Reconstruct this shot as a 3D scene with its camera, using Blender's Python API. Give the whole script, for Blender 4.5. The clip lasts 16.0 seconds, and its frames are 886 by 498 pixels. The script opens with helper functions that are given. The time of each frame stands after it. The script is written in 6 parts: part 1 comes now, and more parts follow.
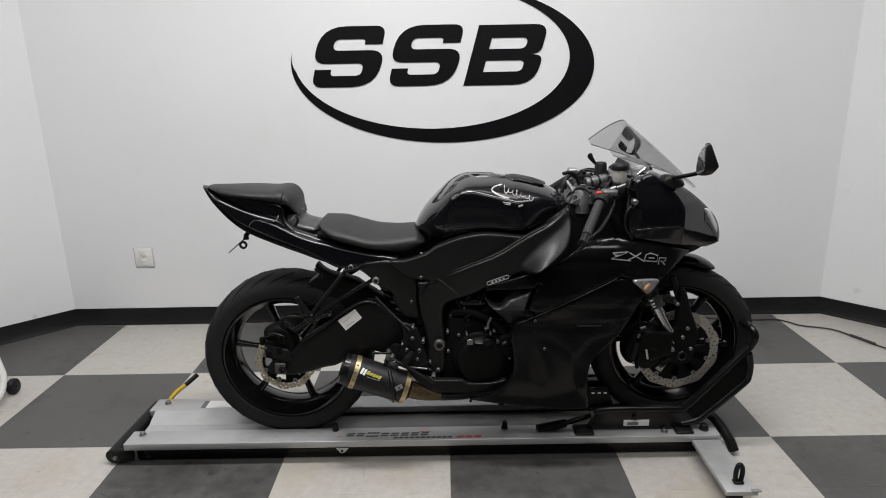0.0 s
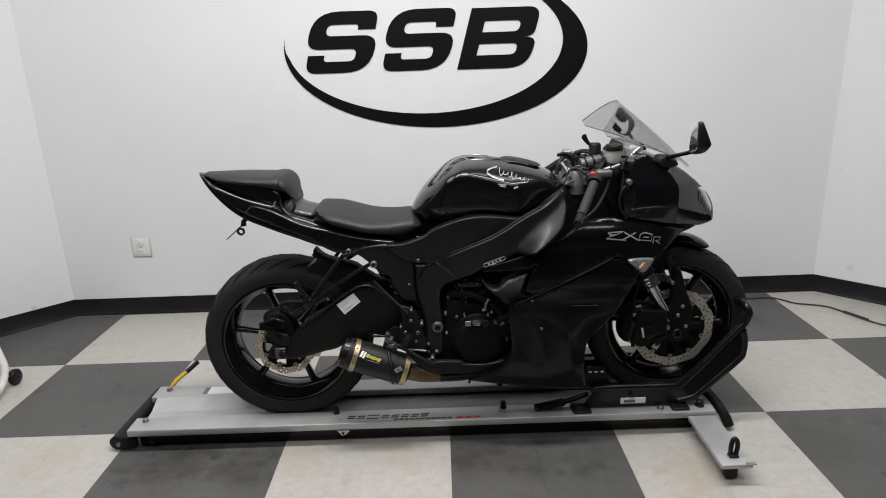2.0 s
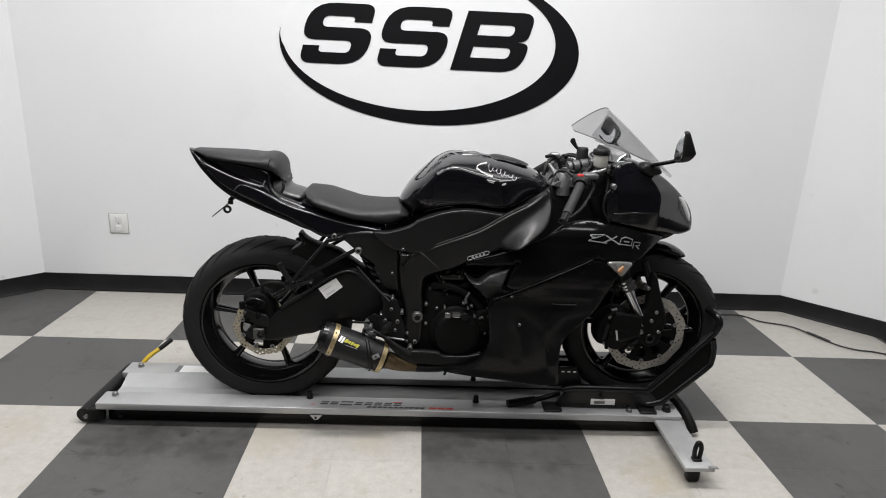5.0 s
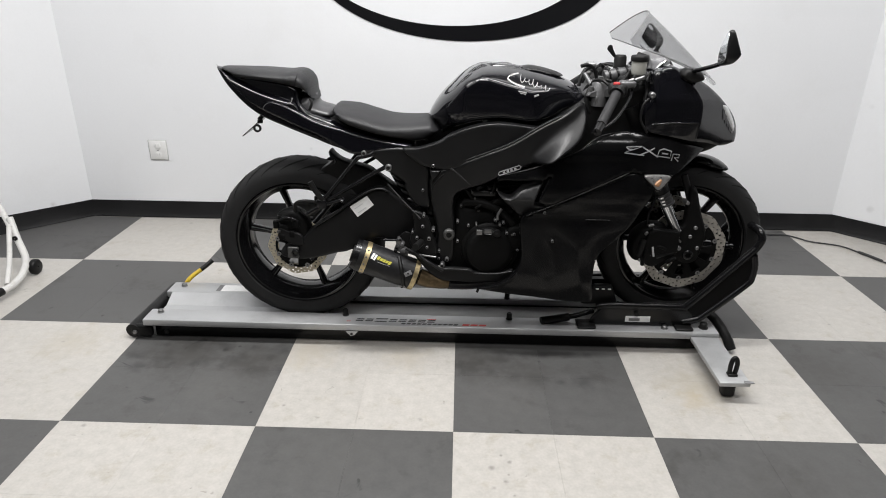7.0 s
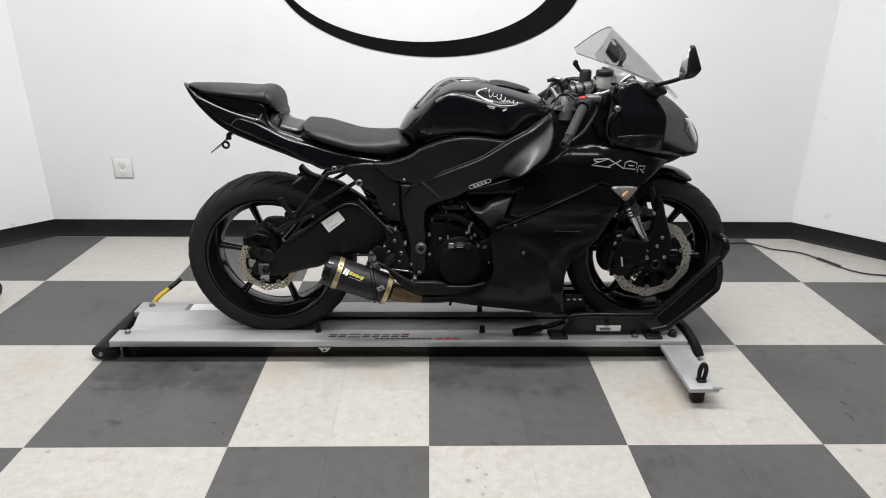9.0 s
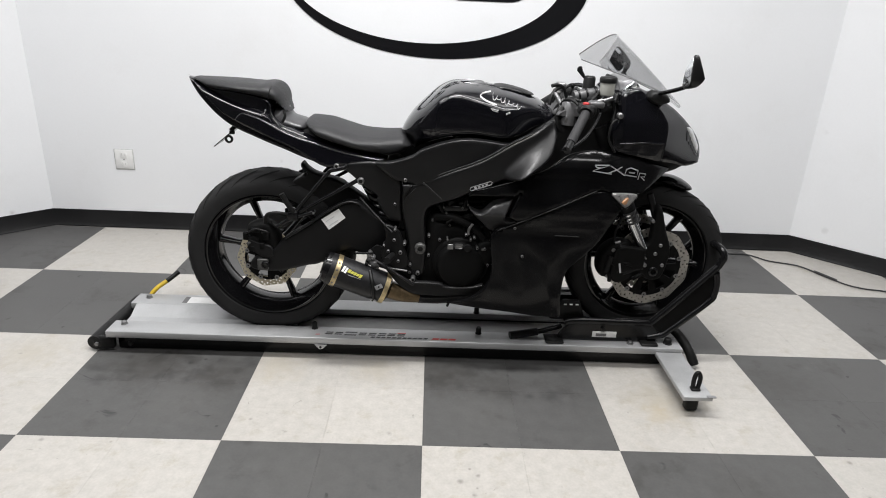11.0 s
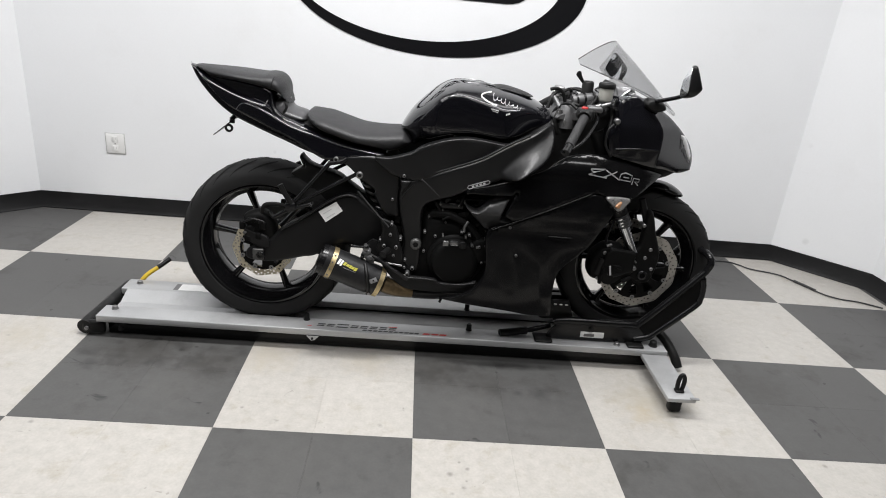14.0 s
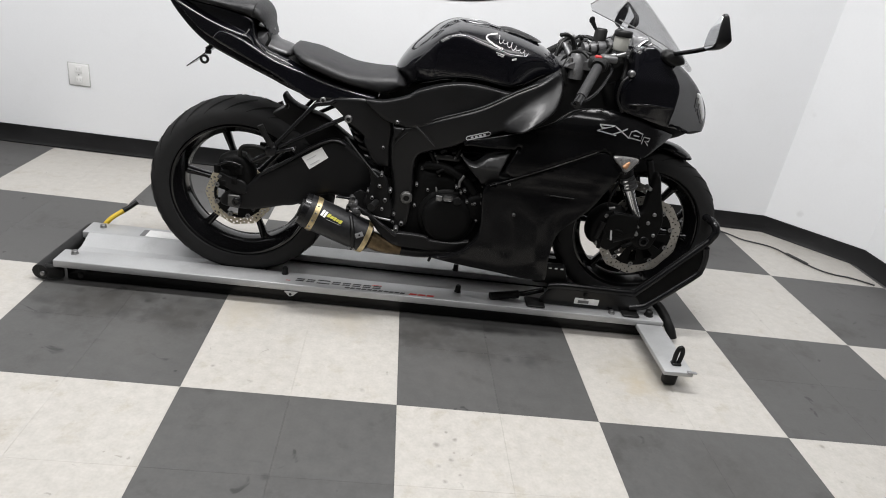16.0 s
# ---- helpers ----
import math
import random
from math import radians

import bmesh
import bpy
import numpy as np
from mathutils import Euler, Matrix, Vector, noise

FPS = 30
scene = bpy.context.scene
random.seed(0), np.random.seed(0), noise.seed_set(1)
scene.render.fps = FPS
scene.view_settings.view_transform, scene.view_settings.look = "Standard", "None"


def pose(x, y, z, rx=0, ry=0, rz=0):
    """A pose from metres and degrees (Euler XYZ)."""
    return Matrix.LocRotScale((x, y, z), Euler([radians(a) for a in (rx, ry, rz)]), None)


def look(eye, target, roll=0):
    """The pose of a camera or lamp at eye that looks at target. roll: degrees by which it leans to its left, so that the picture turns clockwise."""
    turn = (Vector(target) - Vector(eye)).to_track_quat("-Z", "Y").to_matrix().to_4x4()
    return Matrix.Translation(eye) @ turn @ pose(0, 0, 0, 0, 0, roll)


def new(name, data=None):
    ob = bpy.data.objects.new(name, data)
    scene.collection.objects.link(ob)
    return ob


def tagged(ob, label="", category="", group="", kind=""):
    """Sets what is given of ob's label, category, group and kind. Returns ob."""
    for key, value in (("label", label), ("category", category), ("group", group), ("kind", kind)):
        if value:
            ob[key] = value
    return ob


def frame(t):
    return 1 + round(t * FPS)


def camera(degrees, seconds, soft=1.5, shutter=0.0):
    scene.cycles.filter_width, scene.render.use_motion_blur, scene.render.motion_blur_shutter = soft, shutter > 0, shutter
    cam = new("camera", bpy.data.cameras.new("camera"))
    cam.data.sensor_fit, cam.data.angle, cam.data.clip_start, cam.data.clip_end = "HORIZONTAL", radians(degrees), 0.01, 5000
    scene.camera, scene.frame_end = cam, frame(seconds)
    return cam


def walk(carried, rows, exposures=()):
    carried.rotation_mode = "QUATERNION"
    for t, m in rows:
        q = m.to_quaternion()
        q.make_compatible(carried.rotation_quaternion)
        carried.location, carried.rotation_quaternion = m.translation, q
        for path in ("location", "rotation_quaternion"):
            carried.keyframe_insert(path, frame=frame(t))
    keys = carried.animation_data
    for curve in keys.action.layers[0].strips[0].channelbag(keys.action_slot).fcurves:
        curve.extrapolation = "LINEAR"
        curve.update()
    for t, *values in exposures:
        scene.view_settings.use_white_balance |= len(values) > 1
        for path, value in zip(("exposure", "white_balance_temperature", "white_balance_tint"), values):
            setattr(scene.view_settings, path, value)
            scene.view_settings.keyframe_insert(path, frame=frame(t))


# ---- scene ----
cam = camera(69.9, 16.0, soft=1.0)
PATH = [
    (0, (0.001, -1.515, 1.365), (-0.011, 0.41, 0.82), -1.1),
    (0.5, (0.007, -1.523, 1.364), (-0.012, 0.403, 0.826), -1.1),
    (1, (0.005, -1.533, 1.365), (-0.009, 0.393, 0.828), -1.2),
    (1.5, (0.004, -1.541, 1.368), (-0.012, 0.385, 0.828), -1.3),
    (2, (0.0, -1.535, 1.357), (-0.002, 0.378, 0.772), -2.0),
    (2.5, (0.01, -1.524, 1.344), (0.002, 0.381, 0.734), -2.5),
    (3, (0.009, -1.528, 1.351), (0.005, 0.379, 0.751), -0.7),
    (5.3, (-0.047, -1.58, 1.303), (0.031, 0.343, 0.759), 2.8),
    (5.5, (-0.05, -1.577, 1.295), (-0.016, 0.354, 0.777), 3.1),
    (6, (-0.032, -1.581, 1.274), (-0.018, 0.302, 0.603), 0.9),
    (6.5, (-0.032, -1.591, 1.271), (-0.022, 0.263, 0.522), 2.5),
    (7, (0.001, -1.574, 1.26), (-0.045, 0.272, 0.491), 0.7),
    (7.5, (0.008, -1.561, 1.244), (-0.075, 0.298, 0.511), -0.7),
    (8, (0.007, -1.572, 1.26), (0.058, 0.287, 0.524), 0.5),
    (8.5, (0.001, -1.576, 1.26), (0.041, 0.287, 0.533), 0.1),
    (9, (-0.005, -1.582, 1.262), (0.042, 0.281, 0.535), 0.7),
    (11.5, (-0.015, -1.592, 1.258), (0.039, 0.274, 0.542), 2.7),
    (12, (-0.028, -1.597, 1.261), (0.051, 0.269, 0.546), 1.1),
    (12.5, (-0.022, -1.611, 1.262), (0.043, 0.255, 0.545), 2.1),
    (13, (-0.046, -1.627, 1.259), (0.049, 0.241, 0.551), 4.3),
    (13.5, (-0.049, -1.629, 1.269), (0.036, 0.235, 0.548), 6.5),
    (14, (-0.061, -1.617, 1.262), (0.054, 0.244, 0.54), 5.4),
    (14.5, (-0.064, -1.609, 1.26), (0.057, 0.25, 0.532), 5.6),
    (15, (-0.059, -1.605, 1.258), (0.047, 0.252, 0.523), 5.6),
    (15.5, (-0.079, -1.592, 1.255), (0.031, 0.268, 0.527), 8.1),
    (16, (-0.104, -1.474, 1.192), (0.1, 0.332, 0.358), 9.0),
]
walk(cam, [(t, look(eye, target, roll)) for t, eye, target, roll in PATH], exposures=[(0, 0.11, 6570, 10), (1.5, 0.12, 6570, 10), (2.2, 0.24, 6570, 10), (3, 0.34, 6560, 10), (5.5, 0.43, 6540, 10), (6.5, 0.52, 6520, 10), (8, 0.6, 6500, 10), (12.5, 0.62, 6480, 10), (15, 0.61, 6480, 10), (16, 0.6, 6490, 10)])

# ---- light ----
W = bpy.data.worlds.new("world")
scene.world = W
W.use_nodes = True
W.node_tree.nodes["Background"].inputs[0].default_value = (0.75, 0.78, 0.8, 1)
W.node_tree.nodes["Background"].inputs[1].default_value = 0.02


def tube_light(x, y, z, sx, sy, watts):
    d = bpy.data.lights.new("ceiling_lamp", "AREA")
    d.shape, d.size, d.size_y, d.energy, d.color = "RECTANGLE", sx, sy, watts, (1.0, 0.99, 0.985)
    ob = new("ceiling_lamp", d)
    ob.matrix_world = pose(x, y, z)
    return ob


ROOM_H = 3.05
for lx, w in ((-1.3, 15.5), (0.0, 42), (1.3, 18.5)):
    tube_light(lx - 0.15, 0.08, ROOM_H - 0.04, 1.1, 0.28, w)
    # weak unseen rear row, added as fill for the far rail under the bike
    tube_light(lx - 0.15, 0.85, ROOM_H - 0.04, 1.1, 0.28, 0.16 * w)
    tube_light(lx - 0.15, -1.3, ROOM_H - 0.04, 1.1, 0.28, 12)


# ---- materials ----
def mat(name, col, rough=0.5, metal=0.0, var=0.12, scale=12.0, fine=160.0, bump=0.02, coat=0.0, rvar=0.1, spec=0.5, rand=0.0, dirt_sheen=None, specks=None):
    m = bpy.data.materials.new(name)
    m.use_nodes = True
    nt = m.node_tree
    N, L = nt.nodes, nt.links
    p = N["Principled BSDF"]
    tc = N.new("ShaderNodeNewGeometry")
    a, b = N.new("ShaderNodeTexNoise"), N.new("ShaderNodeTexNoise")
    for n, s, d in ((a, scale, 5), (b, fine, 3)):
        n.inputs["Scale"].default_value, n.inputs["Detail"].default_value = s, d
        L.new(tc.outputs["Position"], n.inputs["Vector"])
    both = N.new("ShaderNodeMath")
    both.operation = "MULTIPLY_ADD"
    L.new(b.outputs["Fac"], both.inputs[0])
    both.inputs[1].default_value = 0.5
    L.new(a.outputs["Fac"], both.inputs[2])
    k = N.new("ShaderNodeMapRange")
    k.inputs["From Min"].default_value, k.inputs["From Max"].default_value = 0.4, 1.1
    k.inputs["To Min"].default_value, k.inputs["To Max"].default_value = 1 - var, 1 + var
    L.new(both.outputs[0], k.inputs["Value"])
    hue = N.new("ShaderNodeHueSaturation")
    hue.inputs["Color"].default_value = (*col, 1)
    val = k.outputs[0]
    if rand:
        oi = N.new("ShaderNodeObjectInfo")
        r = N.new("ShaderNodeMapRange")
        r.inputs["To Min"].default_value, r.inputs["To Max"].default_value = 1 - rand, 1 + rand
        L.new(oi.outputs["Random"], r.inputs["Value"])
        mm = N.new("ShaderNodeMath")
        mm.operation = "MULTIPLY"
        L.new(val, mm.inputs[0])
        L.new(r.outputs[0], mm.inputs[1])
        val = mm.outputs[0]
    L.new(val, hue.inputs["Value"])
    out = hue.outputs[0]
    if dirt_sheen:
        dcol, amount, dscale = dirt_sheen
        c = N.new("ShaderNodeTexNoise")
        c.inputs["Scale"].default_value, c.inputs["Detail"].default_value, c.inputs["Roughness"].default_value = dscale, 6, 0.7
        L.new(tc.outputs["Position"], c.inputs["Vector"])
        cr = N.new("ShaderNodeMapRange")
        cr.inputs["From Min"].default_value, cr.inputs["From Max"].default_value = 0.55, 0.75
        cr.inputs["To Max"].default_value = amount
        L.new(c.outputs["Fac"], cr.inputs["Value"])
        mx = N.new("ShaderNodeMix")
        mx.data_type = "RGBA"
        L.new(cr.outputs[0], mx.inputs[0])
        L.new(out, mx.inputs[6])
        mx.inputs[7].default_value = (*dcol, 1)
        out = mx.outputs[2]
    if specks:
        scol, amount, sscale, edge = specks
        c = N.new("ShaderNodeTexNoise")
        c.inputs["Scale"].default_value, c.inputs["Detail"].default_value, c.inputs["Distortion"].default_value = sscale, 3, 1.2
        L.new(tc.outputs["Position"], c.inputs["Vector"])
        cr = N.new("ShaderNodeMapRange")
        cr.inputs["From Min"].default_value, cr.inputs["From Max"].default_value = edge, edge + 0.04
        cr.inputs["To Max"].default_value = amount
        L.new(c.outputs["Fac"], cr.inputs["Value"])
        mx = N.new("ShaderNodeMix")
        mx.data_type = "RGBA"
        L.new(cr.outputs[0], mx.inputs[0])
        L.new(out, mx.inputs[6])
        mx.inputs[7].default_value = (*scol, 1)
        out = mx.outputs[2]
    L.new(out, p.inputs["Base Color"])
    rr = N.new("ShaderNodeMapRange")
    rr.inputs["To Min"].default_value, rr.inputs["To Max"].default_value = max(0.02, rough - rvar), min(1, rough + rvar)
    L.new(a.outputs["Fac"], rr.inputs["Value"])
    L.new(rr.outputs[0], p.inputs["Roughness"])
    p.inputs["Metallic"].default_value = metal
    p.inputs["Specular IOR Level"].default_value = spec
    p.inputs["Coat Weight"].default_value = coat
    p.inputs["Coat Roughness"].default_value = 0.04
    if bump:
        bn = N.new("ShaderNodeBump")
        bn.inputs["Strength"].default_value, bn.inputs["Distance"].default_value = bump * 10, 0.001
        L.new(b.outputs["Fac"], bn.inputs["Height"])
        L.new(bn.outputs[0], p.inputs["Normal"])
    return m


WALL = mat("white_wall_paint", (0.775, 0.785, 0.80), 0.6, var=0.025, scale=1.6, fine=90, bump=0.012, rvar=0.06, dirt_sheen=((0.62, 0.61, 0.59), 0.16, 2.2))
BACKWALL = mat("dark_unseen_wall", (0.06, 0.06, 0.062), 0.8, var=0.08, scale=1.5)
CEIL = mat("ceiling_board", (0.7, 0.7, 0.69), 0.9, var=0.05, scale=8, fine=120, bump=0.05)
BASEB = mat("black_rubber_baseboard", (0.006, 0.006, 0.0065), 0.45, spec=0.3, var=0.25, scale=9, rvar=0.12, dirt_sheen=((0.022, 0.022, 0.022), 0.4, 5))
LOGO = mat("black_vinyl", (0.0035, 0.0035, 0.0045), 0.5, spec=0.15, var=0.1, scale=4)
# the fairing's paler patches are soft reflections put into its colour
FAIR = mat("black_fairing_paint", (0.0036, 0.0036, 0.0039), 0.15, spec=0.22, var=0.15, scale=10, bump=0, rvar=0.1, dirt_sheen=((0.010, 0.010, 0.0105), 0.5, 7))
GLOSS = mat("gloss_black_paint", (0.0042, 0.0042, 0.0057), 0.1, spec=0.35, var=0.1, coat=0.4, bump=0, rvar=0.03)
SATIN = mat("satin_black_plastic", (0.0056, 0.0056, 0.0060), 0.36, spec=0.36, var=0.2, scale=14, fine=420, bump=0.012, rvar=0.07)
MATTE = mat("matte_black_metal", (0.0048, 0.0048, 0.0051), 0.46, spec=0.24, var=0.25, scale=18, fine=300, bump=0.02, rvar=0.08)
ENGINE = mat("black_engine_paint", (0.0042, 0.0042, 0.0042), 0.55, spec=0.1, var=0.3, scale=25, fine=260, bump=0.03, dirt_sheen=((0.009, 0.0085, 0.008), 0.5, 16))
SEATM = mat("black_vinyl_seat", (0.016, 0.016, 0.0172), 0.5, spec=0.4, var=0.15, scale=30, fine=700, bump=0.05, rvar=0.06)
RUBBER = mat("tyre_rubber", (0.020, 0.020, 0.0203), 0.68, spec=0.14, var=0.2, scale=16, fine=500, bump=0.03, rvar=0.08)
GRIP = mat("grey_rubber_grip", (0.022, 0.022, 0.023), 0.6, spec=0.3, var=0.2, scale=30, fine=500, bump=0.04)
GROOVE = mat("tyre_groove_rubber", (0.0065, 0.0065, 0.0065), 0.8, spec=0.12, var=0.1)
RIM = mat("gloss_black_rim", (0.0045, 0.0045, 0.0050), 0.13, spec=0.5, var=0.15, bump=0, rvar=0.06)
DISCF = mat("brushed_steel_disc", (0.40, 0.38, 0.345), 0.4, 0.65, var=0.16, scale=40, fine=400, bump=0.02)
DISCR = mat("brassy_steel_disc", (0.50, 0.45, 0.34), 0.42, 0.5, var=0.18, scale=40, fine=400, bump=0.02)
CHROME = mat("chrome", (0.68, 0.69, 0.7), 0.12, 1.0, var=0.06, bump=0, rvar=0.05)
STEEL = mat("zinc_bolt_steel", (0.24, 0.24, 0.24), 0.38, 0.9, var=0.15, scale=60)
ALU = mat("brushed_aluminium", (0.45, 0.455, 0.46), 0.45, 0.5, var=0.1, scale=9, fine=220, bump=0.015, rvar=0.1, dirt_sheen=((0.25, 0.25, 0.25), 0.35, 7))
BRIGHTALU = mat("polished_aluminium", (0.32, 0.32, 0.325), 0.4, 0.7, var=0.12, scale=14, fine=60, bump=0.006, rvar=0.08, dirt_sheen=((0.4, 0.4, 0.4), 0.3, 12))
MATR = mat("worn_grey_tray", (0.36, 0.358, 0.352), 0.32, var=0.15, scale=10, fine=220, bump=0.03)
BLKSTEEL = mat("black_powder_coat", (0.0060, 0.0060, 0.0066), 0.22, spec=0.3, var=0.2, scale=20, bump=0.006, rvar=0.1, dirt_sheen=((0.014, 0.014, 0.014), 0.3, 18))
BLKPLAS = mat("black_plastic", (0.0072, 0.0072, 0.0072), 0.45, spec=0.24, var=0.2, scale=25)
CARBON = mat("carbon_canister", (0.011, 0.011, 0.012), 0.42, spec=0.3, var=0.5, scale=60, fine=500, rvar=0.1)
GOLD = mat("heat_tinted_steel_band", (0.52, 0.42, 0.24), 0.4, 0.85, var=0.35, scale=50, dirt_sheen=((0.12, 0.10, 0.07), 0.7, 34))
HEADER = mat("heat_bronzed_pipe", (0.12, 0.085, 0.045), 0.45, 0.7, var=0.5, scale=26, fine=140, dirt_sheen=((0.03, 0.026, 0.022), 0.85, 16))
AXB = mat("dull_axle_steel", (0.11, 0.11, 0.107), 0.45, 0.7, var=0.25, scale=60)
CAPM = mat("dull_cap_aluminium", (0.2, 0.2, 0.205), 0.35, 0.8, var=0.2, scale=40)
PRINT = mat("dark_print_ink", (0.03, 0.03, 0.03), 0.5, var=0.1)
VENT = mat("grey_satin_plastic", (0.016, 0.016, 0.0165), 0.36, spec=0.5, var=0.15, scale=20)
GUN = mat("grey_cast_metal", (0.12, 0.12, 0.122), 0.42, 0.5, var=0.35, scale=45, fine=260, bump=0.03)
REFL = mat("lamp_reflector", (0.34, 0.335, 0.33), 0.3, 0.5, var=0.5, scale=90, fine=300, bump=0.05)
YELLOW = mat("yellow_decal", (0.42, 0.40, 0.05), 0.4, var=0.05)
WHITE = mat("white_decal", (0.75, 0.75, 0.74), 0.45, var=0.08, scale=30, dirt_sheen=((0.5, 0.5, 0.48), 0.4, 25))
SILVERD = mat("silver_decal", (0.52, 0.52, 0.53), 0.4, 0.0, var=0.05)
GREYD = mat("grey_decal", (0.13, 0.13, 0.13), 0.5, var=0.05)
RED = mat("red_plastic", (0.42, 0.02, 0.02), 0.4, var=0.08)
REDD = mat("red_decal", (0.5, 0.04, 0.03), 0.5, var=0.08)
AMBER = mat("amber_bulb", (0.5, 0.26, 0.13), 0.3, var=0.1)
YSTRAP = mat("yellow_strap", (0.62, 0.43, 0.03), 0.6, var=0.15, scale=30, fine=300, bump=0.05)
STANDW = mat("white_stand_paint", (0.6, 0.595, 0.575), 0.4, var=0.08, scale=14, dirt_sheen=((0.3, 0.27, 0.22), 0.6, 11))
OUTLET = mat("white_outlet_plastic", (0.74, 0.74, 0.73), 0.35, var=0.03)
OUTLETD = mat("outlet_edge_grime", (0.52, 0.52, 0.51), 0.6, var=0.2)
CABLE = mat("grey_cable_sheath", (0.025, 0.025, 0.026), 0.55, var=0.15)
DARKPL = mat("dark_grey_plastic", (0.05, 0.05, 0.052), 0.3, var=0.15, scale=20, rvar=0.08)
HLAMP = mat("headlight_reflector", (0.75, 0.76, 0.77), 0.25, 0.2, var=0.15, scale=60)
RESV = mat("translucent_reservoir", (0.5, 0.5, 0.46), 0.35, var=0.1)
TILED = mat("dark_grey_vinyl_tile", (0.0885, 0.0878, 0.0865), 0.42, spec=0.22, var=0.13, scale=24, fine=110, bump=0.006, rvar=0.1, rand=0.03, dirt_sheen=((0.048, 0.046, 0.043), 0.85, 4.5), specks=((0.03, 0.03, 0.03), 0.7, 9, 0.70))
TILEL = mat("off_white_vinyl_tile", (0.437, 0.419, 0.390), 0.34, var=0.12, scale=30, fine=120, bump=0.006, rvar=0.1, rand=0.015, dirt_sheen=((0.33, 0.295, 0.235), 0.7, 12), specks=((0.2, 0.19, 0.17), 0.5, 21, 0.71))
JOINT = mat("tile_joint_grime", (0.2, 0.19, 0.18), 0.8, var=0.2)


def stain(m, spots):
    """Local stains on a surface: each (place, radius, colour, amount), with a broken edge."""
    N, L = m.node_tree.nodes, m.node_tree.links
    p = N["Principled BSDF"]
    out = p.inputs["Base Color"].links[0].from_socket
    geo, nz = N.new("ShaderNodeNewGeometry"), N.new("ShaderNodeTexNoise")
    nz.inputs["Scale"].default_value, nz.inputs["Detail"].default_value = 28, 5
    L.new(geo.outputs["Position"], nz.inputs["Vector"])
    for at, radius, colour, amount in spots:
        d, j, r, mx = N.new("ShaderNodeVectorMath"), N.new("ShaderNodeMath"), N.new("ShaderNodeMapRange"), N.new("ShaderNodeMix")
        d.operation = "DISTANCE"
        L.new(geo.outputs["Position"], d.inputs[0])
        d.inputs[1].default_value = at
        j.operation = "MULTIPLY_ADD"
        L.new(nz.outputs["Fac"], j.inputs[0])
        j.inputs[1].default_value = radius * 1.6
        L.new(d.outputs["Value"], j.inputs[2])
        r.inputs["From Min"].default_value, r.inputs["From Max"].default_value = radius * 0.9, radius * 1.75
        r.inputs["To Min"].default_value, r.inputs["To Max"].default_value = amount, 0.0
        L.new(j.outputs[0], r.inputs["Value"])
        mx.data_type = "RGBA"
        L.new(r.outputs[0], mx.inputs[0])
        L.new(out, mx.inputs[6])
        mx.inputs[7].default_value = (*colour, 1)
        out = mx.outputs[2]
    L.new(out, p.inputs["Base Color"])


INK = (0.03, 0.03, 0.03)
# darker and paler blotch colours for the dark tiles, mostly near the dolly
DARKER, PALE = (0.052, 0.049, 0.045), (0.115, 0.112, 0.107)
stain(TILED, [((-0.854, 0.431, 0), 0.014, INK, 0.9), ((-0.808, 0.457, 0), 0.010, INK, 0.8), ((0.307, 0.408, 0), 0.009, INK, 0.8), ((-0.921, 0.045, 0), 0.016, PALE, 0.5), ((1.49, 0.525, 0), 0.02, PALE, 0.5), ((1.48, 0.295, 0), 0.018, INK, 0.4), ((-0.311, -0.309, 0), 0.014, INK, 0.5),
              *[((-1.16 + 0.037 * k, 0.38 + 0.085 * math.sin(k * 4.1), 0), 0.045 + 0.022 * math.sin(k * 2.7), INK, 0.5) for k in range(16)], *[((0.01 + 0.04 * k, 0.37 + 0.09 * math.sin(k * 3.3), 0), 0.04 + 0.018 * math.sin(k * 1.9), INK, 0.42) for k in range(13)], ((-0.98, 0.40, 0), 0.19, DARKER, 0.6), ((-0.72, 0.36, 0), 0.15, DARKER, 0.55), ((0.08, 0.40, 0), 0.17, DARKER, 0.6), ((0.26, 0.33, 0), 0.12, DARKER, 0.45), ((-0.80, 0.20, 0), 0.17, PALE, 0.28), ((0.17, 0.18, 0), 0.19, PALE, 0.22), ((1.32, 0.40, 0), 0.19, DARKER, 0.4), ((-0.35, -0.12, 0), 0.22, PALE, 0.2), ((0.93, -0.2, 0), 0.20, DARKER, 0.3)])
SPECK, BEIGE = (0.15, 0.14, 0.13), (0.40, 0.33, 0.22)
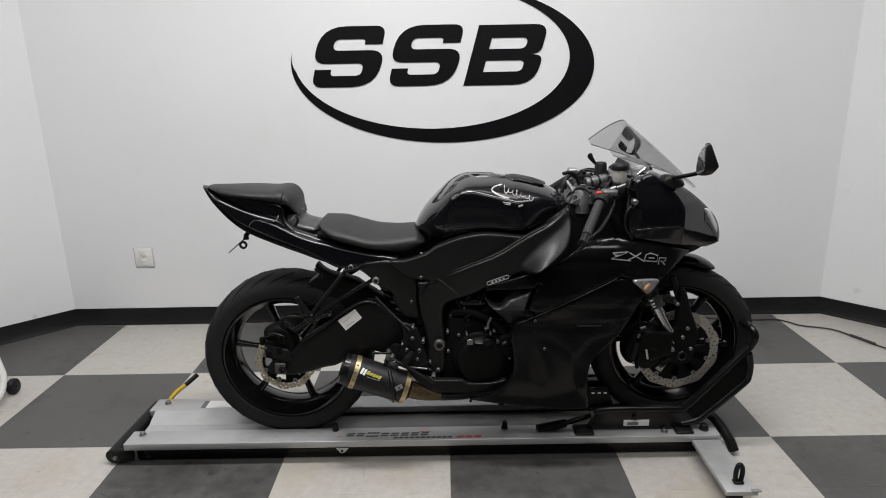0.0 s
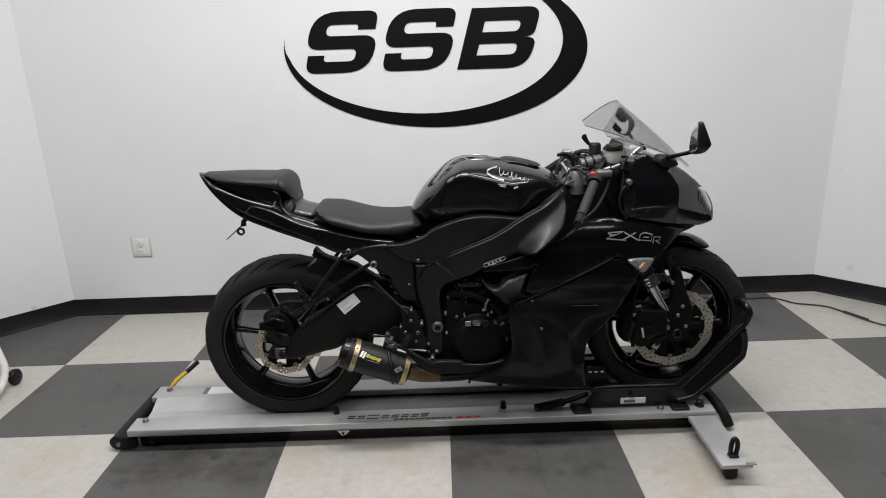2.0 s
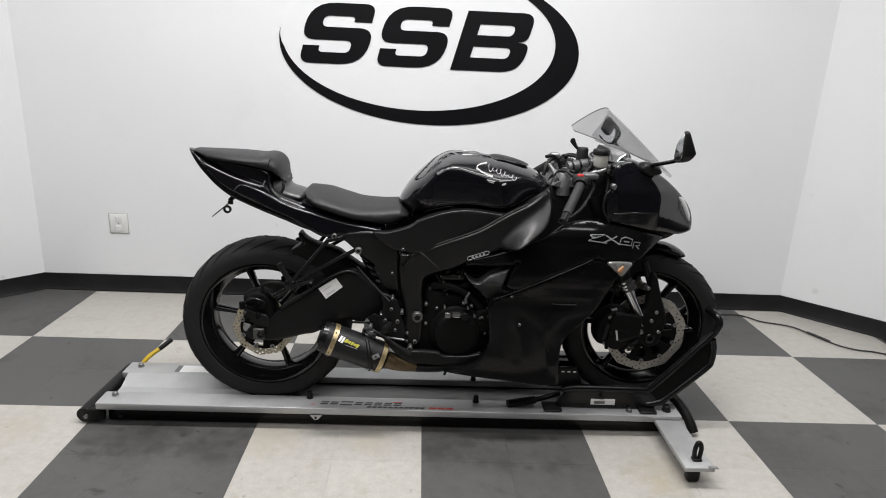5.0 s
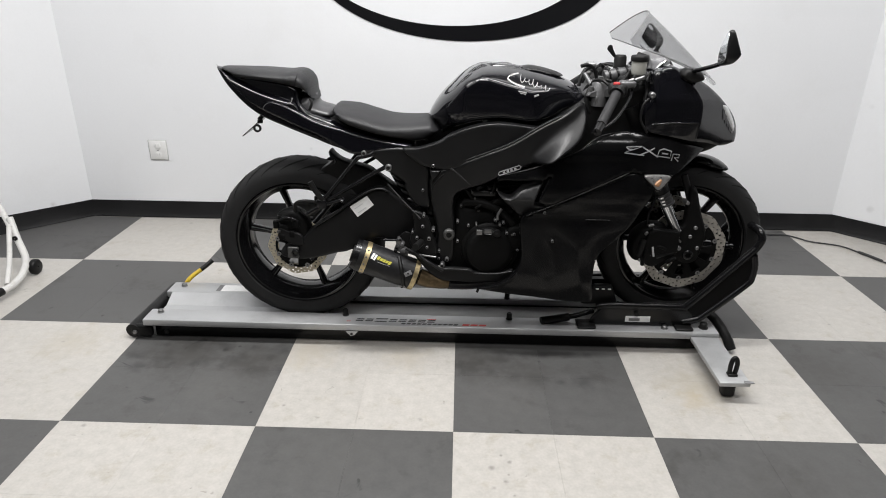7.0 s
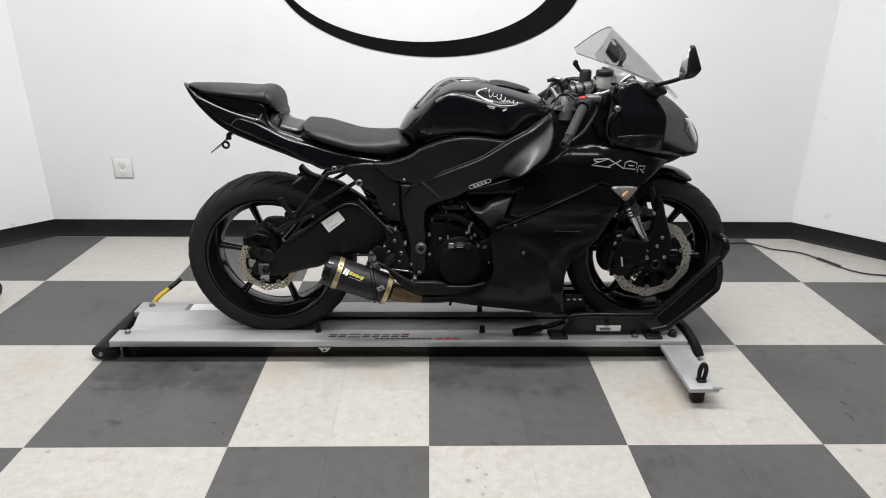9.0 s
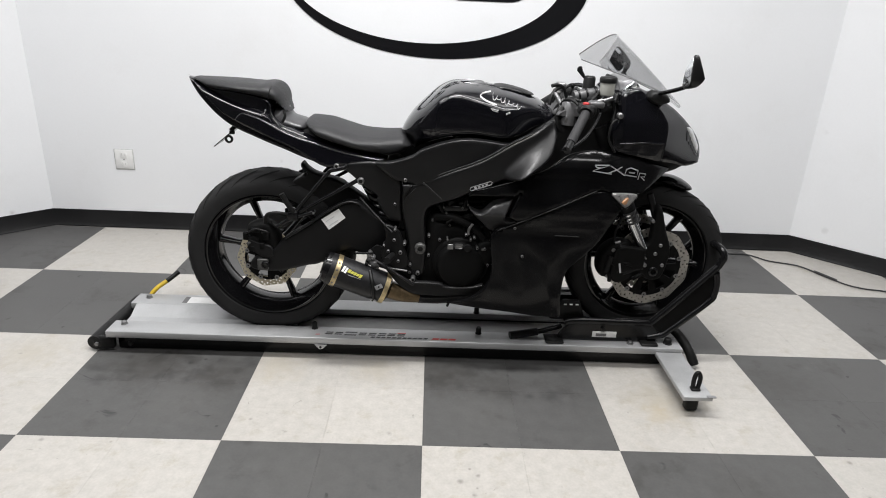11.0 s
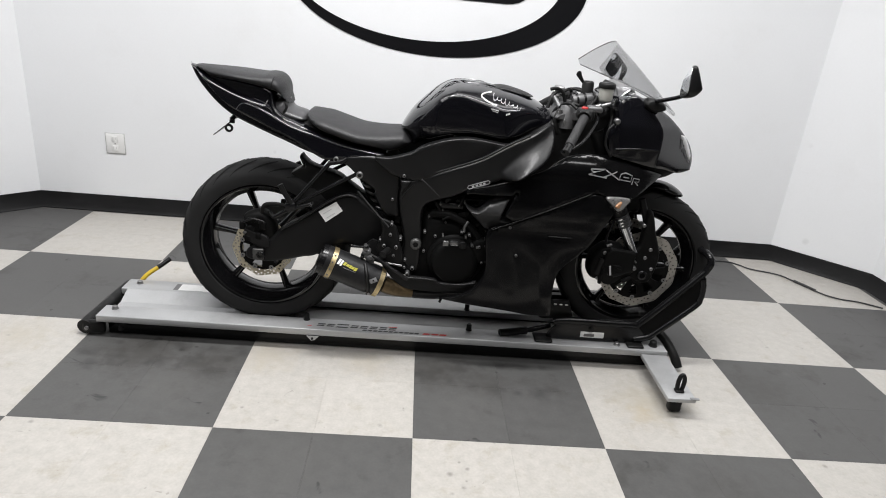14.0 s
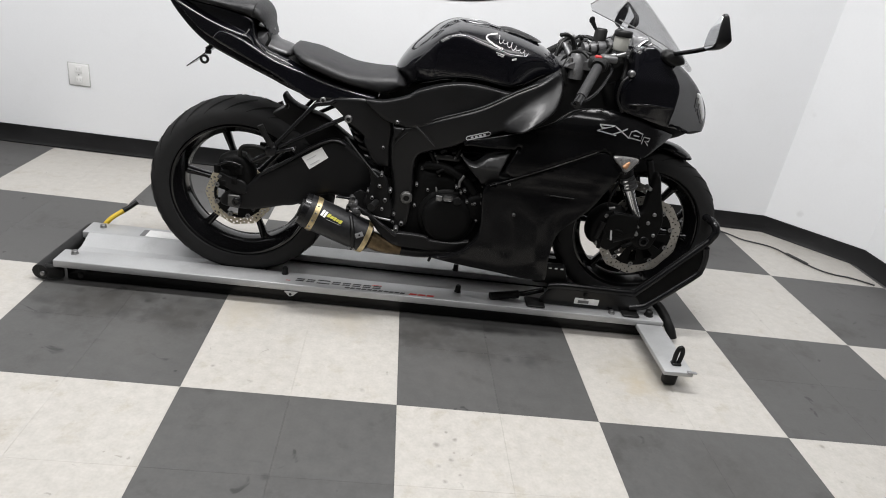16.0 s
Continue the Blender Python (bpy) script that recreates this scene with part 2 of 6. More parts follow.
stain(TILEL, [((0.83, 0.27, 0), 0.16, (0.37, 0.335, 0.27), 0.6), ((0.80, 0.20, 0), 0.07, BEIGE, 0.4), ((0.96, 0.30, 0), 0.10, (0.37, 0.335, 0.27), 0.5), ((-0.55, 0.43, 0), 0.16, (0.40, 0.36, 0.29), 0.5), ((-0.18, 0.42, 0), 0.12, (0.40, 0.36, 0.29), 0.45), ((-1.45, 0.46, 0), 0.16, (0.38, 0.34, 0.27), 0.45), ((-1.0, 0.9, 0), 0.18, (0.40, 0.34, 0.25), 0.4), ((1.05, 0.95, 0), 0.16, (0.38, 0.34, 0.27), 0.4),
              ((-0.549, 0.108, 0), 0.010, SPECK, 0.6), ((-0.929, -0.021, 0), 0.008, SPECK, 0.6), ((-1.135, -0.019, 0), 0.010, SPECK, 0.5), ((1.313, -0.028, 0), 0.010, SPECK, 0.55), ((-0.105, 0.054, 0), 0.014, SPECK, 0.5), ((1.012, 0.297, 0), 0.009, SPECK, 0.55), ((-1.48, 0.459, 0), 0.012, SPECK, 0.5), ((-1.51, 1.752, 0), 0.014, SPECK, 0.6),
              *[((0.14 + 0.03 * math.sin(k * 2.3), -0.10 - 0.026 * k, 0), 0.006 + 0.003 * (k % 3), SPECK, 0.6) for k in range(8)]])
stain(WALL, [((-0.82, 1.855, 0.415), 0.012, (0.5, 0.5, 0.5), 0.25), ((2.22, 1.735, 0.169), 0.022, (0.45, 0.45, 0.45), 0.3), ((2.139, 1.816, 0.699), 0.018, (0.5, 0.5, 0.5), 0.18), ((-2.256, 1.714, 0.105), 0.02, (0.45, 0.43, 0.40), 0.45)])


def glassy(name, tint, gloss=0.1, rough=0.02):
    m = bpy.data.materials.new(name)
    m.use_nodes = True
    nt = m.node_tree
    N, L = nt.nodes, nt.links
    N.remove(N["Principled BSDF"])
    tr, gl, lw, pw, sc, mx = (N.new("ShaderNode" + k) for k in ("BsdfTransparent", "BsdfGlossy", "LayerWeight", "Math", "Math", "MixShader"))
    tr.inputs[0].default_value = (*tint, 1)
    gl.inputs["Roughness"].default_value = rough
    pw.operation, pw.inputs[1].default_value = "POWER", 4.0
    sc.operation, sc.inputs[1].default_value, sc.inputs[2].default_value = "MULTIPLY_ADD", 0.45, 0.03
    L.new(lw.outputs["Facing"], pw.inputs[0])
    L.new(pw.outputs[0], sc.inputs[0])
    L.new(sc.outputs[0], mx.inputs[0])
    L.new(tr.outputs[0], mx.inputs[1])
    L.new(gl.outputs[0], mx.inputs[2])
    L.new(mx.outputs[0], N["Material Output"].inputs[0])
    return m


SMOKEDGE = mat("cut_screen_edge", (0.2, 0.2, 0.2), 0.35, var=0.1)
SMOKE = glassy("smoked_screen_plastic", (0.85, 0.85, 0.853))
CLEAR = glassy("clear_lens_plastic", (0.9, 0.9, 0.9))
MIRROR = mat("mirror_glass", (0.85, 0.86, 0.87), 0.02, 1.0, var=0.0, bump=0, rvar=0.0)


# ---- building helpers ----
def part(name, bm, material, parent=None, label="", smooth=True):
    me = bpy.data.meshes.new(name)
    bm.normal_update()
    bm.to_mesh(me)
    bm.free()
    me.materials.append(material)
    if smooth:
        me.shade_smooth()
        me.set_sharp_from_angle(angle=radians(62))
    ob = new(name, me)
    if parent is not None:
        ob.parent = parent
        root = parent if parent.parent is None else (parent.parent if parent.parent.parent is None else parent.parent.parent)
        if root.name != "motorcycle":
            me.transform(Matrix.Translation(-root.location))
    return tagged(ob, label)


def thing(name, at, label, category, group=""):
    ob = new(name)
    ob.location = at
    ob.empty_display_size = 0.05
    return tagged(ob, label, category, group)


def add_box(bm, lo, hi, bevel=0.0, m=None, seg=2):
    r = bmesh.ops.create_cube(bm, size=1.0)
    vs = r["verts"]
    for v in vs:
        v.co = Vector([lo[i] + (v.co[i] + 0.5) * (hi[i] - lo[i]) for i in range(3)])
    if m is not None:
        bmesh.ops.transform(bm, matrix=m, verts=vs)
    if bevel:
        es = list({e for v in vs for e in v.link_edges})
        bmesh.ops.bevel(bm, geom=es, offset=bevel, segments=seg, profile=0.5, affect="EDGES")
    return bm


def box(lo, hi, bevel=0.0, m=None):
    return add_box(bmesh.new(), lo, hi, bevel, m)


def curve(pts, n=8, closed=False):
    """Smooth line through points of any dimension (Catmull-Rom); a point given twice makes a corner."""
    P = [np.array(p, float) for p in pts]
    out = []
    count = len(P) if closed else len(P) - 1
    for i in range(count):
        if closed:
            a, b, c, d = P[i - 1], P[i], P[(i + 1) % len(P)], P[(i + 2) % len(P)]
        else:
            a, b, c, d = P[max(i - 1, 0)], P[i], P[i + 1], P[min(i + 2, len(P) - 1)]
        for k in range(n):
            t = k / n
            out.append(0.5 * (2 * b + (c - a) * t + (2 * a - 5 * b + 4 * c - d) * t * t + (3 * b - a - 3 * c + d) * t ** 3))
    if not closed:
        out.append(P[-1])
    keep = [out[0]]
    for p in out[1:]:
        if np.linalg.norm(p - keep[-1]) > 5e-4:
            keep.append(p)
    if closed and np.linalg.norm(keep[0] - keep[-1]) < 5e-4:
        keep.pop()
    return keep


def add_tube(bm, pts, r, seg=10, n=6, caps=True):
    """A round bar along a smooth line; r a number, or one radius at each end."""
    line = [Vector(p) for p in (curve(pts, n) if n > 1 and len(pts) > 2 else pts)]
    rings, side = [], None
    for i, p in enumerate(line):
        d = (line[min(i + 1, len(line) - 1)] - line[max(i - 1, 0)]).normalized()
        if side is None:
            side = d.orthogonal().normalized()
        side = (side - d * side.dot(d)).normalized()
        up = d.cross(side)
        rad = r if not isinstance(r, tuple) else r[0] + (r[1] - r[0]) * i / max(1, len(line) - 1)
        rings.append([bm.verts.new(p + (side * math.cos(2 * math.pi * k / seg) + up * math.sin(2 * math.pi * k / seg)) * rad) for k in range(seg)])
    for a, b in zip(rings, rings[1:]):
        for k in range(seg):
            bm.faces.new((a[k], a[(k + 1) % seg], b[(k + 1) % seg], b[k]))
    if caps:
        bm.faces.new(rings[0][::-1])
        bm.faces.new(rings[-1])
    return bm


def tube(pts, r, seg=10, n=6):
    return add_tube(bmesh.new(), pts, r, seg, n)


def add_lathe(bm, profile, centre, seg=64, axis="y", closed=True):
    """Turns a profile of (radius, along) round an axis through centre."""
    c = Vector(centre)
    rings = []
    for k in range(seg):
        a = 2 * math.pi * k / seg
        ca, sa = math.cos(a), math.sin(a)
        ring = []
        for r, y in profile:
            v = {"y": (r * ca, y, r * sa), "x": (y, r * ca, r * sa), "z": (r * ca, r * sa, y)}[axis]
            ring.append(bm.verts.new(c + Vector(v)))
        rings.append(ring)
    n = len(profile)
    for k in range(seg):
        a, b = rings[k], rings[(k + 1) % seg]
        for i in range(n if closed else n - 1):
            j = (i + 1) % n
            bm.faces.new((a[i], a[j], b[j], b[i]))
    bmesh.ops.recalc_face_normals(bm, faces=bm.faces[:])
    return bm


def lathe(profile, centre, seg=64, axis="y", closed=True):
    return add_lathe(bmesh.new(), profile, centre, seg, axis, closed)


def disc_cyl(p, r, y0, y1, seg=20, bev=0.0):
    """A short round boss along y at (x, z)."""
    b = min(bev, r * 0.4)
    prof = [(0.0005, y0), (r - b, y0), (r, y0 + b), (r, y1), (0.0005, y1)]
    return lathe(prof, (p[0], 0, p[1]), seg, "y")


from mathutils.geometry import delaunay_2d_cdt


def solid(outline, near, far, r=0.03, res=0.014, n=6, power=2.0, smooth=True, lines=()):
    """A body with a smooth side outline in x and z: near(x, z) and far(x, z) give its two faces in y, and its rim is rounded over r."""
    line = curve(outline, n, True) if smooth else [np.array(p, float) for p in outline]
    pts = []
    for i, p in enumerate(line):
        q = line[(i + 1) % len(line)]
        k = max(1, int(np.ceil(np.linalg.norm(q - p) / res)))
        pts += [p + (q - p) * j / k for j in range(k)]
    B = np.array(pts)
    A2, D2 = B, np.roll(B, -1, 0) - B
    area = np.sum(B[:, 0] * np.roll(B[:, 1], -1) - B[:, 1] * np.roll(B[:, 0], -1))
    if area < 0:
        B = B[::-1].copy()
        A2, D2 = B, np.roll(B, -1, 0) - B

    def dist(P):
        rel = P[:, None] - A2[None]
        t = np.clip((rel * D2).sum(-1) / ((D2 * D2).sum(-1) + 1e-12), 0, 1)
        return np.sqrt(((rel - t[..., None] * D2) ** 2).sum(-1)).min(1)

    def inside(P):
        x, z = P[:, :1], P[:, 1:]
        x1, z1 = A2[:, 0], A2[:, 1]
        x2, z2 = (A2 + D2).T
        cross = ((z1 > z) != (z2 > z)) & (x < (x2 - x1) * (z - z1) / (z2 - z1 + 1e-12) + x1)
        return cross.sum(1) % 2 == 1

    lo, hi = B.min(0), B.max(0)
    gx, gz = np.meshgrid(np.arange(lo[0], hi[0], res), np.arange(lo[1], hi[1], res))
    gx = gx + (np.arange(gx.shape[0])[:, None] % 2) * res * 0.5
    G = np.stack([gx.ravel(), gz.ravel()], 1)
    G = G[inside(G)]
    G = G[dist(G) > r * 0.98 + res * 0.4] if len(G) else G
    # rings inside the rim keep its rounding smooth
    extra = []
    nb = np.stack([-D2[:, 1], D2[:, 0]], 1)
    nb = nb / (np.linalg.norm(nb, axis=1, keepdims=True) + 1e-9)
    nb = nb + np.roll(nb, 1, 0)
    nb = nb / (np.linalg.norm(nb, axis=1, keepdims=True) + 1e-9)
    for f in (0.015, 0.06, 0.14, 0.26, 0.42, 0.62, 0.9):
        if f * r < 0.0006:
            continue
        E = B + nb * f * r
        E = E[inside(E)]
        if len(E):
            E = E[dist(E) > f * r * 0.93]
        if len(E):
            extra.append(E)
    edges = [(i, (i + 1) % len(B)) for i in range(len(B))]
    # points along creases, so that the mesh folds there cleanly
    creased = []
    for ln in lines:
        q = np.array(ln, float)
        s = np.concatenate([[0], np.cumsum(np.linalg.norm(np.diff(q, axis=0), axis=1))])
        at = np.linspace(0, s[-1], max(2, int(s[-1] / (res * 0.8)) + 1))
        q = np.stack([np.interp(at, s, q[:, k]) for k in (0, 1)], 1)
        q = q[inside(q)]
        q = q[dist(q) > 0.001]
        start = len(B) + sum(len(c) for c in creased)
        gaps = np.linalg.norm(np.diff(q, axis=0), axis=1)
        edges += [(start + i, start + i + 1) for i in range(len(q) - 1) if gaps[i] < res * 2]
        creased.append(q)
    if creased:
        C = np.concatenate(creased)
        if len(C):
            G = G[np.sqrt(((G[:, None] - C[None]) ** 2).sum(-1)).min(1) > res * 0.5]
            extra = [E[np.sqrt(((E[:, None] - C[None]) ** 2).sum(-1)).min(1) > res * 0.25] for E in extra]
    allp = np.concatenate([B] + creased + ([G] if len(G) else []) + extra)
    v2, _, f2, *_ = delaunay_2d_cdt([Vector(p) for p in allp.tolist()], edges, [], 1, 1e-5)
    V = np.array([tuple(v) for v in v2])
    d = dist(V)
    d[d < 1e-5] = 0
    u = np.clip(1 - d / r, 0, 1)
    prof = (1 - u ** power) ** (1 / power)
    yn = np.array([near(x, z) for x, z in V])
    yf = np.array([far(x, z) for x, z in V])
    mid = (yn + yf) / 2
    front, back = mid + (yn - mid) * prof, mid + (yf - mid) * prof
    bm = bmesh.new()
    fa = [bm.verts.new((x, y, z)) for (x, z), y in zip(V, front)]
    ba = [fa[i] if d[i] == 0 else bm.verts.new((V[i][0], back[i], V[i][1])) for i in range(len(V))]
    for f in f2:
        a, b, c = V[f[0]], V[f[1]], V[f[2]]
        s = (b[0] - a[0]) * (c[1] - a[1]) - (b[1] - a[1]) * (c[0] - a[0])
        f = list(f) if s > 0 else list(f)[::-1]
        for ids, vs in ((f, fa), (f[::-1], ba)):
            try:
                bm.faces.new([vs[i] for i in ids])
            except ValueError:
                pass
    return bm


def mirrored(bm):
    """A copy of a side part for the other side (y turned round)."""
    other = bm.copy()
    for v in other.verts:
        v.co.y = -v.co.y
    bmesh.ops.reverse_faces(other, faces=other.faces[:])
    return other


def ease(t):
    t = min(1.0, max(0.0, t))
    return t * t * (3 - 2 * t)


# ---- the room ----
WALL_Y = 1.855
LX, RX, CH = -2.115, 2.10, 0.375


def wall_piece(name, a, b, h, label, material, thick=0.12):
    """A wall standing on the line from a to b, its thickness behind it (to the left of the way)."""
    a, b = Vector((*a, 0)), Vector((*b, 0))
    d = (b - a).normalized()
    nrm = Vector((-d.y, d.x, 0))
    bm = bmesh.new()
    vs = [bm.verts.new(p + Vector((0, 0, z))) for z in (-0.05, h) for p in (a, b, b + nrm * thick, a + nrm * thick)]
    for f in ((0, 1, 5, 4), (1, 2, 6, 5), (2, 3, 7, 6), (3, 0, 4, 7), (4, 5, 6, 7), (3, 2, 1, 0)):
        bm.faces.new([vs[i] for i in f])
    bmesh.ops.recalc_face_normals(bm, faces=bm.faces[:])
    return tagged(part(name, bm, material, smooth=False), label, "wall", kind="structure")


SIDE_L, SIDE_R, BAY, BACK = LX - CH, RX + CH, 0.35, -7.5
runs = [
    ("wall_north", (LX, WALL_Y), (RX, WALL_Y), "white painted showroom wall with a large black emblem"),
    ("wall_northeast", (RX, WALL_Y), (SIDE_R, WALL_Y - CH), "white painted angled wall beside the display bay"),
    ("wall_northwest", (SIDE_L, WALL_Y - CH), (LX, WALL_Y), "white painted angled wall beside the display bay"),
    ("wall_east", (SIDE_R, WALL_Y - CH), (SIDE_R, BAY), "white painted side wall of the display bay"),
    ("wall_west", (SIDE_L, BAY), (SIDE_L, WALL_Y - CH), "white painted side wall of the display bay"),
    # unseen walls, added dark so that the bike's sides reflect little light
    ("wall_southeast", (SIDE_R, BAY), (SIDE_R, BACK), "unseen dark side wall added to keep the bike's reflections dark"),
    ("wall_southwest", (SIDE_L, BACK), (SIDE_L, BAY), "unseen dark side wall added to keep the bike's reflections dark"),
    ("wall_south", (SIDE_R, BACK), (SIDE_L, BACK), "unseen dark far wall added to keep the bike's reflections dark"),
]
for name, a, b, label in runs:
    wall_piece(name, a, b, ROOM_H, label, BACKWALL if name.startswith("wall_south") else WALL)
cb = box((SIDE_L - 0.1, BACK - 0.1, ROOM_H), (SIDE_R + 0.1, WALL_Y + 0.1, ROOM_H + 0.1))
tagged(part("ceiling", cb, CEIL, smooth=False), "plain off-white ceiling of the showroom", "ceiling", kind="structure")

# black rubber cove base, bent round the two blunt corners
base_line = [(SIDE_L, BACK), (SIDE_L, WALL_Y - CH), (LX, WALL_Y), (RX, WALL_Y), (SIDE_R, WALL_Y - CH), (SIDE_R, BACK)]


def cove_base(name, line):
    prof = [(0.0, 0.0), (0.014, 0.0), (0.013, 0.006), (0.008, 0.014), (0.006, 0.085), (0.004, 0.094), (0.0, 0.094)]
    bm = bmesh.new()
    rows = []
    for i, p in enumerate(line):
        p = Vector(p)
        d0 = (p - Vector(line[i - 1])).normalized() if i else None
        d1 = (Vector(line[i + 1]) - p).normalized() if i < len(line) - 1 else None
        d0, d1 = d0 or d1, d1 or d0
        n0, n1 = Vector((d0.y, -d0.x)), Vector((d1.y, -d1.x))
        m = (n0 + n1).normalized()
        m /= max(0.3, m.dot(n0))
        rows.append([bm.verts.new((p.x + m.x * (o + 0.001), p.y + m.y * (o + 0.001), z + 0.001)) for o, z in prof])
    for a, b in zip(rows, rows[1:]):
        for k in range(len(prof)):
            j = (k + 1) % len(prof)
            bm.faces.new((a[k], a[j], b[j], b[k]))
    bmesh.ops.recalc_face_normals(bm, faces=bm.faces[:])
    return tagged(part(name, bm, BASEB), "black rubber cove base along the wall foot", "baseboard", kind="structure")


cove_base("baseboard", base_line)


# ---- on the walls and the floor of the bay ----
def plate(outline, to3, depth):
    """A flat plate with the given outline; to3 lays (u, v, d) into the room."""
    bm = bmesh.new()
    a = [bm.verts.new(to3(u, v, 0.0)) for u, v in outline]
    b = [bm.verts.new(to3(u, v, depth)) for u, v in outline]
    bm.faces.new(b)
    bm.faces.new(a[::-1])
    n = len(a)
    for i in range(n):
        bm.faces.new((a[i], a[(i + 1) % n], b[(i + 1) % n], b[i]))
    bmesh.ops.recalc_face_normals(bm, faces=bm.faces[:])
    return bm


def rounded(pts, r=0.05, n=5):
    """The outline with each corner rounded off."""
    out = []
    P = [Vector(p) for p in pts]
    for i, p in enumerate(P):
        a, b = P[i - 1] - p, P[(i + 1) % len(P)] - p
        k = min(r, a.length * 0.48, b.length * 0.48)
        s, e = p + a.normalized() * k, p + b.normalized() * k
        for j in range(n + 1):
            t = j / n
            out.append(tuple(s * (1 - t) ** 2 + p * 2 * t * (1 - t) + e * t * t))
    return out


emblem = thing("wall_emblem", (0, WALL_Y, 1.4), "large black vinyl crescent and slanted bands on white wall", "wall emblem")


def on_wall(u, v, d):
    return (u, WALL_Y - 0.001 - d, v)


def ellipse(c, ax, tilt, t):
    x, z = ax[0] * math.cos(t), ax[1] * math.sin(t)
    ct, st = math.cos(radians(tilt)), math.sin(radians(tilt))
    return c[0] + x * ct - z * st, c[1] + x * st + z * ct


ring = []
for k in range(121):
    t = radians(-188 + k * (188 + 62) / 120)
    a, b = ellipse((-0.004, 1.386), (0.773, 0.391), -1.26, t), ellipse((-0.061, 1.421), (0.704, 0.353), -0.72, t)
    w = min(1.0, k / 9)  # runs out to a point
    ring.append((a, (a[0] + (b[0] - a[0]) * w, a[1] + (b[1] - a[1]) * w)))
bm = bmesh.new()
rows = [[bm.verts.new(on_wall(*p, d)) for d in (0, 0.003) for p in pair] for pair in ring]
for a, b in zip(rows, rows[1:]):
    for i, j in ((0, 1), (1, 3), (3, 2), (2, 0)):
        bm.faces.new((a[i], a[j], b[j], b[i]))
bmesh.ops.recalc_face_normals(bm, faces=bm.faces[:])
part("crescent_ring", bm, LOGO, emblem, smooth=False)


def slanted(x0, z0, w, h, lean):
    return lambda u, v, d: on_wall(x0 + u * w + v * lean, z0 + v * h, d)


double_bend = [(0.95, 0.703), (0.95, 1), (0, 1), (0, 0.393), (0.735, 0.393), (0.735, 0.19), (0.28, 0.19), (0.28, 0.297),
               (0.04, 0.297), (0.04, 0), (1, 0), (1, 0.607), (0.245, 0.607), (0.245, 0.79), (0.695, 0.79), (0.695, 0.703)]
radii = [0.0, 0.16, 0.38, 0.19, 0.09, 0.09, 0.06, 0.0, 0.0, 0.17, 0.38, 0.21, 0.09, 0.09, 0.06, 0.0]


def rounded_each(pts, rs, n=6):
    out = []
    P = [Vector(p) for p in pts]
    for i, p in enumerate(P):
        a, b = P[i - 1] - p, P[(i + 1) % len(P)] - p
        k = min(rs[i], a.length * 0.64, b.length * 0.64)
        if k <= 0:
            out.append(tuple(p))
            continue
        s, e = p + a.normalized() * k, p + b.normalized() * k
        out += [tuple(s * (1 - t / n) ** 2 + p * 2 * (t / n) * (1 - t / n) + e * (t / n) ** 2) for t in range(n + 1)]
    return out


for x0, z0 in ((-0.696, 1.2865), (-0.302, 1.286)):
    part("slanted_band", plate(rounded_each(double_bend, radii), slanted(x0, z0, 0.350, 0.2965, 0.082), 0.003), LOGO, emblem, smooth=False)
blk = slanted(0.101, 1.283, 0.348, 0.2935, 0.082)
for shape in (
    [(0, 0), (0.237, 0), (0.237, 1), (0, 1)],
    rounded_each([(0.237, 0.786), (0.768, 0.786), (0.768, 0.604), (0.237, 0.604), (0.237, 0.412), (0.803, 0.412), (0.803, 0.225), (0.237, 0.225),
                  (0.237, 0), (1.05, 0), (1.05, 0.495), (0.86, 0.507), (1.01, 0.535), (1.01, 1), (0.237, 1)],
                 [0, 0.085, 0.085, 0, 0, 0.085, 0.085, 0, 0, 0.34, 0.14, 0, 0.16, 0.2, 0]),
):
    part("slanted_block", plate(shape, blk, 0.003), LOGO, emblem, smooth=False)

# wall outlet
outlet = thing("wall_outlet", (-1.6785, WALL_Y, 0.4), "white plastic duplex wall outlet with grey edges", "outlet")
part("cover_plate", box((-1.7265, WALL_Y - 0.007, 0.3390), (-1.6305, WALL_Y - 0.0008, 0.4460), 0.004), OUTLET, outlet)
part("plate_edge", box((-1.7305, WALL_Y - 0.004, 0.3350), (-1.6265, WALL_Y - 0.0005, 0.4500), 0.003), OUTLETD, outlet)
for dz in (0.3670, 0.4180):
    sock = part("socket", box((-1.6955, WALL_Y - 0.0095, dz - 0.017), (-1.6615, WALL_Y - 0.006, dz + 0.017), 0.003), OUTLET, outlet)
    for sx, hh in ((-1.6865, 0.007), (-1.6725, 0.0055)):
        part("slot", box((sx - 0.0012, WALL_Y - 0.0102, dz - hh + 0.003), (sx + 0.0012, WALL_Y - 0.009, dz + hh + 0.003)), OUTLETD, sock, smooth=False)
part("screw", lathe([(0.0003, -0.0015), (0.003, -0.001), (0.0035, 0.001), (0.0003, 0.001)], (-1.6785, WALL_Y - 0.0075, 0.3925), 12, "y"), STEEL, outlet)

# loose cable on the floor
cable = part("power_cable", tube([(1.15, 1.80, 0.006), (1.40, 1.785, 0.006), (1.66, 1.745, 0.006), (1.80, 1.745, 0.006), (1.855, 1.705, 0.006), (1.90, 1.652, 0.006), (2.03, 1.595, 0.006), (2.085, 1.493, 0.006), (2.130, 1.395, 0.006), (2.165, 1.343, 0.006), (2.22, 1.307, 0.006), (2.30, 1.287, 0.006), (2.39, 1.23, 0.006)], 0.004, 8, 8), CABLE)
part("cable_joint", tube([(2.075, 1.512, 0.009), (2.105, 1.450, 0.009), (2.128, 1.398, 0.009)], 0.007, 10, 4), CABLE, cable)
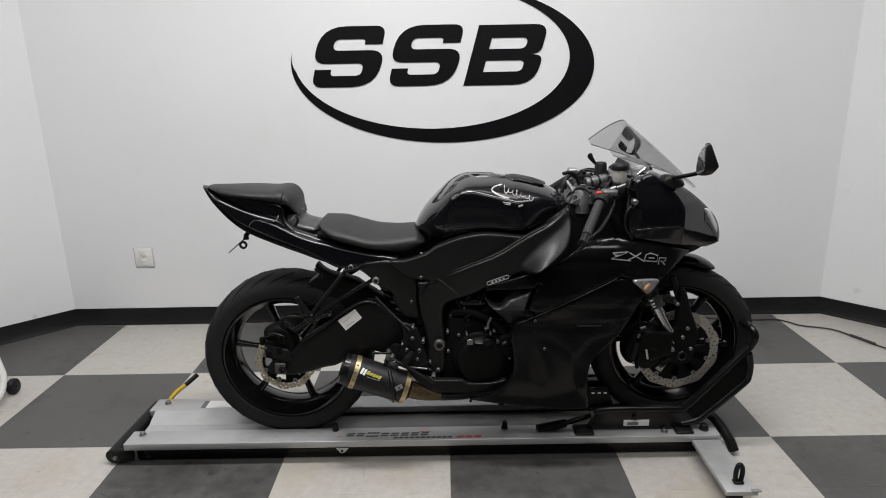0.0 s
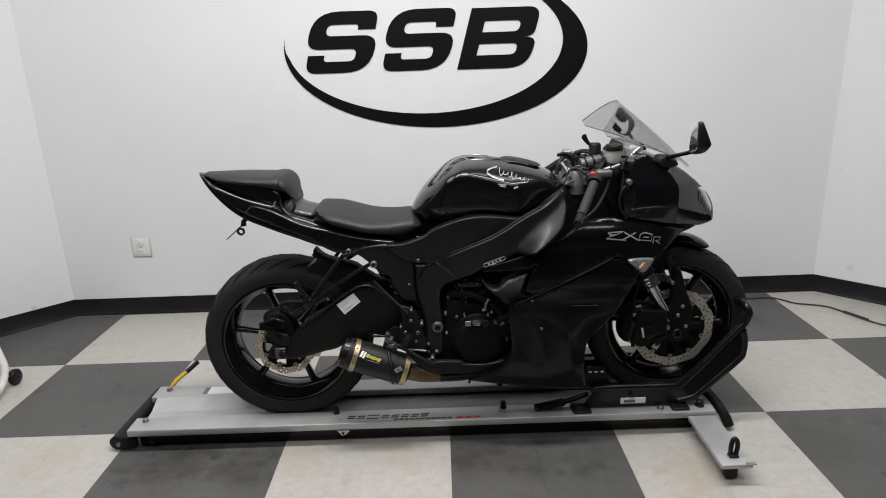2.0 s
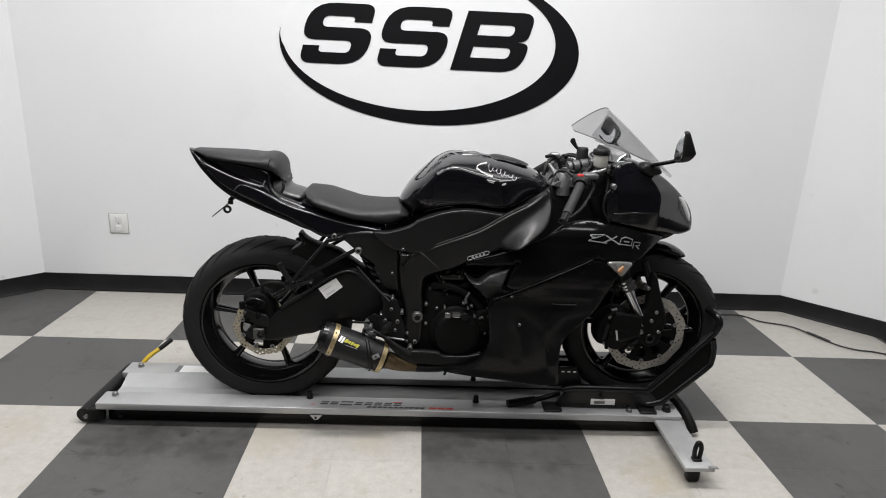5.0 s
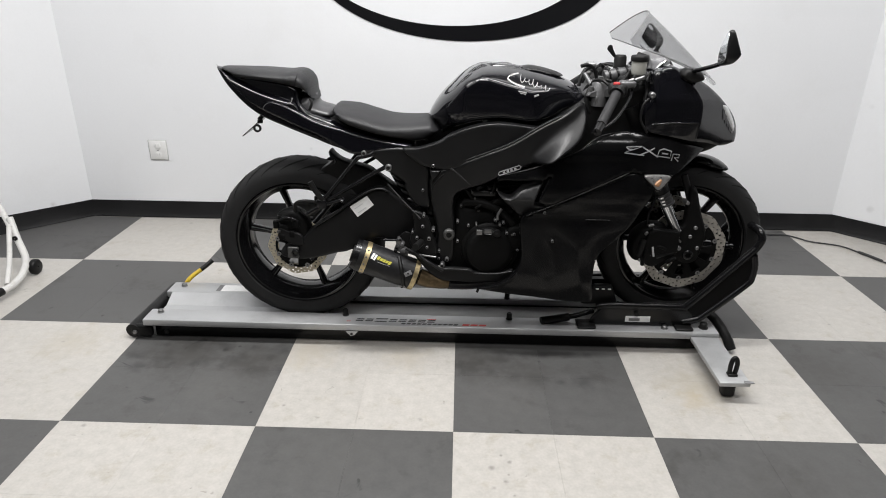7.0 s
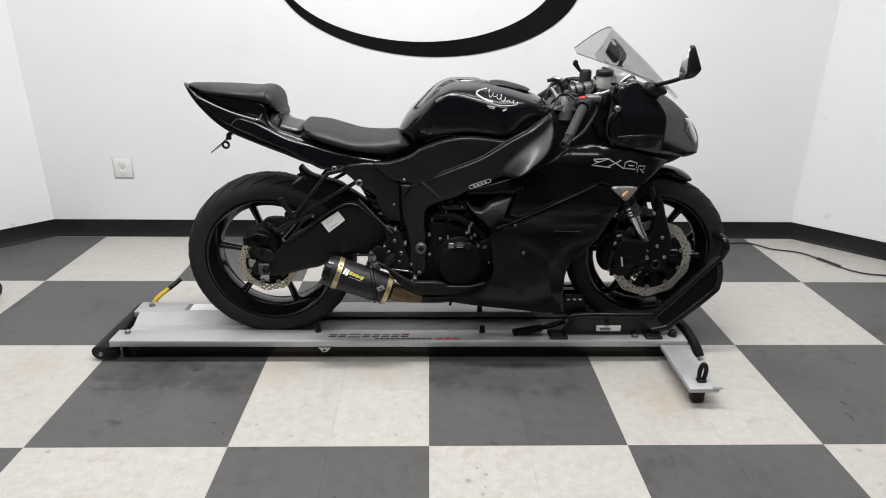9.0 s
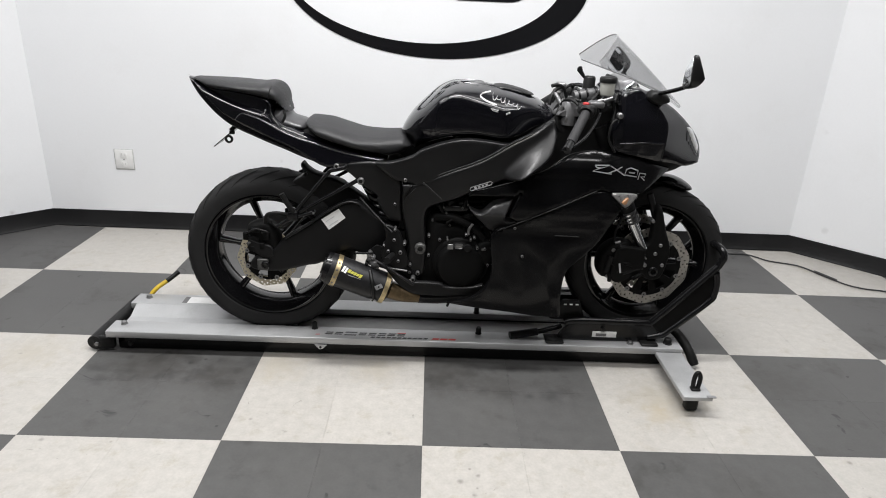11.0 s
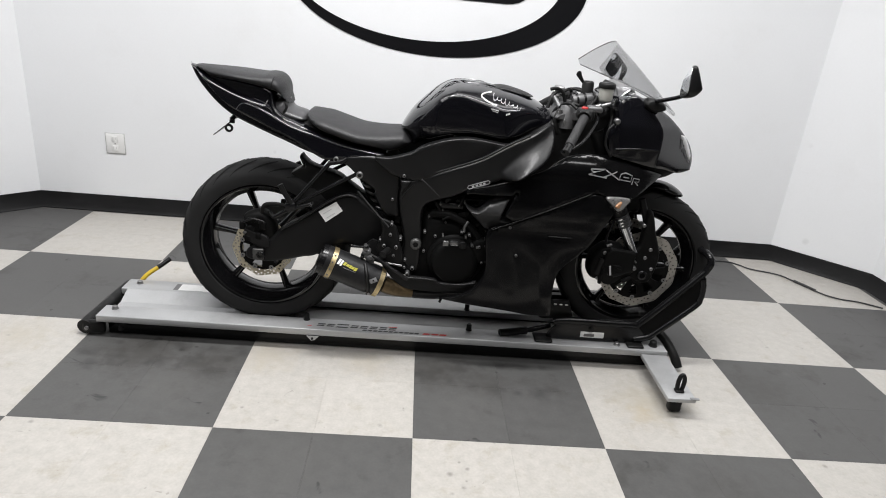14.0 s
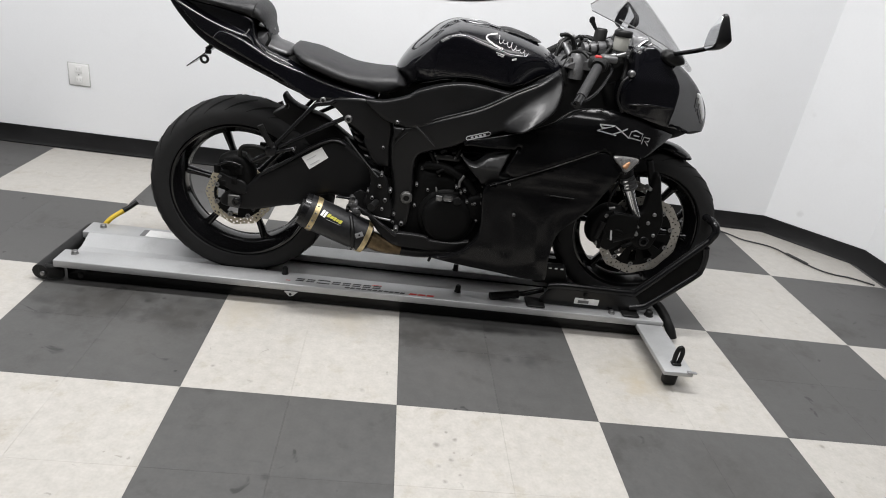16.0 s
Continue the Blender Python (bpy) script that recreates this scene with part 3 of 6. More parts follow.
tagged(cable, "thin dark grey power cable lying on the tiles by the wall", "cable")

# white paddock stand against the angled wall
stand = thing("paddock_stand", (-2.012, 1.0, 0), "white painted tubular paddock stand with small castors, worn", "stand")
base = part("base_tube", tube([(-2.110, 1.175, 0.225), (-2.062, 1.127, 0.14), (-1.992, 1.054, 0.075), (-1.947, 0.955, 0.045), (-1.920, 0.85, 0.04), (-1.922, 0.80, 0.04), (-1.926, 0.775, 0.04)], 0.0155, 12), STANDW, stand)
part("tube_cap", tube([(-1.925, 0.782, 0.04), (-1.932, 0.742, 0.04)], 0.0175, 12, 1), BLKPLAS, stand, "black rubber tube end")
part("upright_tube", tube([(-2.090, 1.142, 0.185), (-2.205, 1.250, 0.26), (-2.405, 1.428, 0.385)], 0.0135, 12), STANDW, stand)
part("brace", tube([(-2.093, 1.135, 0.195), (-2.000, 0.965, 0.105), (-1.947, 0.845, 0.04)], 0.011, 10), STANDW, stand)
part("grommet", lathe([(0.004, -0.003), (0.011, -0.003), (0.011, 0.004), (0.004, 0.004)], (-2.057, 1.105, 0.15), 14, "y"), BLKPLAS, stand)
for cx, cy in ((-1.950, 1.046), (-1.950, 0.728)):
    cst = part("castor_wheel", lathe([(0.004, -0.014), (0.03, -0.014), (0.036, -0.008), (0.036, 0.008), (0.03, 0.014), (0.004, 0.014)], (cx, cy, 0.036), 24, "x"), BLKPLAS, stand)
    part("castor_bracket", box((cx - 0.06, cy - 0.012, 0.024), (cx + 0.006, cy + 0.012, 0.05), 0.004), STANDW, cst)

# ---- wheeled motorcycle dolly ----
YB = 0.653
dolly = thing("motorcycle_dolly", (0, YB, 0), "long silver aluminium motorcycle dolly with black wheel chock", "dolly")
near_rail = part("rail", box((-1.172, 0.478, 0.067), (0.966, 0.566, 0.093), 0.003), ALU, dolly, "silver aluminium rail")
far_rail = part("rail", box((-1.182, 0.714, 0.067), (0.95, 0.804, 0.093), 0.003), ALU, dolly, "silver aluminium rail")
bm = bmesh.new()
vs = [bm.verts.new(p) for x in (-1.158, -0.50) for p in ((x, 0.714, 0.0915), (x, 0.65, 0.066), (x, 0.567, 0.064), (x, 0.567, 0.060), (x, 0.65, 0.062), (x, 0.714, 0.087))]
for i in range(6):
    j = (i + 1) % 6
    bm.faces.new((vs[i], vs[j], vs[j + 6], vs[i + 6]))
bm.faces.new(vs[:6][::-1]), bm.faces.new(vs[6:])
bmesh.ops.recalc_face_normals(bm, faces=bm.faces[:])
part("ramp_plate", bm, ALU, dolly, "bright sloping aluminium tray", smooth=False)
part("channel_mat", box((-0.498, 0.567, 0.057), (0.62, 0.713, 0.0635), 0.002), MATR, dolly, "dull grey channel floor under the wheels")
part("underframe", box((-1.15, 0.520, 0.003), (0.95, 0.79, 0.0565), 0.002), BLKSTEEL, dolly, "black steel underframe")
part("rail_backing", box((-1.15, 0.521, 0.0567), (0.94, 0.566, 0.0665)), BLKSTEEL, dolly, smooth=False)
part("rail_backing", box((-1.15, 0.715, 0.0567), (0.94, 0.788, 0.0665)), BLKSTEEL, dolly, smooth=False)
for cx in (-1.07, -0.35, 0.35, 0.82):
    for cy in (0.545, 0.75):
        part("roller", lathe([(0.004, -0.012), (0.018, -0.012), (0.02, -0.009), (0.02, 0.009), (0.018, 0.012), (0.004, 0.012)], (cx, cy, 0.0205), 18, "y"), BLKPLAS, dolly)
# hinged end bar
part("end_bar", tube([(-1.222, 0.49, 0.036), (-1.195, 0.82, 0.05)], 0.028, 14, 1), BLKPLAS, dolly, "black end bar")
part("end_bracket", box((-1.235, 0.488, 0.012), (-1.150, 0.515, 0.062), 0.012), BLKPLAS, dolly)
part("end_bracket", box((-1.205, 0.785, 0.012), (-1.150, 0.805, 0.075), 0.010), BLKPLAS, dolly)
part("pivot_bolt", lathe([(0.0004, -0.006), (0.007, -0.005), (0.008, 0.002), (0.0004, 0.002)], (-1.213, 0.486, 0.034), 12, "y"), STEEL, dolly)
part("pivot_bolt", lathe([(0.0004, -0.006), (0.009, -0.005), (0.01, 0.002), (0.0004, 0.002)], (-1.095, 0.498, 0.034), 12, "y"), BLKPLAS, dolly)
lg = plate([(-0.408, 0.067), (-0.363, 0.067), (-0.378, 0.051), (-0.391, 0.048)], lambda u, v, d: (u, 0.4755 - d, v), 0.003)
lug = part("lug", lg, ALU, dolly, smooth=False)
part("lug_pin", lathe([(0.0004, 0.4695), (0.004, 0.4695), (0.005, 0.4725), (0.0004, 0.4725)], (-0.387, 0, 0.057), 10, "y"), BLKPLAS, lug)


def rail_bolt(x, y, r=0.011, h=0.012, m=STEEL):
    prof = [(0.0004, 0), (r * 1.25, 0), (r * 1.25, 0.002), (r, 0.003), (r, h * 0.8), (r * 0.75, h), (0.0004, h)]
    part("bolt", lathe(prof, (x, y, 0.093), 6 if m is STEEL else 14, "z"), m, dolly)


for bx, by in ((-1.128, 0.540), (-1.130, 0.768), (0.774, 0.508)):
    rail_bolt(bx, by)
for bx, by in ((-0.42, 0.552), (0.202, 0.552), (0.205, 0.724), (-0.40, 0.724)):
    rail_bolt(bx, by, 0.010, 0.026, BLKPLAS)
rail_bolt(0.921, 0.520, 0.014, 0.022, BLKPLAS)
for x0, x1 in ((0.450, 0.519), (0.811, 0.876)):
    part("rubber_pad", box((x0, 0.487, 0.093), (x1, 0.556, 0.102), 0.006), BLKPLAS, dolly)
# outrigger arm
arm = part("outrigger_arm", box((0.862, 0.183, 0.064), (0.962, 0.474, 0.080), 0.003), ALU, dolly, "silver outrigger arm")
part("arm_lip", box((0.940, 0.178, 0.0802), (0.970, 0.190, 0.084), 0.001), BRIGHTALU, dolly)
part("arm_foot", box((0.890, 0.212, 0.002), (0.934, 0.250, 0.0638), 0.01), BLKPLAS, dolly, "black rubber foot")
loop = [(0.908, 0.228, 0.082), (0.906, 0.228, 0.118), (0.911, 0.228, 0.142), (0.920, 0.228, 0.144), (0.927, 0.228, 0.122), (0.924, 0.228, 0.082)]
part("tie_down_loop", tube(loop, 0.0075, 10), BLKPLAS, dolly, "black tie-down loop")
part("loop_base", box((0.900, 0.216, 0.080), (0.932, 0.240, 0.089), 0.004), BLKPLAS, dolly)
# black curved leg behind the arm
legp = [(0.935, 0.64, 0.13), (0.985, 0.575, 0.10), (1.015, 0.525, 0.055), (1.03, 0.50, 0.014)]
lb = bmesh.new()
add_tube(lb, legp, 0.0185, 8)
part("front_leg", lb, BLKPLAS, dolly, "black curved front leg")

# wheel chock: bent side tubes, cheeks and cross bars
for s in (-1, 1):
    y = YB + s * 0.125
    part("chock_tube", tube([(0.520, y, 0.165), (0.575, y, 0.175), (0.822, y, 0.174), (0.855, y, 0.184), (1.035, y, 0.387), (1.060, y, 0.420), (1.070, y, 0.452), (1.062, y - s * 0.02, 0.474), (1.050, YB + s * 0.03, 0.477), (1.050, YB, 0.477)], 0.0135, 12), BLKSTEEL, dolly, "black bent chock tube")
    part("chock_tube", tube([(0.84, y, 0.112), (0.885, y, 0.122), (0.918, y, 0.143), (1.045, y, 0.268), (1.062, y, 0.30), (1.063, y, 0.345), (1.054, y, 0.385)], 0.0135, 12), BLKSTEEL, dolly)
    ch = solid([(0.50, 0.094), (0.505, 0.125), (0.545, 0.170), (0.58, 0.176), (0.82, 0.172), (0.862, 0.160), (0.885, 0.12), (0.87, 0.094), (0.87, 0.094), (0.50, 0.094)], lambda x, z: y - 0.006, lambda x, z: y + 0.006, 0.006, 0.02)
    web = solid([(0.865, 0.150), (0.872, 0.198), (1.030, 0.374), (1.050, 0.385), (1.058, 0.345), (1.056, 0.30), (1.040, 0.270), (0.915, 0.146)], lambda x, z: y - 0.004, lambda x, z: y + 0.004, 0.003, 0.02)
    part("chock_web", web, ENGINE, dolly, "black steel web between the chock tubes")
    part("chock_cheek", ch, BLKSTEEL, dolly, "black steel chock cheek plate")
for s in (-1, 1):
    hk = solid([(0.468, 0.19), (0.468, 0.19), (0.507, 0.241), (0.507, 0.241), (0.575, 0.243), (0.575, 0.243), (0.60, 0.175), (0.60, 0.175), (0.475, 0.165)], lambda x, z: -0.104, lambda x, z: -0.078, 0.003, 0.014)
    if s > 0:
        hk = mirrored(hk)
        for v in hk.verts:
            v.co.z = min(v.co.z, 0.185)
    bmesh.ops.translate(hk, vec=(0, YB, 0), verts=hk.verts[:])
    part("chock_cradle", hk, MATTE, dolly, "black steel cradle plate behind the front tyre")
for x in (0.521, 0.543, 0.565):
    part("cradle_rivet", box((x - 0.006, YB - 0.1065, 0.227), (x + 0.005, YB - 0.102, 0.232), 0.001), WHITE, dolly)
part("chock_roller", tube([(0.60, YB - 0.12, 0.105), (0.60, YB + 0.12, 0.105)], 0.02, 14, 1), BLKSTEEL, dolly)
part("chock_base", box((0.57, YB - 0.14, 0.0835), (0.90, YB + 0.14, 0.0875), 0.002), BLKSTEEL, dolly)
part("chock_crossbar", tube([(1.057, YB - 0.115, 0.33), (1.057, YB + 0.115, 0.33)], 0.011, 12, 1), BLKSTEEL, dolly)
lever = part("release_lever", tube([(0.52, 0.575, 0.125), (0.45, 0.556, 0.112), (0.40, 0.542, 0.108)], 0.010, 10), BLKSTEEL, dolly)
part("lever_grip", tube([(0.425, 0.549, 0.110), (0.318, 0.524, 0.104)], 0.015, 12, 1), BLKPLAS, lever, "black rubber grip")
lab = part("label_plate", box((0.629, YB - 0.1345, 0.111), (0.721, YB - 0.1315, 0.135), 0.001), WHITE, dolly, "white maker's label")
part("label_print", box((0.642, YB - 0.1356, 0.116), (0.682, YB - 0.1343, 0.127)), GREYD, lab, smooth=False)
part("cheek_bolt", disc_cyl((0.668, 0.147), 0.008, YB - 0.142, YB - 0.12, 8), BLKPLAS, dolly)
# printed marks on the near rail: plain bars


def lean_bar(x0, x1, y0, y1, material, lean=0.5, z=0.0931, label=""):
    """A flat leaning printed bar on the rail's top."""
    s = lean * (y1 - y0)
    part("print_mark", plate([(x0, y0), (x1, y0), (x1 + s, y1), (x0 + s, y1)], lambda u, v, d: (u, v, z + d), 0.0004), material, near_rail, label, smooth=False)


x = -0.374
for k in range(8):
    w, o = (0.027, 0.0) if k != 2 else (0.044, 0.004)
    lean_bar(x, x + w, 0.5205 + o, 0.528 + o, PRINT)
    lean_bar(x - 0.003, x + w - 0.003, 0.508 - o, 0.5155 - o, PRINT)
    x += w + 0.009
x = -0.205
for k in range(11):
    lean_bar(x, x + 0.0155, 0.4905, 0.5005, PRINT)
    x += 0.0195
for k in range(3):
    lean_bar(0.022 + k * 0.031, 0.048 + k * 0.031, 0.490, 0.5015, REDD, label="red print")
lean_bar(-0.41, -0.395, 0.504, 0.508, REDD, label="red print")
lean_bar(-0.11, -0.075, 0.530, 0.534, REDD, label="red print")
sticker = part("rail_label", box((-0.965, 0.728, 0.0931), (-0.80, 0.782, 0.0937), 0), WHITE, far_rail, "white instruction label", smooth=False)
part("rail_label_band", box((-0.985, 0.728, 0.0931), (-0.966, 0.782, 0.0937)), GREYD, far_rail, smooth=False)

# strap hanging out behind the dolly
strap = thing("strap_lever", (-1.12, 0.83, 0), "yellow strap lever with a black end behind the dolly", "strap")
part("strap", tube([(-1.155, 0.812, 0.018), (-1.148, 0.812, 0.07), (-1.125, 0.825, 0.105), (-1.09, 0.86, 0.128)], 0.009, 10), YSTRAP, strap)
part("strap_end", tube([(-1.092, 0.858, 0.127), (-1.075, 0.876, 0.138), (-1.055, 0.90, 0.152)], 0.010, 10), BLKPLAS, strap)

# ---- the motorcycle ----
# Its own frame: x forward, y to its left (away from the bay's front), z up, with y = 0 in the plane of the wheels.
bike = thing("motorcycle", (0, YB, 0), "black sport motorcycle with tinted screen standing upright on the dolly", "motorcycle")


def both(name, bm, material, label="", parent=None):
    other = mirrored(bm)
    a = part(name, bm, material, parent or bike, label)
    b = part(name, other, material, parent or bike, label)
    return a, b


def wheel(name, c, R, half_w, rim_r, rim_w, spoke0, disc_r, disc_in, disc_y, disc_m, sides, label):
    rw = rim_w / 2
    barrel = [(rim_r + 0.004, -rw), (rim_r + 0.008, -rw + 0.004), (rim_r + 0.003, -rw + 0.012), (rim_r - 0.018, -rw + 0.03), (rim_r - 0.022, 0), (rim_r - 0.018, rw - 0.03), (rim_r + 0.003, rw - 0.012), (rim_r + 0.008, rw - 0.004), (rim_r + 0.004, rw),
              (rim_r - 0.008, rw - 0.001), (rim_r - 0.012, rw - 0.012), (rim_r - 0.030, rw - 0.032), (rim_r - 0.036, 0), (rim_r - 0.030, -rw + 0.032), (rim_r - 0.012, -rw + 0.012), (rim_r - 0.008, -rw + 0.001)]
    rim = part(name, lathe(barrel, (c[0], 0, c[1]), 96), RIM, bike, label)
    prof = []
    for k in range(23):
        a = -1 + 2 * k / 22
        prof.append((rim_r + 0.004 + (R - rim_r - 0.004) * (1 - abs(a) ** 2.2) ** 0.56, half_w * math.sin(a * math.pi / 2) * (1.0 if abs(a) < 0.9 else 1.0 - 0.6 * (abs(a) - 0.9))))
    prof += [(rim_r - 0.002, rw - 0.02), (rim_r - 0.002, -rw + 0.02)]
    tyre = part("tyre", lathe(prof, (c[0], 0, c[1]), 112), RUBBER, rim, "black road tyre with a grooved tread")
    crown = lambda a: rim_r + 0.004 + (R - rim_r - 0.004) * (1 - abs(a) ** 2.2) ** 0.56
    # sweeping tread grooves
    for k in range(26):
        for s in (-1, 1):
            bm = bmesh.new()
            t0 = 2 * math.pi * (k + (0.5 if s > 0 else 0)) / 26
            rows = []
            for q in range(9):
                u = q / 8
                a, th = s * (0.08 + 0.70 * u), t0 + 0.30 * u ** 1.4
                r, y, w = crown(a) + 0.0016, half_w * math.sin(a * math.pi / 2), 0.0085 * (1 - abs(2 * u - 0.9) ** 3) / R
                rows.append([bm.verts.new((c[0] + r * math.cos(th + dw), y, c[1] + r * math.sin(th + dw))) for dw in (-w, w)])
            for a, b in zip(rows, rows[1:]):
                bm.faces.new((a[0], a[1], b[1], b[0]))
            part("tread_groove", bm, GROOVE, tyre, smooth=False)
    hub = lathe([(0.014, -0.055), (0.036, -0.055), (0.042, -0.045), (0.05, -0.02), (0.05, 0.02), (0.042, 0.045), (0.036, 0.055), (0.014, 0.055)], (c[0], 0, c[1]), 40)
    part("hub", hub, RIM, rim)
    for k in range(6):
        a = radians(spoke0 + 60 * k)
        d, n = Vector((math.cos(a), 0, math.sin(a))), Vector((-math.sin(a), 0, math.cos(a)))
        bm = bmesh.new()
        rings = []
        for u, wd, th in ((0.035, 0.020, 0.030), (0.08, 0.0135, 0.022), (0.14, 0.011, 0.017), (rim_r - 0.035, 0.014, 0.020), (rim_r - 0.022, 0.024, 0.026)):
            p = Vector((c[0], 0, c[1])) + d * u
            rings.append([bm.verts.new(p + n * wd * math.cos(q) + Vector((0, 1, 0)) * th * math.sin(q)) for q in [math.pi * 2 * (e + 0.5) / 8 for e in range(8)]])
        for r0, r1 in zip(rings, rings[1:]):
            for e in range(8):
                bm.faces.new((r0[e], r0[(e + 1) % 8], r1[(e + 1) % 8], r1[e]))
        bmesh.ops.recalc_face_normals(bm, faces=bm.faces[:])
        part("spoke", bm, RIM, rim)
    for s in sides:
        y = s * disc_y
        bm = bmesh.new()
        petals, th, nr, na = (10 if disc_r > 0.13 else 9), 0.0025, (16 if disc_r > 0.13 else 14), (480 if disc_r > 0.13 else 378)
        holes = []
        for k in range(petals * 6):
            a = 2 * math.pi * k / (petals * 6)
            for f in ((0.2, 0.62), (0.41, 0.83))[k % 2]:
                holes.append((a + 0.012 * math.sin(5 * k), disc_in + (disc_r - disc_in) * (f + 0.05 * math.sin(3 * k))))
        grid = {}
        for i in range(na):
            t = 2 * math.pi * i / na
            ro = disc_r - 0.0055 * (0.5 + 0.5 * math.cos(petals * t)) ** 0.7
            ri = disc_in + 0.004 * math.cos(petals * t)
            for j in range(nr + 1):
                r = ri + (ro - ri) * j / nr
                for z in (0, 1):
                    grid[i, j, z] = bm.verts.new((c[0] + r * math.cos(t), y + (th if z else -th), c[1] + r * math.sin(t)))
        for i in range(na):
            i2, t = (i + 1) % na, 2 * math.pi * (i + 0.5) / na
            for j in range(nr):
                r = disc_in + (disc_r - 0.004 - disc_in) * (j + 0.5) / nr
                if any(abs((t - a + math.pi) % (2 * math.pi) - math.pi) * r < 0.0032 and abs(r - rr) < 0.0034 for a, rr in holes):
                    continue
                bm.faces.new((grid[i, j, 0], grid[i, j + 1, 0], grid[i2, j + 1, 0], grid[i2, j, 0]))
                bm.faces.new((grid[i2, j, 1], grid[i2, j + 1, 1], grid[i, j + 1, 1], grid[i, j, 1]))
            bm.faces.new((grid[i, nr, 0], grid[i, nr, 1], grid[i2, nr, 1], grid[i2, nr, 0]))
            bm.faces.new((grid[i, 0, 1], grid[i, 0, 0], grid[i2, 0, 0], grid[i2, 0, 1]))
        disc = part("brake_disc", bm, disc_m, rim, "drilled petal brake disc", smooth=False)
        # the carrier: one spider with open windows between its arms
        bm = bmesh.new()
        arms, rings, steps = (10 if disc_r > 0.13 else 5), 6, 120
        r0, r1 = 0.03, disc_in + 0.008
        spider = {(i, j, z): bm.verts.new((c[0] + (r0 + (r1 - r0) * j / rings) * math.cos(2 * math.pi * i / steps), y + (0.004 if z else -0.004), c[1] + (r0 + (r1 - r0) * j / rings) * math.sin(2 * math.pi * i / steps))) for i in range(steps) for j in range(rings + 1) for z in (0, 1)}

        def kept(i, j):
            u = (i % steps + 0.5) * arms / steps % 1.0
            return 0 <= j < rings and not (2 <= j <= 4 and 0.28 < u < 0.72)

        for i in range(steps):
            n = (i + 1) % steps
            for j in range(rings):
                if not kept(i, j):
                    continue
                bm.faces.new((spider[i, j, 0], spider[i, j + 1, 0], spider[n, j + 1, 0], spider[n, j, 0]))
                bm.faces.new((spider[n, j, 1], spider[n, j + 1, 1], spider[i, j + 1, 1], spider[i, j, 1]))
                if not kept(i, j + 1):
                    bm.faces.new((spider[i, j + 1, 0], spider[i, j + 1, 1], spider[n, j + 1, 1], spider[n, j + 1, 0]))
                if not kept(i, j - 1):
                    bm.faces.new((spider[i, j, 1], spider[i, j, 0], spider[n, j, 0], spider[n, j, 1]))
                if not kept(i + 1, j):
                    bm.faces.new((spider[n, j, 0], spider[n, j + 1, 0], spider[n, j + 1, 1], spider[n, j, 1]))
                if not kept(i - 1, j):
                    bm.faces.new((spider[i, j, 1], spider[i, j + 1, 1], spider[i, j + 1, 0], spider[i, j, 0]))
        for v in [v for v in bm.verts if not v.link_faces]:
            bm.verts.remove(v)
        part("disc_carrier", bm, ENGINE, disc, smooth=False)
        for k in range(petals // 2 * 2):
            a = 2 * math.pi * (k + 0.5) / (petals // 2 * 2)
            q = (c[0] + (disc_in + 0.004) * math.cos(a), c[1] + (disc_in + 0.004) * math.sin(a))
            part("disc_button", lathe([(0.003, y - 0.006), (0.0085, y - 0.006), (0.0085, y + 0.006), (0.003, y + 0.006)], (q[0], 0, q[1]), 14), STEEL, disc)
    return rim


REAR, FRONT = (-0.582, 0.372), (0.817, 0.386)
rear = wheel("rear_wheel", REAR, 0.3075, 0.090, 0.232, 0.155, 110, 0.110, 0.074, 0.098, DISCR, (-1,), "gloss black rear wheel")
front = wheel("front_wheel", FRONT, 0.299, 0.060, 0.2285, 0.090, 56, 0.152, 0.109, 0.080, DISCF, (-1, 1), "gloss black front wheel")
part("axle", lathe([(0.008, -0.15), (0.013, -0.15), (0.013, 0.15), (0.008, 0.15)], (REAR[0], 0, REAR[1]), 20), STEEL, rear)
part("axle", lathe([(0.009, -0.135), (0.0155, -0.135), (0.0155, 0.135), (0.009, 0.135)], (FRONT[0], 0, FRONT[1]), 20), BLKSTEEL, front)
part("sprocket", lathe([(0.05, 0.092), (0.105, 0.092), (0.108, 0.095), (0.105, 0.098), (0.05, 0.098)], (REAR[0], 0, REAR[1]), 60), STEEL, rear)

# -- swing arm and rear brake
arm_line = [(-0.634, 0.355), (-0.622, 0.388), (-0.552, 0.430), (-0.498, 0.480), (-0.424, 0.528), (-0.357, 0.579), (-0.301, 0.611), (-0.268, 0.617), (-0.234, 0.604), (-0.122, 0.519), (-0.055, 0.490), (-0.045, 0.41), (-0.134, 0.385),
            (-0.256, 0.425), (-0.320, 0.415), (-0.388, 0.376), (-0.433, 0.366), (-0.483, 0.352), (-0.54, 0.340), (-0.608, 0.342)]
swing = part("swing_arm", solid(arm_line, lambda x, z: -0.150 + 0.03 * ease((x + 0.25) / 0.2), lambda x, z: -0.112 + 0.02 * ease((x + 0.25) / 0.2), 0.016, 0.016), MATTE, bike, "black cast swing arm")
far_arm = [(-0.634, 0.355), (-0.622, 0.388), (-0.560, 0.418), (-0.434, 0.492), (-0.32, 0.548), (-0.22, 0.556), (-0.134, 0.515), (-0.055, 0.490), (-0.045, 0.41), (-0.134, 0.385), (-0.256, 0.400), (-0.379, 0.380), (-0.477, 0.346), (-0.54, 0.334), (-0.615, 0.332)]
part("swing_arm", solid(far_arm, lambda x, z: 0.105, lambda x, z: 0.140, 0.016, 0.016), MATTE, bike, "black cast swing arm")
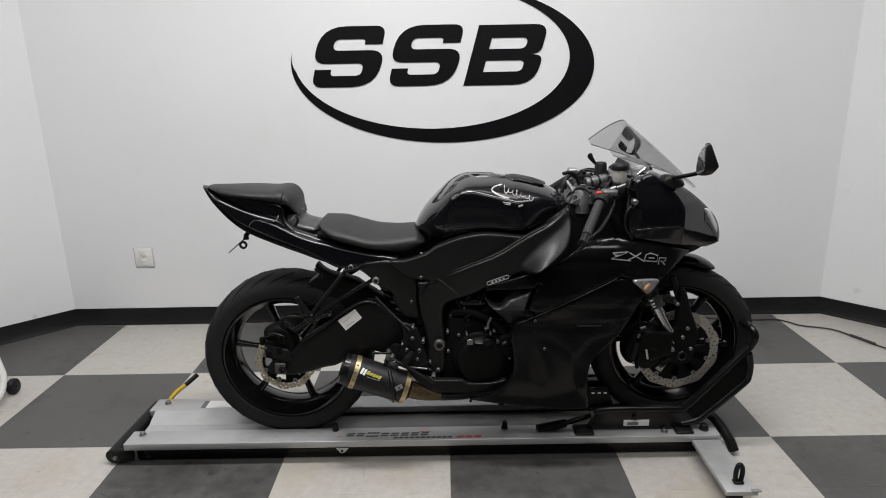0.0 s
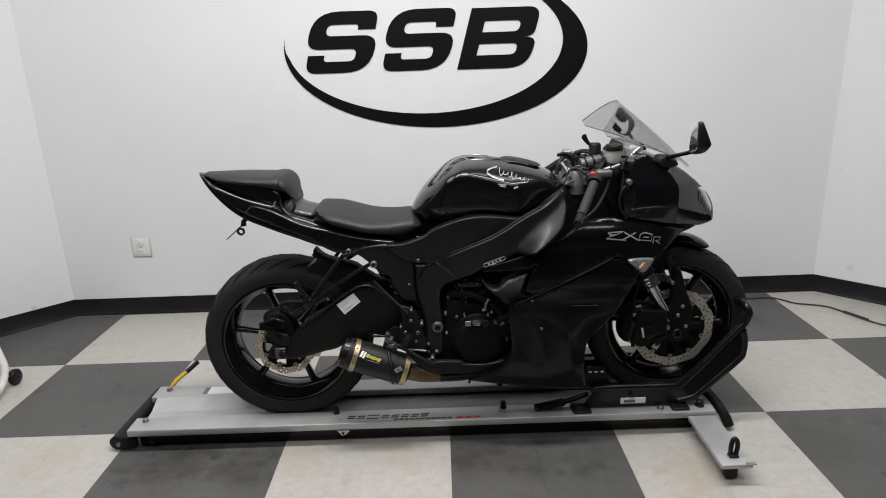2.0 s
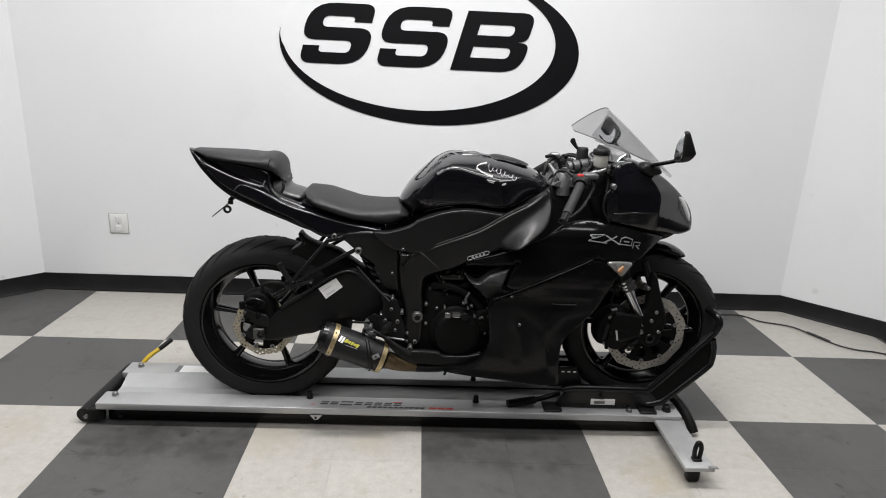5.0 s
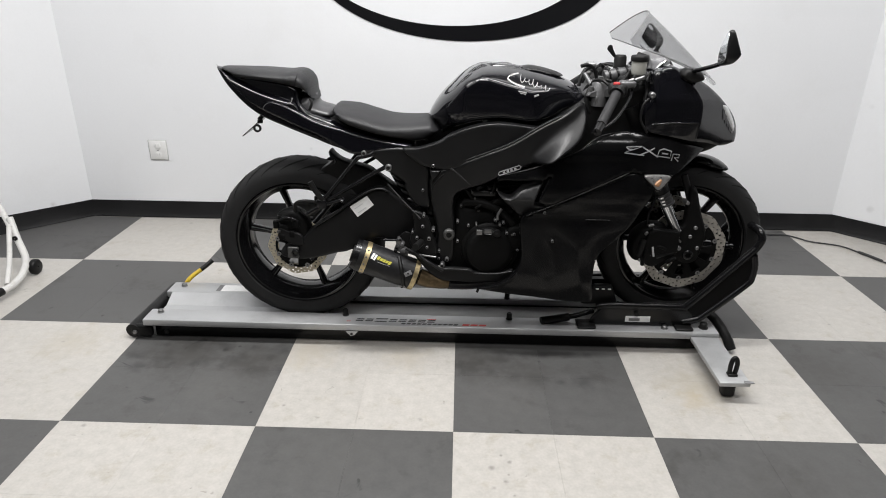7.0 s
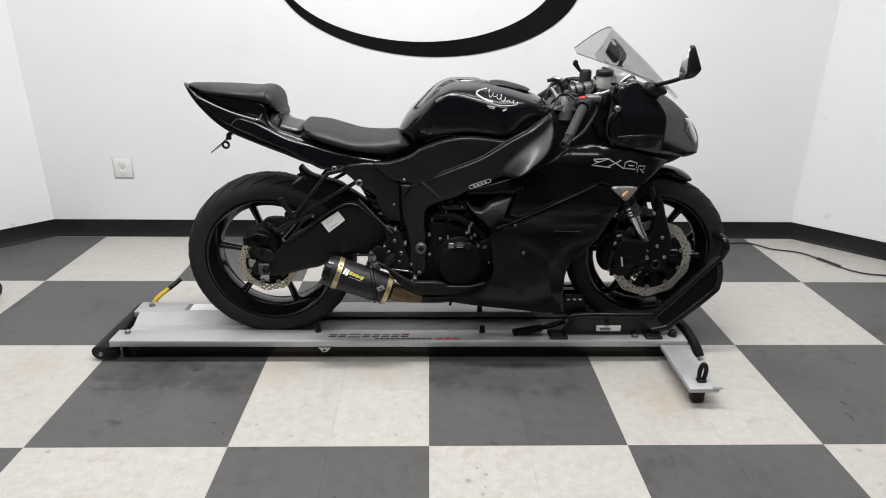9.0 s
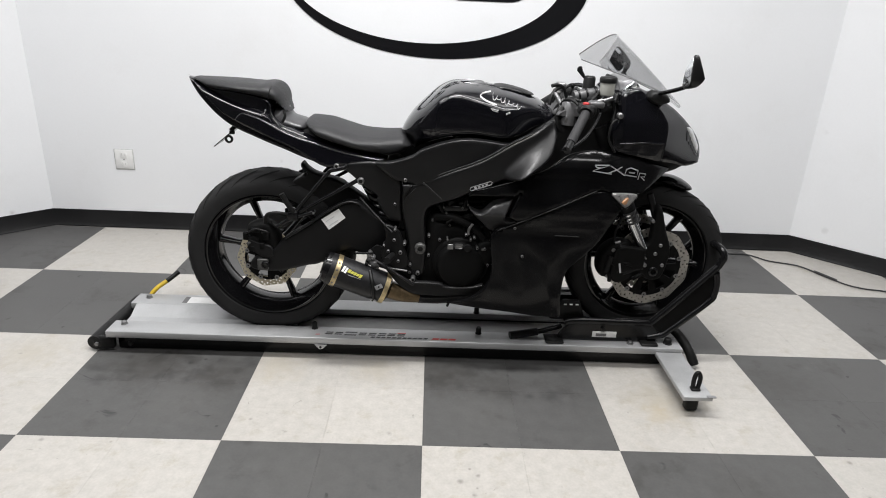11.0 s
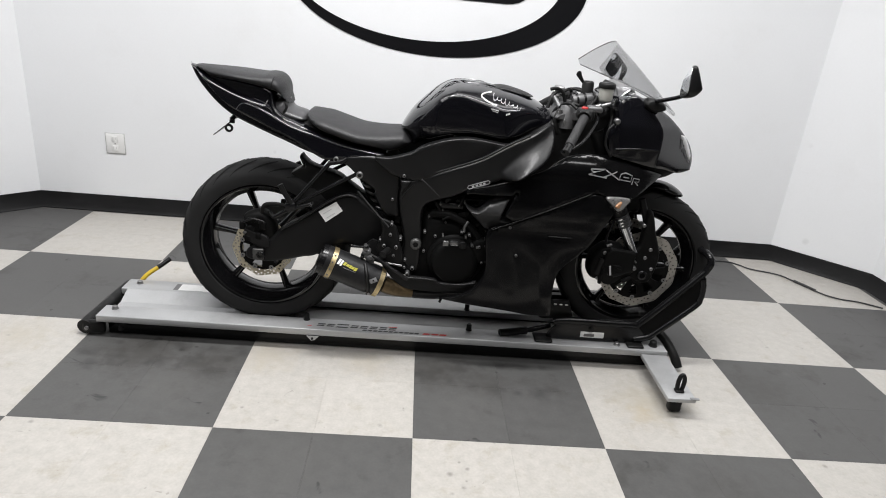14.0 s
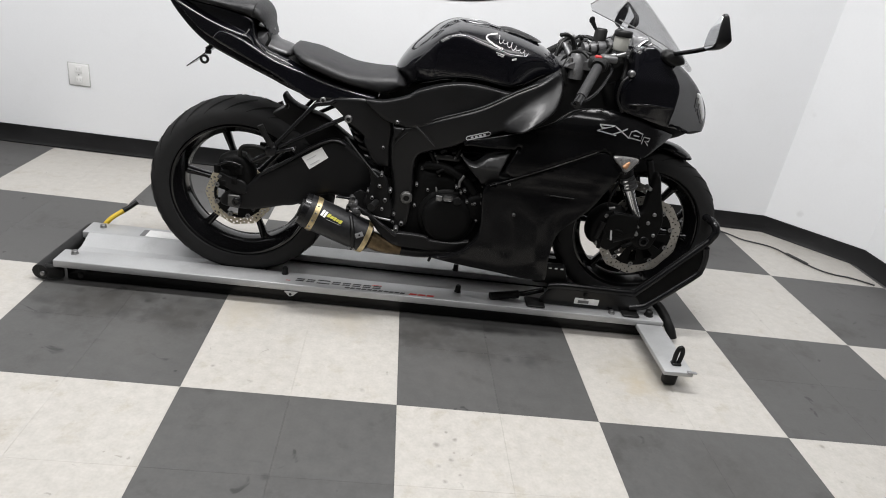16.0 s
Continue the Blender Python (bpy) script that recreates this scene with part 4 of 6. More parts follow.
part("swing_arm_bridge", box((-0.19, -0.13, 0.475), (-0.11, 0.13, 0.54), 0.02), MATTE, bike)
part("arm_ridge", tube([(-0.505, -0.150, 0.470), (-0.424, -0.151, 0.523), (-0.357, -0.152, 0.574), (-0.301, -0.153, 0.607), (-0.268, -0.152, 0.613), (-0.240, -0.150, 0.604)], 0.004, 8), SATIN, swing)
part("warning_sticker", plate([(-0.376, 0.546), (-0.315, 0.587), (-0.292, 0.555), (-0.350, 0.509)], lambda u, v, d: (u, -0.1508 - d, v), 0.0006), WHITE, swing, "white warning sticker", smooth=False)
for k in range(2):
    part("sticker_print", plate([(-0.3605 + 0.012 * k, 0.5395 - 0.0140 * k + 0.008), (-0.3315 + 0.012 * k, 0.560 - 0.0140 * k + 0.008), (-0.3300 + 0.012 * k, 0.558 - 0.0140 * k + 0.008), (-0.3590 + 0.012 * k, 0.5375 - 0.0140 * k + 0.008)], lambda u, v, d: (u, -0.1516 - d, v - 0.008), 0.0003), SILVERD, swing, smooth=False)
part("axle_block", box((-0.605, -0.160, 0.351), (-0.567, -0.146, 0.392), 0.003), AXB, swing, "dull steel axle adjuster")
part("axle_nut", lathe([(0.009, -0.168), (0.014, -0.168), (0.016, -0.165), (0.016, -0.158), (0.009, -0.158)], (REAR[0] + 0.006, 0, REAR[1]), 6), BLKSTEEL, swing)
cal = part("rear_caliper", solid([(-0.640, 0.505), (-0.612, 0.522), (-0.575, 0.528), (-0.545, 0.51), (-0.525, 0.47), (-0.530, 0.42), (-0.575, 0.412), (-0.617, 0.420), (-0.634, 0.45), (-0.643, 0.48)], lambda x, z: -0.145, lambda x, z: -0.075, 0.022, 0.014), ENGINE, bike, "black rear brake caliper")
for p in ((-0.628, 0.47), (-0.58, 0.49), (-0.60, 0.43)):
    part("caliper_bolt", disc_cyl(p, 0.008, -0.152, -0.14, 10, 0.002), BLKSTEEL, cal)
part("caliper_cap", disc_cyl((-0.615, 0.455), 0.02, -0.154, -0.14, 20, 0.004), ENGINE, cal)
part("caliper_bracket", solid([(-0.632, 0.465), (-0.60, 0.455), (-0.555, 0.44), (-0.545, 0.405), (-0.575, 0.396), (-0.605, 0.41), (-0.632, 0.43)], lambda x, z: -0.156, lambda x, z: -0.140, 0.006, 0.012), MATTE, cal)
for bx, bz, bw, bh in ((-0.640, 0.475, 0.02, 0.03), (-0.606, 0.498, 0.03, 0.018), (-0.570, 0.478, 0.022, 0.03), (-0.622, 0.43, 0.024, 0.02), (-0.585, 0.44, 0.02, 0.026)):
    part("caliper_lug", box((bx - bw / 2, -0.158, bz - bh / 2), (bx + bw / 2, -0.142, bz + bh / 2), 0.005), ENGINE, cal)
part("caliper_pin", tube([(-0.635, -0.160, 0.49), (-0.60, -0.161, 0.505), (-0.565, -0.160, 0.497)], 0.004, 8), BLKSTEEL, cal)
part("bleed_nipple", tube([(-0.628, -0.155, 0.452), (-0.632, -0.166, 0.452)], 0.005, 8, 1), AXB, cal)
part("chain_guard", box((-0.56, 0.10, 0.47), (-0.16, 0.115, 0.50), 0.006), BLKPLAS, bike)
part("brake_hose", tube([(-0.575, -0.13, 0.505), (-0.568, -0.14, 0.548), (-0.537, -0.145, 0.561), (-0.497, -0.145, 0.557), (-0.485, -0.145, 0.540), (-0.502, -0.145, 0.522), (-0.532, -0.145, 0.512), (-0.550, -0.14, 0.530)], 0.0065, 10), BLKPLAS, bike, "looped rubber brake hose")

# -- inner mudguard and pillion step struts
part("rear_hugger", solid([(-0.455, 0.722), (-0.448, 0.722), (-0.434, 0.706), (-0.410, 0.690), (-0.368, 0.677), (-0.318, 0.662), (-0.288, 0.641), (-0.222, 0.595), (-0.17, 0.55), (-0.21, 0.505), (-0.325, 0.540), (-0.403, 0.588), (-0.460, 0.626), (-0.490, 0.655), (-0.490, 0.655), (-0.446, 0.684), (-0.446, 0.684), (-0.458, 0.712)], lambda x, z: -0.072, lambda x, z: -0.015, 0.004, 0.009), BLKPLAS, bike, "black plastic inner mudguard")
step, step2 = both("pillion_step", tube([(-0.318, -0.142, 0.738), (-0.345, -0.146, 0.716), (-0.460, -0.150, 0.576)], 0.007, 10), BLKSTEEL, "black pillion step bracket")
for st, s in ((step, 1), (step2, -1)):
    def sy(pts):
        return [(x, y * s, z) for x, y, z in pts]
    part("strut", tube(sy([(-0.248, -0.145, 0.690), (-0.33, -0.147, 0.642), (-0.450, -0.150, 0.570)]), 0.007, 10), BLKSTEEL, st)
    part("strut", tube(sy([(-0.283, -0.150, 0.742), (-0.296, -0.152, 0.732), (-0.345, -0.148, 0.720)]), 0.008, 10, 1), BLKSTEEL, st)
    part("foot_peg", tube(sy([(-0.466, -0.155, 0.566), (-0.489, -0.163, 0.605), (-0.505, -0.166, 0.638)]), 0.0095, 10), BLKPLAS, st)
    part("peg_joint", box(*(sorted_box := ((-0.49, min(-0.165 * s, -0.135 * s), 0.54), (-0.455, max(-0.165 * s, -0.135 * s), 0.575))), 0.006), BLKSTEEL, st)
    part("strut", tube(sy([(-0.40, -0.15, 0.572), (-0.47, -0.15, 0.548), (-0.53, -0.145, 0.512)]), 0.007, 10), BLKSTEEL, st)

# -- frame
def spar_near(x, z):
    y = 0.168 + 0.030 * ease((x + 0.05) / 0.25)
    y += 0.012 * ease((z - 0.5) / 0.25)
    # the flared front end, folded along a crease
    crease = float(np.interp(z, [0.70, 0.747, 0.812, 0.864, 0.922], [0.275, 0.262, 0.311, 0.345, 0.372]))
    y -= 0.85 * (z - 0.850) * ease((x - crease + 0.035) / 0.075)
    return -y


spar = [(-0.100, 0.640), (-0.092, 0.664), (-0.066, 0.690), (-0.027, 0.705), (0.071, 0.748), (0.167, 0.791), (0.255, 0.846), (0.330, 0.887), (0.385, 0.917), (0.405, 0.900), (0.405, 0.857), (0.376, 0.803), (0.289, 0.744), (0.218, 0.711),
        (0.140, 0.676), (0.088, 0.646), (0.022, 0.620), (-0.008, 0.598), (-0.014, 0.551), (-0.009, 0.478), (-0.010, 0.374), (-0.030, 0.342), (-0.075, 0.335), (-0.085, 0.40), (-0.075, 0.461), (-0.094, 0.565)]
frame_r, frame_l = both("frame_spar", solid(spar, spar_near, lambda x, z: spar_near(x, z) + 0.045, 0.011, 0.009), SATIN, "matte black aluminium frame spar")
part("frame_seam", tube([(-0.027, -0.203, 0.704), (-0.008, -0.204, 0.69), (0.038, -0.206, 0.650)], (0.004, 0.0015), 6), VENT, frame_r)
# paler tube stands in for the bright line along the spar's upper edge
part("frame_edge_highlight", tube([(x, spar_near(x, z) + 0.006, z + 0.001) for x, z in ((-0.022, 0.706), (0.071, 0.747), (0.167, 0.790), (0.255, 0.845), (0.320, 0.880))], 0.0024, 8), VENT, frame_r)
part("frame_step", tube([(-0.090, -0.196, 0.628), (-0.075, -0.197, 0.655), (-0.050, -0.199, 0.682)], 0.0025, 6), BLKPLAS, frame_r)
knee = [(-0.19, 0.757), (-0.135, 0.764), (-0.066, 0.787), (-0.031, 0.811), (0.038, 0.838), (0.106, 0.851), (0.160, 0.850), (0.234, 0.841), (0.289, 0.834), (0.249, 0.807), (0.160, 0.762), (0.071, 0.727), (-0.03, 0.692), (-0.10, 0.697), (-0.14, 0.712)]
both("knee_panel", solid(knee, lambda x, z: -0.172 - 0.012 * math.cos((x - 0.1) * 6), lambda x, z: -0.14, 0.005, 0.011), SATIN, "satin black panel under the tank")
sub = [(-0.345, 0.742), (-0.322, 0.722), (-0.293, 0.722), (-0.255, 0.691), (-0.246, 0.676), (-0.188, 0.638), (-0.185, 0.615), (-0.150, 0.560), (-0.120, 0.548), (-0.094, 0.555), (-0.098, 0.611), (-0.098, 0.694), (-0.134, 0.730), (-0.19, 0.757), (-0.276, 0.752)]
both("seat_rail_plate", solid(sub, lambda x, z: -0.150 - 0.012 * ease((x + 0.2) / 0.1), lambda x, z: -0.125, 0.012, 0.013), SATIN, "satin black seat rail cover")
part("gusset_plate", solid([(-0.098, 0.69), (-0.098, 0.69), (-0.060, 0.690), (-0.060, 0.690), (-0.09, 0.64), (-0.09, 0.64)], lambda x, z: -0.186, lambda x, z: -0.165, 0.004, 0.012), SATIN, bike)

# -- tank
def tank_crease(x):
    return 0.984 - 0.26 * min(0.14, max(0.0, x - 0.09)) - 1.0 * max(0.0, 0.01 - x)


def tank_w(x, z):
    w = 0.165 - 0.075 * ease((0.02 - x) / 0.13) - 0.075 * ease((x - 0.22) / 0.22)
    t = (z - tank_crease(x)) / 0.075
    w *= 1 - 0.68 * min(1.0, 0.5 * (t + math.sqrt(t * t + 0.010)))
    return w - 0.02 * ease((0.88 - z) / 0.08) * ease((0.16 - x) / 0.15)


tank_line = [(-0.110, 0.840), (-0.097, 0.872), (-0.068, 0.915), (-0.030, 0.953), (0.011, 0.989), (0.048, 1.011), (0.085, 1.020), (0.153, 1.018), (0.195, 1.012), (0.270, 0.999), (0.350, 0.974), (0.397, 0.947), (0.430, 0.918), (0.420, 0.884),
             (0.358, 0.868), (0.304, 0.842), (0.236, 0.830), (0.161, 0.838), (0.106, 0.839), (0.038, 0.827), (-0.031, 0.800), (-0.066, 0.782), (-0.082, 0.815), (-0.103, 0.840)]
tank = part("fuel_tank", solid(tank_line, lambda x, z: -tank_w(x, z), lambda x, z: tank_w(x, z), 0.032, 0.006, lines=[[(x, tank_crease(x) + d) for x in [-0.09 + 0.01 * k for k in range(51)]] for d in (-0.004, 0.0, 0.004)]), GLOSS, bike, "gloss black fuel tank")
cap = part("filler_cap", lathe([(0.0006, 1.0195), (0.03, 1.0205), (0.034, 1.024), (0.040, 1.024), (0.042, 1.021), (0.048, 1.021), (0.050, 1.024), (0.054, 1.0225), (0.056, 1.014), (0.056, 1.005), (0.0006, 1.005)], (0.118, 0, -0.006), 40, "z"), CAPM, tank, "aluminium filler cap ring")
part("tank_pad", solid([(0.185, 1.002), (0.23, 1.014), (0.30, 1.001), (0.345, 0.983), (0.30, 0.980), (0.22, 0.994)], lambda x, z: -0.05, lambda x, z: 0.05, 0.012, 0.012), SATIN, tank, "satin black tank vent cover")

# -- seats and tail
def seat_w(x, z):
    return 0.155 - 0.034 * ease((x + 0.28) / 0.2) - 0.05 * ease((-0.36 - x) / 0.1)


seat_line = [(-0.432, 0.872), (-0.428, 0.852), (-0.397, 0.827), (-0.335, 0.805), (-0.272, 0.787), (-0.198, 0.773), (-0.150, 0.764), (-0.110, 0.772), (-0.078, 0.792), (-0.068, 0.806), (-0.090, 0.830), (-0.111, 0.835), (-0.172, 0.831), (-0.243, 0.833), (-0.299, 0.847), (-0.355, 0.863), (-0.396, 0.870), (-0.420, 0.874)]
part("rider_seat", solid(seat_line, lambda x, z: -seat_w(x, z), lambda x, z: seat_w(x, z), 0.034, 0.006, power=3.2), SEATM, bike, "black vinyl rider seat")
pil_line = [(-0.815, 0.993), (-0.790, 0.996), (-0.686, 0.993), (-0.594, 0.988), (-0.560, 0.991), (-0.533, 0.985), (-0.513, 0.966), (-0.504, 0.942), (-0.502, 0.916), (-0.493, 0.890), (-0.526, 0.922), (-0.551, 0.934), (-0.652, 0.953), (-0.755, 0.960), (-0.786, 0.974)]
pil = part("pillion_seat", solid(pil_line, lambda x, z: -0.11 + 0.05 * ease((-0.65 - x) / 0.15), lambda x, z: 0.11 - 0.05 * ease((-0.65 - x) / 0.15), 0.028, 0.006, power=2.6), SEATM, bike, "black vinyl pillion pad")
seam = [(-0.548, y, z) for y, z in ((-0.109, 0.944), (-0.110, 0.958), (-0.103, 0.974), (-0.085, 0.982))]
part("seat_seam", tube([(x + 0.012 * (z - 0.94) / 0.06, y, z) for x, y, z in seam], 0.0022, 6), BLKPLAS, pil)


def tail_w(x, z):
    return 0.100 - 0.066 * ease((-0.50 - x) / 0.35) + 0.12 * (0.93 - z)


tail_line = [(-0.836, 0.996), (-0.836, 0.996), (-0.818, 0.958), (-0.790, 0.920), (-0.740, 0.872), (-0.680, 0.835), (-0.592, 0.804), (-0.500, 0.772), (-0.440, 0.748), (-0.379, 0.730), (-0.324, 0.725), (-0.25, 0.728), (-0.202, 0.736), (-0.15, 0.752),
             (-0.202, 0.765), (-0.268, 0.784), (-0.341, 0.802), (-0.406, 0.825), (-0.46, 0.845), (-0.505, 0.862), (-0.535, 0.895), (-0.550, 0.945), (-0.651, 0.965), (-0.755, 0.972), (-0.800, 0.985)]
part("seat_base", solid([(-0.44, 0.845), (-0.30, 0.815), (-0.14, 0.80), (-0.08, 0.80), (-0.12, 0.765), (-0.25, 0.765), (-0.35, 0.785), (-0.45, 0.82)], lambda x, z: -0.09, lambda x, z: 0.09, 0.02, 0.014), BLKPLAS, bike)
tail = part("tail_cowl", solid(tail_line, lambda x, z: -tail_w(x, z), lambda x, z: tail_w(x, z), 0.014, 0.008, power=3.0), GLOSS, bike, "gloss black tail cowl")
side_line = [(-0.812, 0.9864), (-0.79, 0.975), (-0.746, 0.955), (-0.707, 0.939), (-0.660, 0.9235), (-0.596, 0.907), (-0.554, 0.892), (-0.54, 0.862), (-0.595, 0.842), (-0.656, 0.859), (-0.710, 0.886), (-0.774, 0.944)]


def side_top(x):
    u = x + 0.66
    return 0.9235 - 0.30 * u + 0.75 * u * u


def side_near(x, z):
    """The side panel's face, folded back along its upper edge."""
    h = max(0.0, z - (side_top(x) - 0.015))
    return -0.122 + 0.062 * ease((-0.50 - x) / 0.35) - 0.06 * (0.93 - z) * ease((z - 0.85) / 0.05) + 0.85 * h + 14 * h * h


both("tail_side", solid(side_line, side_near, lambda x, z: -0.086 + 0.060 * ease((-0.50 - x) / 0.35), 0.004, 0.005, lines=[[(x, side_top(x) - d) for x in [-0.80 + 0.005 * k for k in range(51)]] for d in (0.0155, 0.0145, 0.010, 0.005)]), GLOSS, "gloss black tail side panel", tail)
rail_line = [(-0.632, 0.897), (-0.583, 0.886), (-0.541, 0.868), (-0.486, 0.841), (-0.437, 0.827), (-0.393, 0.816), (-0.337, 0.799), (-0.280, 0.785), (-0.226, 0.775), (-0.16, 0.762), (-0.20, 0.748), (-0.281, 0.738), (-0.355, 0.729), (-0.415, 0.757), (-0.464, 0.784), (-0.526, 0.809), (-0.597, 0.838), (-0.66, 0.862), (-0.66, 0.882)]
both("tail_rail", solid(rail_line, lambda x, z: -0.146 + 0.012 * ease((-0.42 - x) / 0.1) + 0.066 * ease((-0.50 - x) / 0.35) - 0.12 * (0.80 - 0.28 * (x + 0.40) - z) * ease((x + 0.62) / 0.1), lambda x, z: -0.106 + 0.078 * ease((-0.50 - x) / 0.35), 0.008, 0.007), GLOSS, "gloss black rail panel below the seats", tail)
# tiny chrome tube added to draw a glint on the tail panel
part("tail_glint", tube([(-0.572, -0.124, 0.893), (-0.560, -0.124, 0.897), (-0.552, -0.124, 0.912)], 0.0025, 6, 1), CHROME, tail)
part("seat_hump", solid([(-0.545, 0.905), (-0.503, 0.913), (-0.489, 0.881), (-0.440, 0.865), (-0.43, 0.84), (-0.46, 0.828), (-0.545, 0.840), (-0.570, 0.875)], lambda x, z: -0.088, lambda x, z: 0.088, 0.03, 0.010), DARKPL, bike, "dark plastic filler between the seats")
part("grab_hook", tube([(-0.500, -0.10, 0.905), (-0.495, -0.105, 0.890), (-0.505, -0.108, 0.868)], 0.005, 8), BLKPLAS, bike)
plate_br = part("plate_bracket", box((-0.06, -0.055, -0.0015), (0.06, 0.055, 0.0015), 0.0, pose(-0.711, 0, 0.804, 0, -40, 0)), BLKSTEEL, bike, "thin black number plate bracket", smooth=False)
part("reflector_eye", lathe([(0.007, -0.003), (0.014, -0.003), (0.014, 0.003), (0.007, 0.003)], (-0.701, -0.06, 0.795), 20, "y"), BLKPLAS, plate_br)
part("plate_clip", box((-0.702, -0.052, 0.810), (-0.684, -0.040, 0.823), 0.003), BLKPLAS, plate_br)
part("plate_stay", tube([(-0.66, -0.03, 0.86), (-0.70, -0.04, 0.822)], 0.006, 8, 1), BLKPLAS, plate_br)

# -- engine and inner parts
part("engine_block", solid([(-0.02, 0.62), (0.12, 0.67), (0.30, 0.70), (0.46, 0.66), (0.50, 0.50), (0.46, 0.30), (0.30, 0.25), (0.02, 0.255), (-0.06, 0.32), (-0.03, 0.50)], lambda x, z: -0.165 + 0.05 * ease((z - 0.52) / 0.1), lambda x, z: 0.165 - 0.05 * ease((z - 0.52) / 0.1), 0.04, 0.02), ENGINE, bike, "black painted engine")
cov = part("clutch_cover", lathe([(0.0008, -0.202), (0.06, -0.202), (0.075, -0.198), (0.082, -0.19), (0.085, -0.175), (0.098, -0.172), (0.100, -0.166), (0.100, -0.15), (0.0008, -0.15)], (0.112, 0, 0.405), 48), ENGINE, bike, "round black engine side cover")
part("small_cover", lathe([(0.0008, -0.192), (0.035, -0.192), (0.045, -0.186), (0.048, -0.16), (0.0008, -0.16)], (0.205, 0, 0.455), 32), ENGINE, bike)
part("oil_window", lathe([(0.0005, -0.2045), (0.012, -0.2045), (0.014, -0.203), (0.014, -0.20), (0.0005, -0.20)], (0.135, 0, 0.478), 20), MATTE, cov)
part("cover_badge", box((0.064, -0.206, 0.472), (0.084, -0.202, 0.491), 0.002), STEEL, cov, "bare metal badge")
part("cover_badge", box((0.089, -0.206, 0.476), (0.118, -0.202, 0.493), 0.005), STEEL, cov, "bare metal badge")
for k in range(5):
    part("cylinder_fin", box((0.03, -0.140, 0.535 + 0.022 * k), (0.24, -0.118, 0.544 + 0.022 * k), 0.003), ENGINE, bike)
part("coolant_hose", tube([(0.02, -0.15, 0.57), (0.08, -0.165, 0.575), (0.15, -0.17, 0.545), (0.19, -0.17, 0.50)], 0.014, 12), ENGINE, bike)
part("injector_cover", box((0.045, -0.165, 0.595), (0.13, -0.14, 0.618), 0.006), SATIN, bike)
part("steel_clip", tube([(0.148, -0.18, 0.560), (0.136, -0.184, 0.54), (0.136, -0.184, 0.522)], 0.005, 8), STEEL, bike)
part("inner_cowl", solid([(0.34, 0.60), (0.36, 0.84), (0.42, 0.93), (0.60, 0.99), (0.68, 0.90), (0.66, 0.72), (0.58, 0.60), (0.50, 0.40), (0.38, 0.36)], lambda x, z: -0.115, lambda x, z: 0.115, 0.03, 0.022), BLKPLAS, bike, "black inner cowl")
part("airbox", solid([(0.08, 0.76), (0.12, 0.86), (0.30, 0.885), (0.43, 0.93), (0.45, 0.84), (0.38, 0.74), (0.22, 0.70)], lambda x, z: -0.115, lambda x, z: 0.115, 0.02, 0.02), BLKPLAS, bike, "black airbox under the tank")
part("chain_case", box((-0.09, -0.13, 0.36), (0.02, 0.13, 0.60), 0.02), ENGINE, bike)
# shock with coil spring
part("shock_body", tube([(-0.235, -0.045, 0.66), (-0.15, -0.035, 0.50)], 0.018, 14, 1), SATIN, bike)
coil = [(-0.228 + 0.075 * u - 0.026 * math.cos(u * 2 * math.pi * 5) * 0.8, -0.045 + 0.028 * math.sin(u * 2 * math.pi * 5), 0.648 - 0.13 * u + 0.012 * math.cos(u * 2 * math.pi * 5)) for u in [k / 50 for k in range(51)]]
part("shock_spring", tube(coil, 0.005, 6, 2), STEEL, bike, "steel coil spring")

# rider foot peg, brake pedal and linkage
hp = part("heel_plate", solid([(-0.155, 0.55), (-0.105, 0.53), (-0.085, 0.47), (-0.07, 0.40), (-0.115, 0.385), (-0.165, 0.43), (-0.150, 0.50)], lambda x, z: -0.195, lambda x, z: -0.178, 0.007, 0.014), MATTE, bike, "black heel plate")
part("brake_rod", tube([(-0.128, -0.20, 0.525), (-0.19, -0.175, 0.580), (-0.242, -0.160, 0.633)], 0.0045, 8, 1), SATIN, hp)
part("foot_peg", tube([(-0.125, -0.20, 0.440), (-0.140, -0.27, 0.448)], 0.012, 12, 1), BLKPLAS, hp)
part("brake_pedal", tube([(-0.165, -0.21, 0.405), (-0.09, -0.215, 0.365), (-0.056, -0.213, 0.338), (-0.042, -0.212, 0.345), (0.045, -0.212, 0.342), (0.065, -0.212, 0.331), (0.14, -0.212, 0.331), (0.192, -0.212, 0.342)], 0.003, 10), SATIN, bike, "steel brake pedal rod")
part("pedal_link", tube([(-0.255, -0.19, 0.441), (-0.22, -0.195, 0.443), (-0.195, -0.2, 0.446)], 0.0045, 8), BLKSTEEL, bike)
part("side_stand_switch", box((-0.208, -0.20, 0.398), (-0.185, -0.185, 0.425), 0.006), GUN, bike)

# exhaust
E0, E1 = Vector((-0.380, -0.205, 0.402)), Vector((-0.125, -0.190, 0.302))
ax = (E1 - E0).normalized()


def along(f, w=0.0):
    return tuple(E0 + (E1 - E0) * f)


can = part("silencer", tube([along(0.14), along(0.88)], 0.0555, 32, 1), CARBON, bike, "black carbon silencer with heat-tinted bands")
part("end_cone", tube([along(0.075), along(0.14)], (0.052, 0.0555), 32, 1), BLKSTEEL, can)
part("tailpipe", tube([along(0.055), along(0.09)], 0.030, 24, 1), BLKPLAS, can)
part("band", tube([along(0.205), along(0.265)], 0.0575, 32, 1), GOLD, can, "heat-tinted steel band")
part("band", tube([along(0.86), along(0.92)], (0.0575, 0.055), 32, 1), GOLD, can, "heat-tinted steel band")
